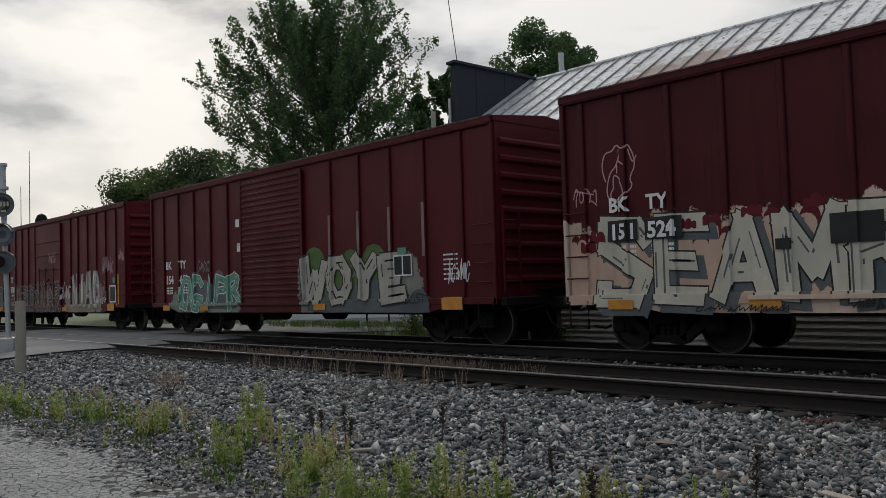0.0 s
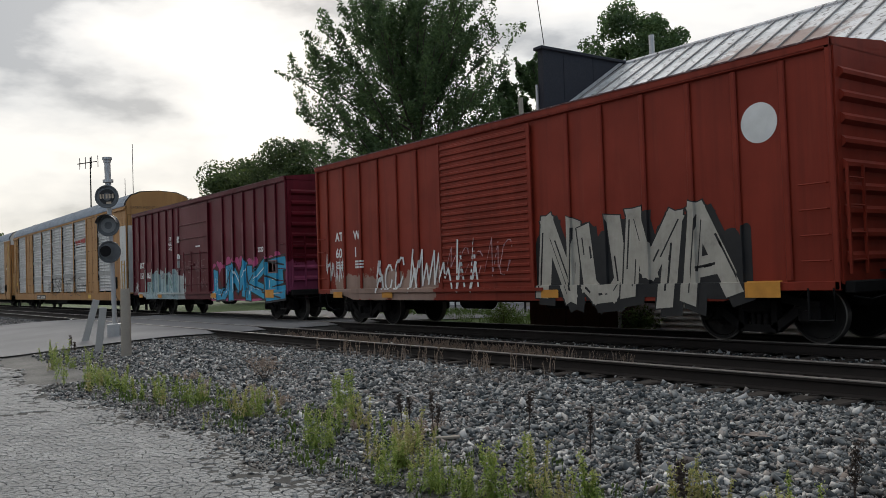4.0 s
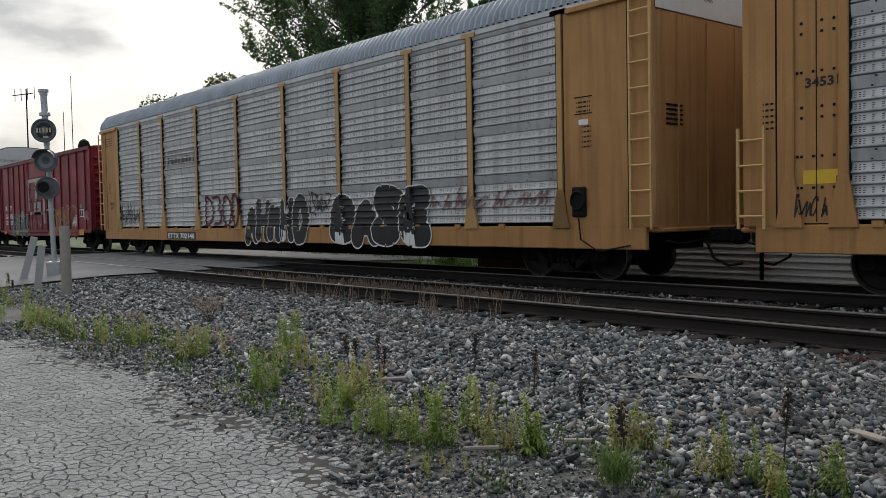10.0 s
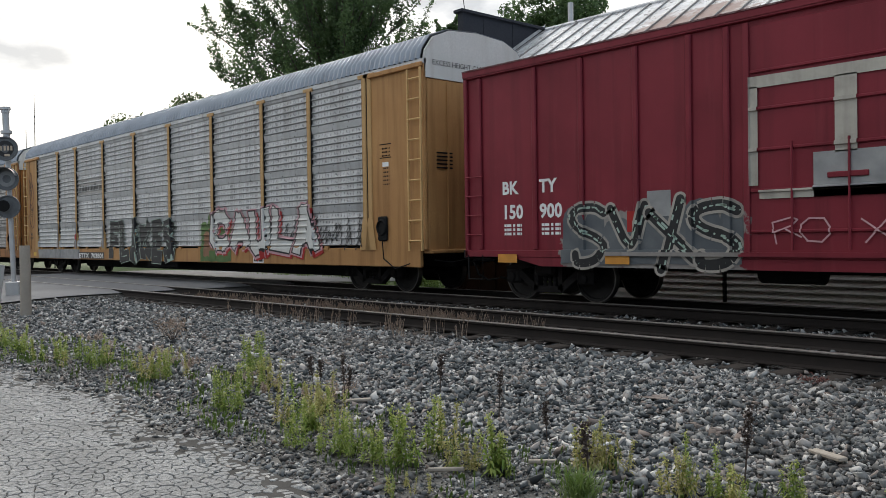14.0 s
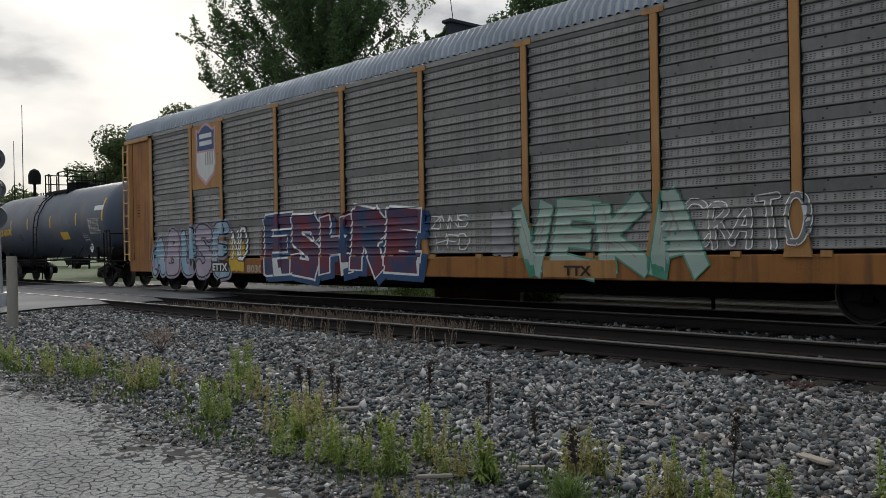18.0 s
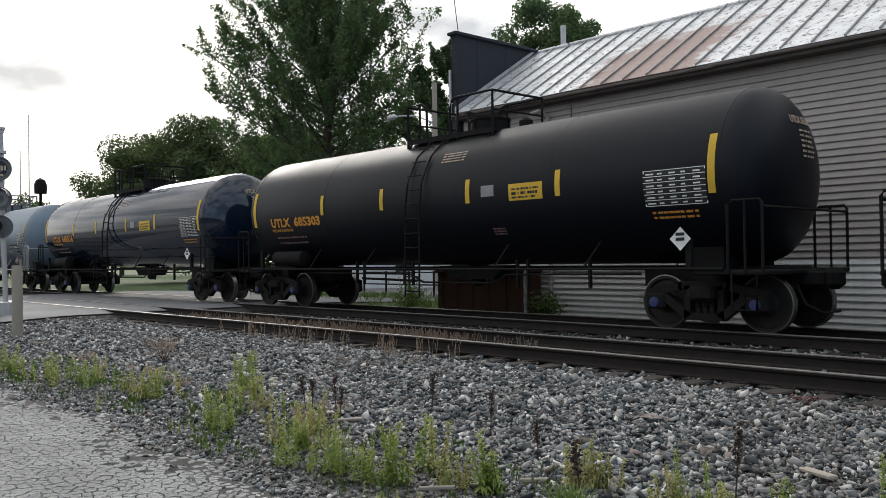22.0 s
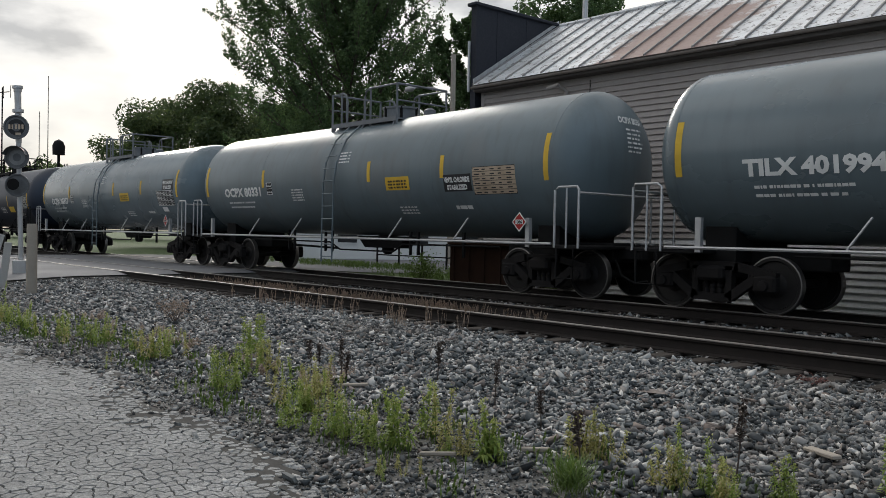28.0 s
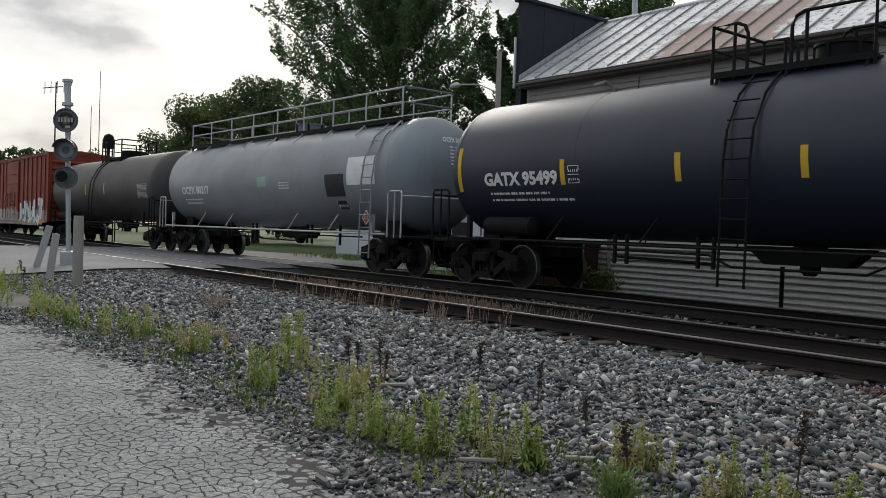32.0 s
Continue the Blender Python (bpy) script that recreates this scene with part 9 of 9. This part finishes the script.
def black_tank(gap, paint, number, label):
    t = tank_car(gap, paint, label, "under", True, light="under")
    t_text(t, "UTLX", 1.0, -0.42, 0.235, "orange", 0.92)
    t_text(t, number, 2.1, -0.42, 0.235, "orange", 1.18)
    t_text(t, "THE TANK CAR PEOPLE", 0.98, -0.55, 0.075, "orange", 1.0)
    t_rows(t, 1.1, -0.62, [(1.4, 0.05, 0.13), (1.35, 0.05, 0.16)], "faint")
    stripes(t, (3.35, 5.7, 8.5, 10.85))
    for u, s0 in ((0.12, -0.4), (13.93, -0.35)):
        strip(t, u, s0, s0 + 0.95, 0.13, "yellow")
    strip(t, 9.7, -0.22, 0.1, 0.85, "yellow", "warning_label", "yellow warning label")
    t_rows(t, 9.78, 0.04, [(0.68, 0.035, 0.06), (0.66, 0.05, 0.09), (0.6, 0.035, 0.07)], "black")
    table(t, 12.75, -0.5, 1.15, 0.58)
    t_rows(t, 12.85, -0.55, [(0.85, 0.04, 0.09), (0.85, 0.04, 0.09)], "orange")
    strip(t, 8.95, -0.1, 0.12, 0.35, "grey_spray", "painted_patch")
    t_rows(t, 7.6, 1.02, [(0.7, 0.03, 0.07)] * 4, "cream")
    t_rows(t, 9.1, -0.72, [(0.35, 0.03, 0.06)] * 3, "faint")
    placard(t, 13.5, 1.5, "white")
    end_mark(t, "UTLX " + number, "cream")
    return t


black_tank(-238.9, P_BLACK, "685303", "matt black tank car with orange lettering and yellow stripes")
black_tank(-256.1, P_GLOSS, "685516", "glossy black tank car with orange lettering and yellow stripes")


def grey_tank(gap, paint, mark, number, label, boards="long"):
    t = tank_car(gap, paint, label, "alu_dark", light="alu")
    t_text(t, mark + " " + number, 1.3, -0.42, 0.26, "white", 2.1)
    table(t, 3.75, -0.40, 0.28, 0.32, rows=2)
    t_rows(t, 1.45, -0.5, [(1.5, 0.05, 0.13), (1.4, 0.05, 0.14)], "white")
    for u, s0 in ((0.12, -0.4), (13.93, -0.35)):
        strip(t, u, s0, s0 + 0.9, 0.12, "yellow")
    t_rows(t, 9.4, -0.78, [(0.6, 0.04, 0.08)] * 3, "white")
    if boards == "long":
        stripes(t, (3.6, 6.05, 8.5, 10.9))
        strip(t, 9.35, -0.55, -0.05, 0.78, "yellow", "warning_label", "yellow warning label")
        t_rows(t, 9.42, -0.12, [(0.62, 0.05, 0.11)] * 4, "black")
        strip(t, 11.75, -0.6, -0.38, 1.35, "black", "name_board", "black stencilled name board")
        t_text(t, "VINYL CHLORIDE, STABILIZED", 11.8, -0.55, 0.11, "white", 1.25)
        table(t, 13.0, -0.42, 1.15, 0.52)
        table(t, 12.5, -0.95, 0.5, 0.28, rows=1)
        t_rows(t, 11.1, -0.65, [(0.7, 0.04, 0.08)] * 2, "white")
    else:
        stripes(t, (3.5, 8.4, 11.0))
        strip(t, 9.1, -0.42, -0.12, 0.85, "yellow", "warning_label", "yellow warning label")
        t_rows(t, 9.2, -0.17, [(0.66, 0.04, 0.07)] * 3, "black")
        t_rows(t, 7.2, 0.62, [(0.45, 0.035, 0.08)] * 4, "white")
        t_rows(t, 5.0, -0.25, [(0.55, 0.035, 0.07)] * 5, "white")
        z0 = -0.5 if boards == "tan" else -0.1
        strip(t, 11.1 if boards == "tan" else 12.9, z0, z0 + 0.36, 0.85, "black", "name_board", "black stencilled name board")
        t_text(t, "VINYL CHLORIDE", 11.13 if boards == "tan" else 12.93, z0 + 0.2, 0.11, "white", 0.78)
        t_text(t, "STABILIZED", 11.2 if boards == "tan" else 13.0, z0 + 0.04, 0.11, "white", 0.62)
        if boards == "tan":
            table(t, 12.0, -0.58, 1.2, 0.56, "black", "cream")
        else:
            table(t, 12.4, -0.62, 1.3, 0.5)
            strip(t, 12.6, -0.85, -0.68, 0.4, "white", "painted_patch")
        t_rows(t, 11.3, -0.85, [(0.5, 0.09, 0.06)], "white")
    placard(t, 13.45, 1.42, "red")
    end_mark(t, mark + " " + number, "white")
    return t


grey_tank(-273.0, P_GREY, "TILX", "401826", "blue-grey tank car with white lettering and red placard")
grey_tank(-289.7, P_GREEN, "TILX", "401994", "grey-green tank car with white lettering and yellow stripes")
grey_tank(-306.35, P_DIRTY, "OCPX", "80331", "grey tank car with brown grime on its end", "tan")
grey_tank(-322.4, P_GREEN, "OCPX", "80337", "grey-green tank car with a tall side ladder", "high")
t8 = tank_car(-338.8, P_CHAR, "charcoal tank car with white lettering and yellow stripes", "under", light="under")
t_text(t8, "GATX 95499", 0.98, -0.42, 0.27, "white", 2.1)
table(t8, 3.35, -0.42, 0.28, 0.32, rows=2)
t_rows(t8, 1.1, -0.5, [(1.7, 0.05, 0.13), (2.3, 0.05, 0.14)], "white")
stripes(t8, (3.15, 5.75, 7.95), -0.25)
for u, s0 in ((0.12, -0.55), (13.9, -0.6)):
    strip(t8, u, s0, s0 + 0.95, 0.12, "yellow")
strip(t8, 10.65, -0.45, 0.1, 0.1, "yellow", "painted_patch")
strip(t8, 10.8, -0.75, -0.45, 0.85, "yellow", "warning_label", "yellow warning label")
t_text(t8, "VINYL CHLORIDE", 12.7, 0.2, 0.13, "white", 1.2)
t_text(t8, "STABILIZED", 12.7, 0.02, 0.13, "white", 0.85)
table(t8, 12.75, -0.55, 1.15, 0.5)
t_rows(t8, 9.4, -0.45, [(0.8, 0.04, 0.08)] * 4, "white")
strip(t8, 12.1, -0.95, -0.75, 0.4, "white", "painted_patch")
table(t8, 12.6, -0.98, 0.45, 0.28, rows=1)
placard(t8, 13.6, 1.35, "red")
end_mark(t8, "GATX 95499", "white")
t9 = tank_car(-355.5, P_PALE, "pale grey tank car with a full-length top walkway", "truck", walkway=True)
t_text(t9, "OCPX 80217", 1.3, -0.4, 0.27, "white", 2.3)
t_rows(t9, 1.45, -0.5, [(1.5, 0.05, 0.13), (1.4, 0.05, 0.14)], "white")
strip(t9, 11.2, -0.6, 0.0, 0.95, "black", "name_board", "black stencilled name board")
strip(t9, 12.3, -0.3, 0.42, 1.3, "white", "data_table", "white data board")
table(t9, 11.6, -1.0, 0.5, 0.3, rows=1)
strip(t9, 7.2, -0.25, 0.05, 0.6, "mint", "painted_patch")
t_rows(t9, 8.6, -0.1, [(0.6, 0.04, 0.08)] * 3, "white")
placard(t9, 13.45, 1.42, "red")
end_mark(t9, "OCPX 80217", "white")
t10 = tank_car(-371.6, P_SOOT, "sooty dark brown tank car", "under", light="under")
stripes(t10, (3.1, 5.7, 8.4), -0.1)
table(t10, 12.7, -0.5, 1.1, 0.55)
m_v = painted_car("orange_red_car_paint_late", (0.24, 0.045, 0.026), [(-7.5, 7.5, 0.6, 1.6, (0.42, 0.38, 0.33))], fade=(0.4, 0.18, 0.12))
for left in (-379.0 - BOX_L, -379.0 - BOX_L - 17.75, -379.0 - BOX_L - 35.5):
    v_ = boxcar(left, m_v, "faded orange-red boxcar with pale graffiti low on its side")
    marks(v_, "BK", "TY", "150", "", 1.0, 2.0)
    wild(v_, "HNAJ", 9.6 - H, 0.8, 5.0, 1.3, SIDE - 0.014, "white", "grey_spray", "", "slate", 0.19, 0.03, 8, 4, "white sprayed lettering")

# ---- pieces of the lot and the ballast ----
plates()
ballast()


def rolled(t):
    """Metres that the train has rolled: steady, then a little faster."""
    if t < 19:
        return SPEED * t
    return SPEED * t + (0.075 * (t - 19) ** 2 if t < 22 else 0.675 + 0.42 * (t - 22))


def motions():
    """The whole train rolls by; each wheelset turns while its car is near."""
    for c, x0 in CARS:
        walk(c, [(float(t), pose(x0 + rolled(t), FAR_TRACK, RAIL_TOP)) for t in range(33)])
    starts = dict((c, x0) for c, x0 in CARS)
    for w, c, dx in WHEELS:
        near = [k for k in range(481) if -36.0 < starts[c] + rolled(k / 15.0) < 9.0]
        if not near:
            continue
        rows = [] if near[0] == 0 else [(0.0, pose(dx, 0, WHEEL_R))]
        rows += [(k / 15.0, pose(dx, 0, WHEEL_R, 0, math.degrees((rolled(k / 15.0) - rolled(near[0] / 15.0)) / WHEEL_R), 0)) for k in near]
        if near[-1] < 480:
            rows.append((32.0, rows[-1][1]))
        walk(w, rows)


motions()
